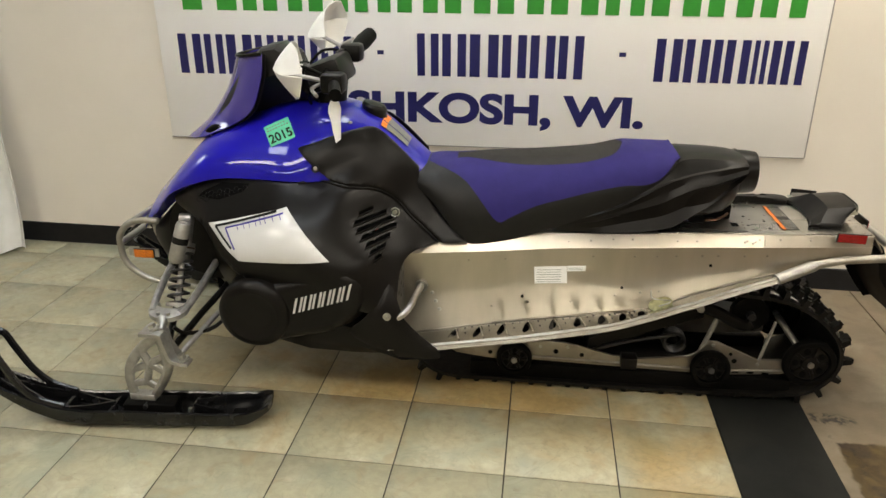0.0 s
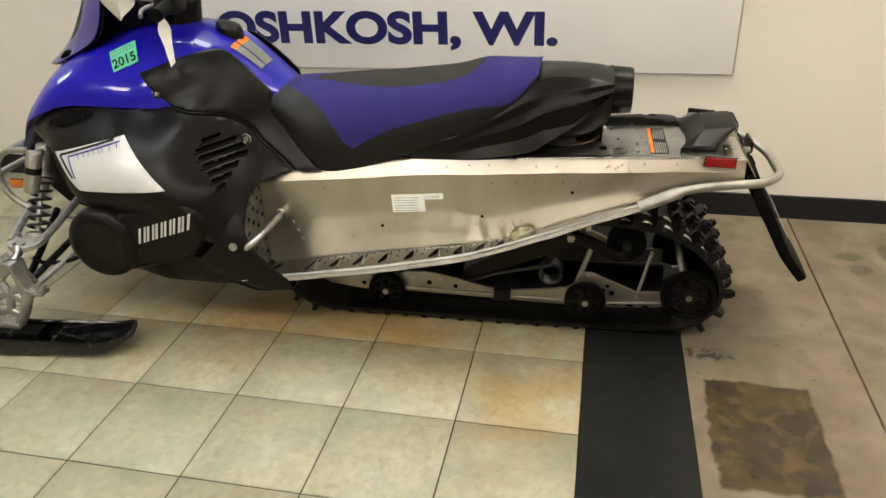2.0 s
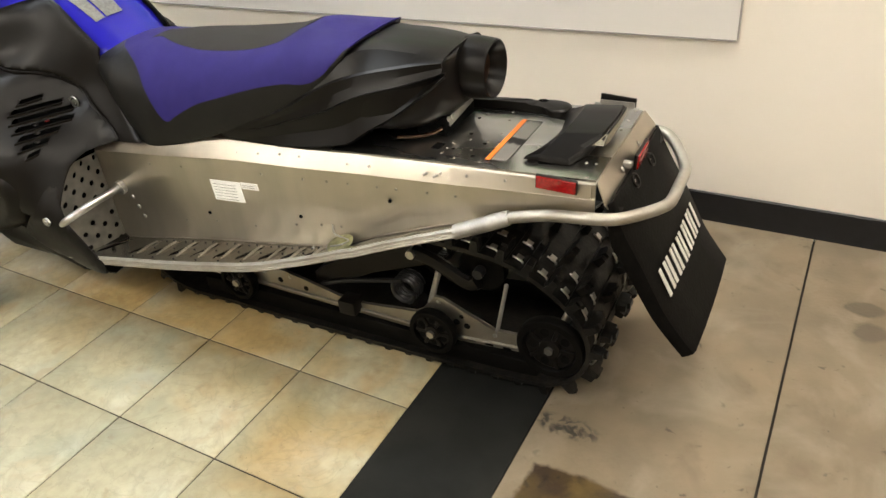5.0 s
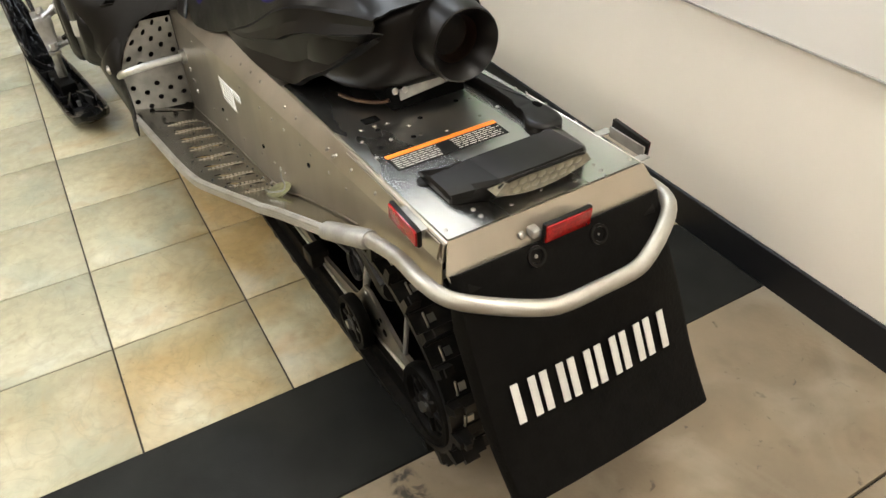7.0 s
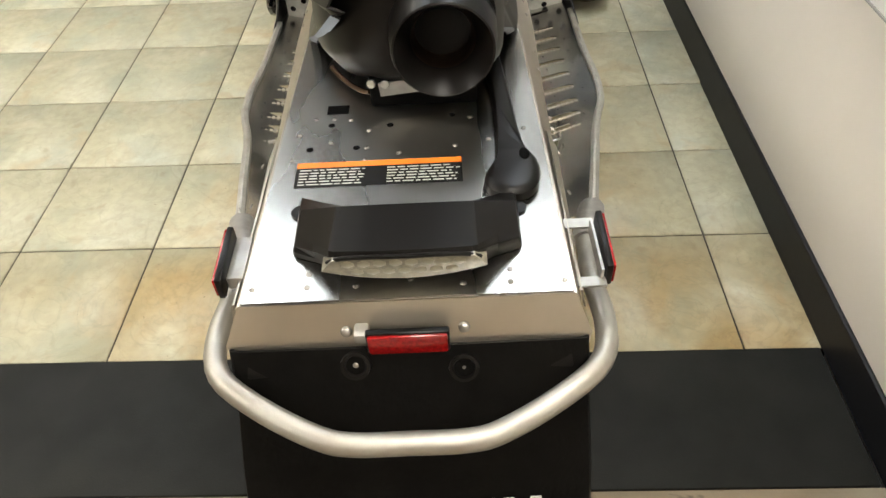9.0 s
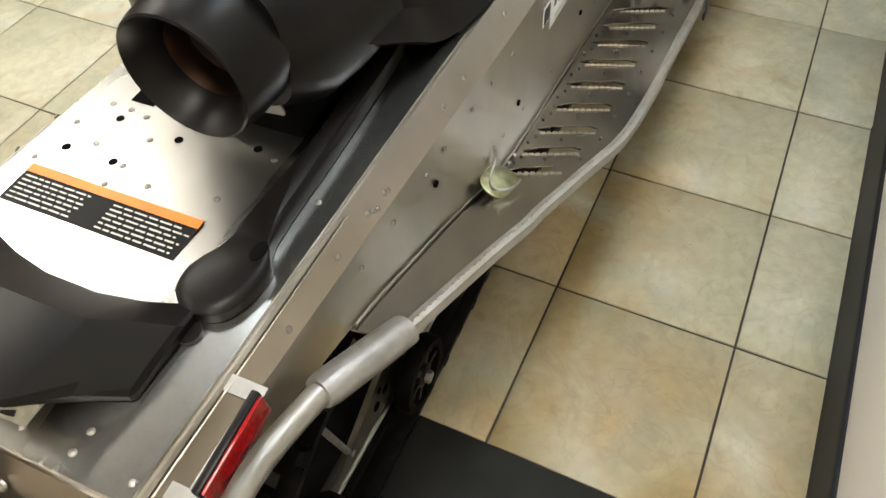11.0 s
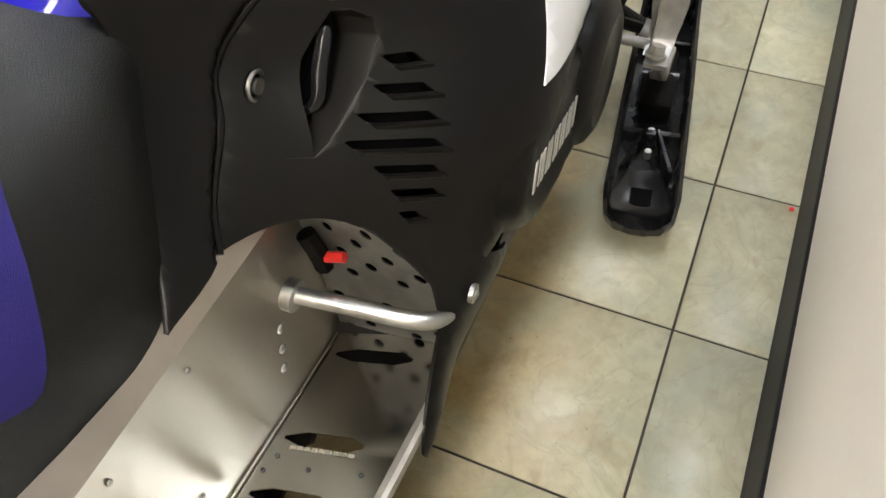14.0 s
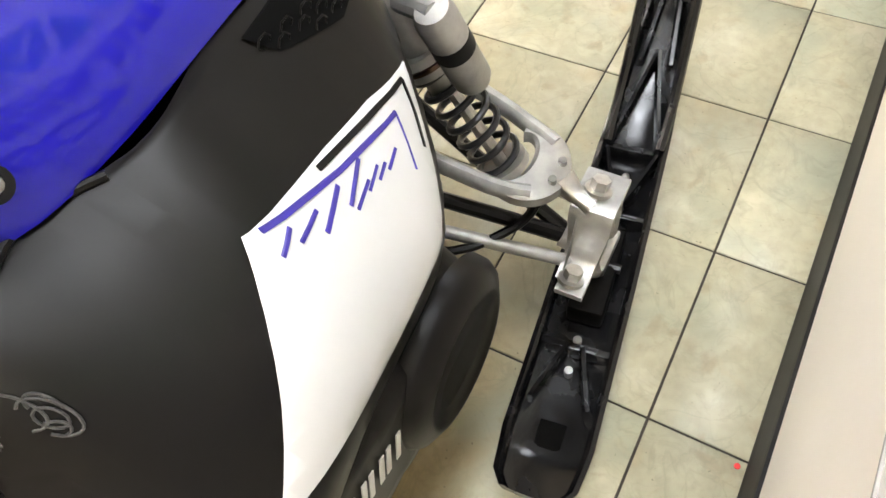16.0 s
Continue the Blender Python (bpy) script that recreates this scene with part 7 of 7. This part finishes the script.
def front_arm(side):
    s = side
    # horseshoe casting that carries the shock
    c = Vector((-1.449, s * 0.426, 0.352))
    path = [[Vector((c.x + q * 0.075, s * 0.20, 0.425)), Vector((c.x + q * 0.066, s * 0.34, 0.382)), Vector((c.x + q * 0.056, s * 0.41, 0.358)), Vector((c.x + q * 0.044, s * 0.448, 0.350))] for q in (-1, 1)]
    bm = tube(smooth_path(path[0], 4), 0.0115, 10, flat=1.2)
    tube(smooth_path(path[1], 4), 0.0115, 10, flat=1.2, bm=bm)
    arm = spart("upper_arm", bm, M_ARM, label="cast aluminium upper suspension arm")
    rows = []
    for k in range(21):
        a = math.pi * (-0.62 + 1.24 * k / 20)
        out = c + Vector((0.064 * math.sin(a), s * 0.058 * math.cos(a), -0.010 * math.cos(a)))
        inn = c + Vector((0.040 * math.sin(a), s * (0.020 * math.cos(a) - 0.014), 0.002))
        rows.append([out + Vector((0, 0, -0.009)), out + Vector((0, 0, 0.006)), out.lerp(inn, 0.12) + Vector((0, 0, 0.009)), inn.lerp(out, 0.12) + Vector((0, 0, 0.009)), inn + Vector((0, 0, 0.004)), inn + Vector((0, 0, -0.010))])
    spart("crescent_plate", loft(rows), M_CAST, arm, "grey cast crescent plate")
    for q in (-0.3, 0.35):
        b = c + Vector((0.052 * math.sin(q), s * 0.046 * math.cos(q), 0.0))
        spart("plate_bolt", rod(b, b + Vector((0, 0, 0.010)), 0.006, 8), M_CHROME, arm)
    spart("ball_joint", tube([c + Vector((0.0, s * 0.050, -0.010)), c + Vector((0.008, s * 0.072, -0.022)), c + Vector((0.012, s * 0.098, -0.030))], [0.019, 0.013, 0.017], 14), M_CHROME, arm)
    low = spart("lower_arm", tube([(-1.34, s * 0.20, 0.345), (-1.39, s * 0.33, 0.290), (-1.440, s * 0.495, 0.225)], 0.0115, 10), M_PLASTIC, label="black tubular lower suspension arm")
    spart("arm_tube", tube([(-1.52, s * 0.18, 0.34), (-1.48, s * 0.34, 0.28), (-1.445, s * 0.495, 0.225)], 0.0115, 10), M_PLASTIC, low)
    spart("ball_joint", rod((-1.440, s * 0.485, 0.228), (-1.440, s * 0.525, 0.215), 0.019, 14), M_CAST, low)
    spart("tie_rod", rod((-1.312, s * 0.22, 0.312), (-1.403, s * 0.515, 0.225), 0.0095, 12), M_CAST, label="silver tie rod")
    spart("sway_link", tube(smooth_path([(-1.26, s * 0.25, 0.33), (-1.33, s * 0.36, 0.262), (-1.40, s * 0.43, 0.270), (-1.43, s * 0.45, 0.30)], 4), 0.007, 8), M_PLASTIC)
    # shock absorber
    top, bot = Vector((-1.433, s * 0.258, 0.602)), Vector((-1.434, s * 0.402, 0.346))
    ax = (bot - top).normalized()
    shock = spart("shock_absorber", tube([top, top.lerp(bot, 0.5)], 0.024, 16), M_CAST, label="silver shock absorber with black coil spring")
    spart("shock_rod", tube([top.lerp(bot, 0.5), bot], 0.009, 10), M_CHROME, shock)
    e1 = ax.orthogonal().normalized()
    e2 = ax.cross(e1)
    coil = []
    turns, n = 7.0, 120
    for k in range(n + 1):
        t = k / n
        a = 2 * math.pi * turns * t
        coil.append(top.lerp(bot, 0.33 + 0.63 * t) + 0.031 * (math.cos(a) * e1 + math.sin(a) * e2))
    spart("spring", tube(coil, 0.0048, 8), M_SPRING, shock, "black coil spring")
    for t, mat in ((0.30, M_CAST), (0.36, M_CAST), (0.97, M_CAST)):
        q = top.lerp(bot, t)
        spart("spring_seat", rod(q - ax * 0.006, q + ax * 0.006, 0.036, 20), mat, shock)
    spart("preload_ring", rod(top.lerp(bot, 0.325), top.lerp(bot, 0.345), 0.0375, 20), M_COPPER, shock)
    r0, r1 = Vector((-1.404, s * 0.337, 0.618)), Vector((-1.439, s * 0.362, 0.490))
    along = lambda q: r0.lerp(r1, q)
    can = spart("reservoir", tube([along(0), along(0.08), along(0.92), along(1)], [0.020, 0.0245, 0.0245, 0.020], 20), M_CAST, shock, "silver gas reservoir")
    spart("reservoir_band", tube([along(0.36), along(0.52)], 0.0250, 20), M_BLACKPRINT, can)
    spart("reservoir_neck", tube([along(0.06), top + ax * 0.012], 0.013, 10), M_CAST, can)
    spart("shock_eye", rod(top + Vector((-0.02, 0, 0)), top + Vector((0.02, 0, 0)), 0.017, 14), M_CHROME, shock)
    spart("wheel_arch", sheet([(-1.52, 0.60), (-1.46, 0.66), (-1.36, 0.63), (-1.28, 0.57), (-1.22, 0.50), (-1.24, 0.40), (-1.34, 0.36), (-1.46, 0.38), (-1.53, 0.48)], s, width=lambda x, z: 0.185 + 0.3 * max(0.0, x + 1.40), thick=0.004), M_PLASTIC, label="black inner arch panel")


for side in SIDES:
    ski(side)
    spindle(side)
    front_arm(side)

# front bumper: a tube loop on each side and cross tubes
loops = []
for side in SIDES:
    pts = [(-1.60, side * 0.135, 0.540), (-1.655, side * 0.136, 0.540), (-1.705, side * 0.135, 0.528), (-1.745, side * 0.132, 0.490), (-1.757, side * 0.130, 0.445), (-1.744, side * 0.130, 0.372), (-1.680, side * 0.13, 0.318), (-1.594, side * 0.13, 0.298), (-1.48, side * 0.13, 0.288)]
    loops.append(spart("front_bumper", tube(smooth_path(pts, 5), 0.0115, 12), M_STEEL, label="silver tube front bumper loop"))
    amber = reflector((-1.660, side * 0.150, 0.420), Matrix.Rotation(radians(0 if side < 0 else 180), 4, "Z"), (0.075, 0.034), "amber_reflector", M_AMBER, "amber reflector on the bumper")
    spart("bracket", box((0.11, 0.012, 0.03), (-1.665, side * 0.142, 0.420), 0.003), M_CAST, amber)
spart("cross_tube", rod((-1.756, -0.131, 0.445), (-1.756, 0.131, 0.445), 0.0115, 12), M_STEEL, loops[0])
spart("cross_tube", rod((-1.700, -0.135, 0.529), (-1.700, 0.135, 0.529), 0.0115, 12), M_STEEL, loops[0])
# red clip by the right foot well
spart("red_clip", tube(smooth_path([(-0.700, 0.245, 0.415), (-0.700, 0.262, 0.425), (-0.702, 0.285, 0.432)], 4), 0.007, 8), M_REDTAG)
spart("wire", tube(smooth_path([(-0.702, 0.24, 0.46), (-0.70, 0.25, 0.43), (-0.70, 0.252, 0.40)], 4), 0.012, 8), M_RUBBER)

# hexagonal mesh of the air intakes between hood and side panels
for side in SIDES:
    mesh_back = spart("intake_screen", sheet([(-1.195, 0.742), (-1.21, 0.722), (-1.29, 0.694), (-1.37, 0.690), (-1.36, 0.705), (-1.29, 0.738)], side, lift=0.003, thick=0.002, curve=1), M_DARK, label="black honeycomb intake screen")
    for i in range(12):
        for j in range(4):
            cx, cz = -1.205 - 0.0145 * i, 0.733 - 0.0125 * j - 0.003 * i - (0.006 if i % 2 else 0)
            if not (0.694 + 0.30 * (cx + 1.29) + 0.006 < cz < 0.735 + 0.45 * min(0.0, cx + 1.28)):
                continue
            ring = [(cx + 0.0083 * math.cos(a), side * (half_width(cx, cz) + 0.0052), cz + 0.0070 * math.sin(a)) for a in (math.pi / 3 * k for k in range(6))]
            spart("hex_cell", tube(ring, 0.0011, 5, closed=True), M_PLASTIC, mesh_back)
# ---- floor tiles ----
def tile_mesh(w, d):
    bm = box((w - 0.0045, d - 0.0045, 0.008), (0, 0, -0.004))
    top = [e for e in bm.edges if all(v.co.z > -0.001 for v in e.verts)]
    bmesh.ops.bevel(bm, geom=top, offset=0.0012, segments=1, affect="EDGES")
    return finish("tile", bm, M_TILE, 60)


tile_full, tile_cut, tile_end, tile_corner = tile_mesh(T, T), tile_mesh(T, 1.19 - 3 * T), tile_mesh(MAT_X0, T), tile_mesh(MAT_X0, 1.19 - 3 * T)
rng = random.Random(4)
for i in range(TILE_X0, 1):
    for j in TILE_ROWS:
        last, cut = i == 0, j == 3
        w, d = (MAT_X0 if last else T), (1.19 - 3 * T if cut else T)
        ob = part("tile", (tile_corner if last and cut else tile_end if last else tile_cut if cut else tile_full), None, floor)
        ob.location = (i * T + w / 2, j * T + d / 2, rng.uniform(-0.0004, 0.0004))
        if not (last or cut):
            ob.rotation_euler = (0, 0, rng.randrange(4) * math.pi / 2)

# the rest of the tiled floor, out of the camera's way, as one mesh
bm = bmesh.new()
for i in range(-18, 1):
    for j in range(-24, 4):
        if i >= TILE_X0 and j in TILE_ROWS:
            continue
        w, d = (MAT_X0 if i == 0 else T), (1.19 - 3 * T if j == 3 else T)
        v = [bm.verts.new((i * T + w / 2 + sx * (w / 2 - 0.0025 - 0.001 * up), j * T + d / 2 + sy * (d / 2 - 0.0025 - 0.001 * up), -0.004 + 0.004 * up)) for up in (0, 1) for sx, sy in ((-1, -1), (1, -1), (1, 1), (-1, 1))]
        for f in ((4, 5, 6, 7), (0, 1, 5, 4), (1, 2, 6, 5), (2, 3, 7, 6), (3, 0, 4, 7)):
            bm.faces.new([v[k] for k in f])
tagged(part("far_tiles", bm, M_TILE, floor), "cream glazed floor tiles further off", kind="stuff")
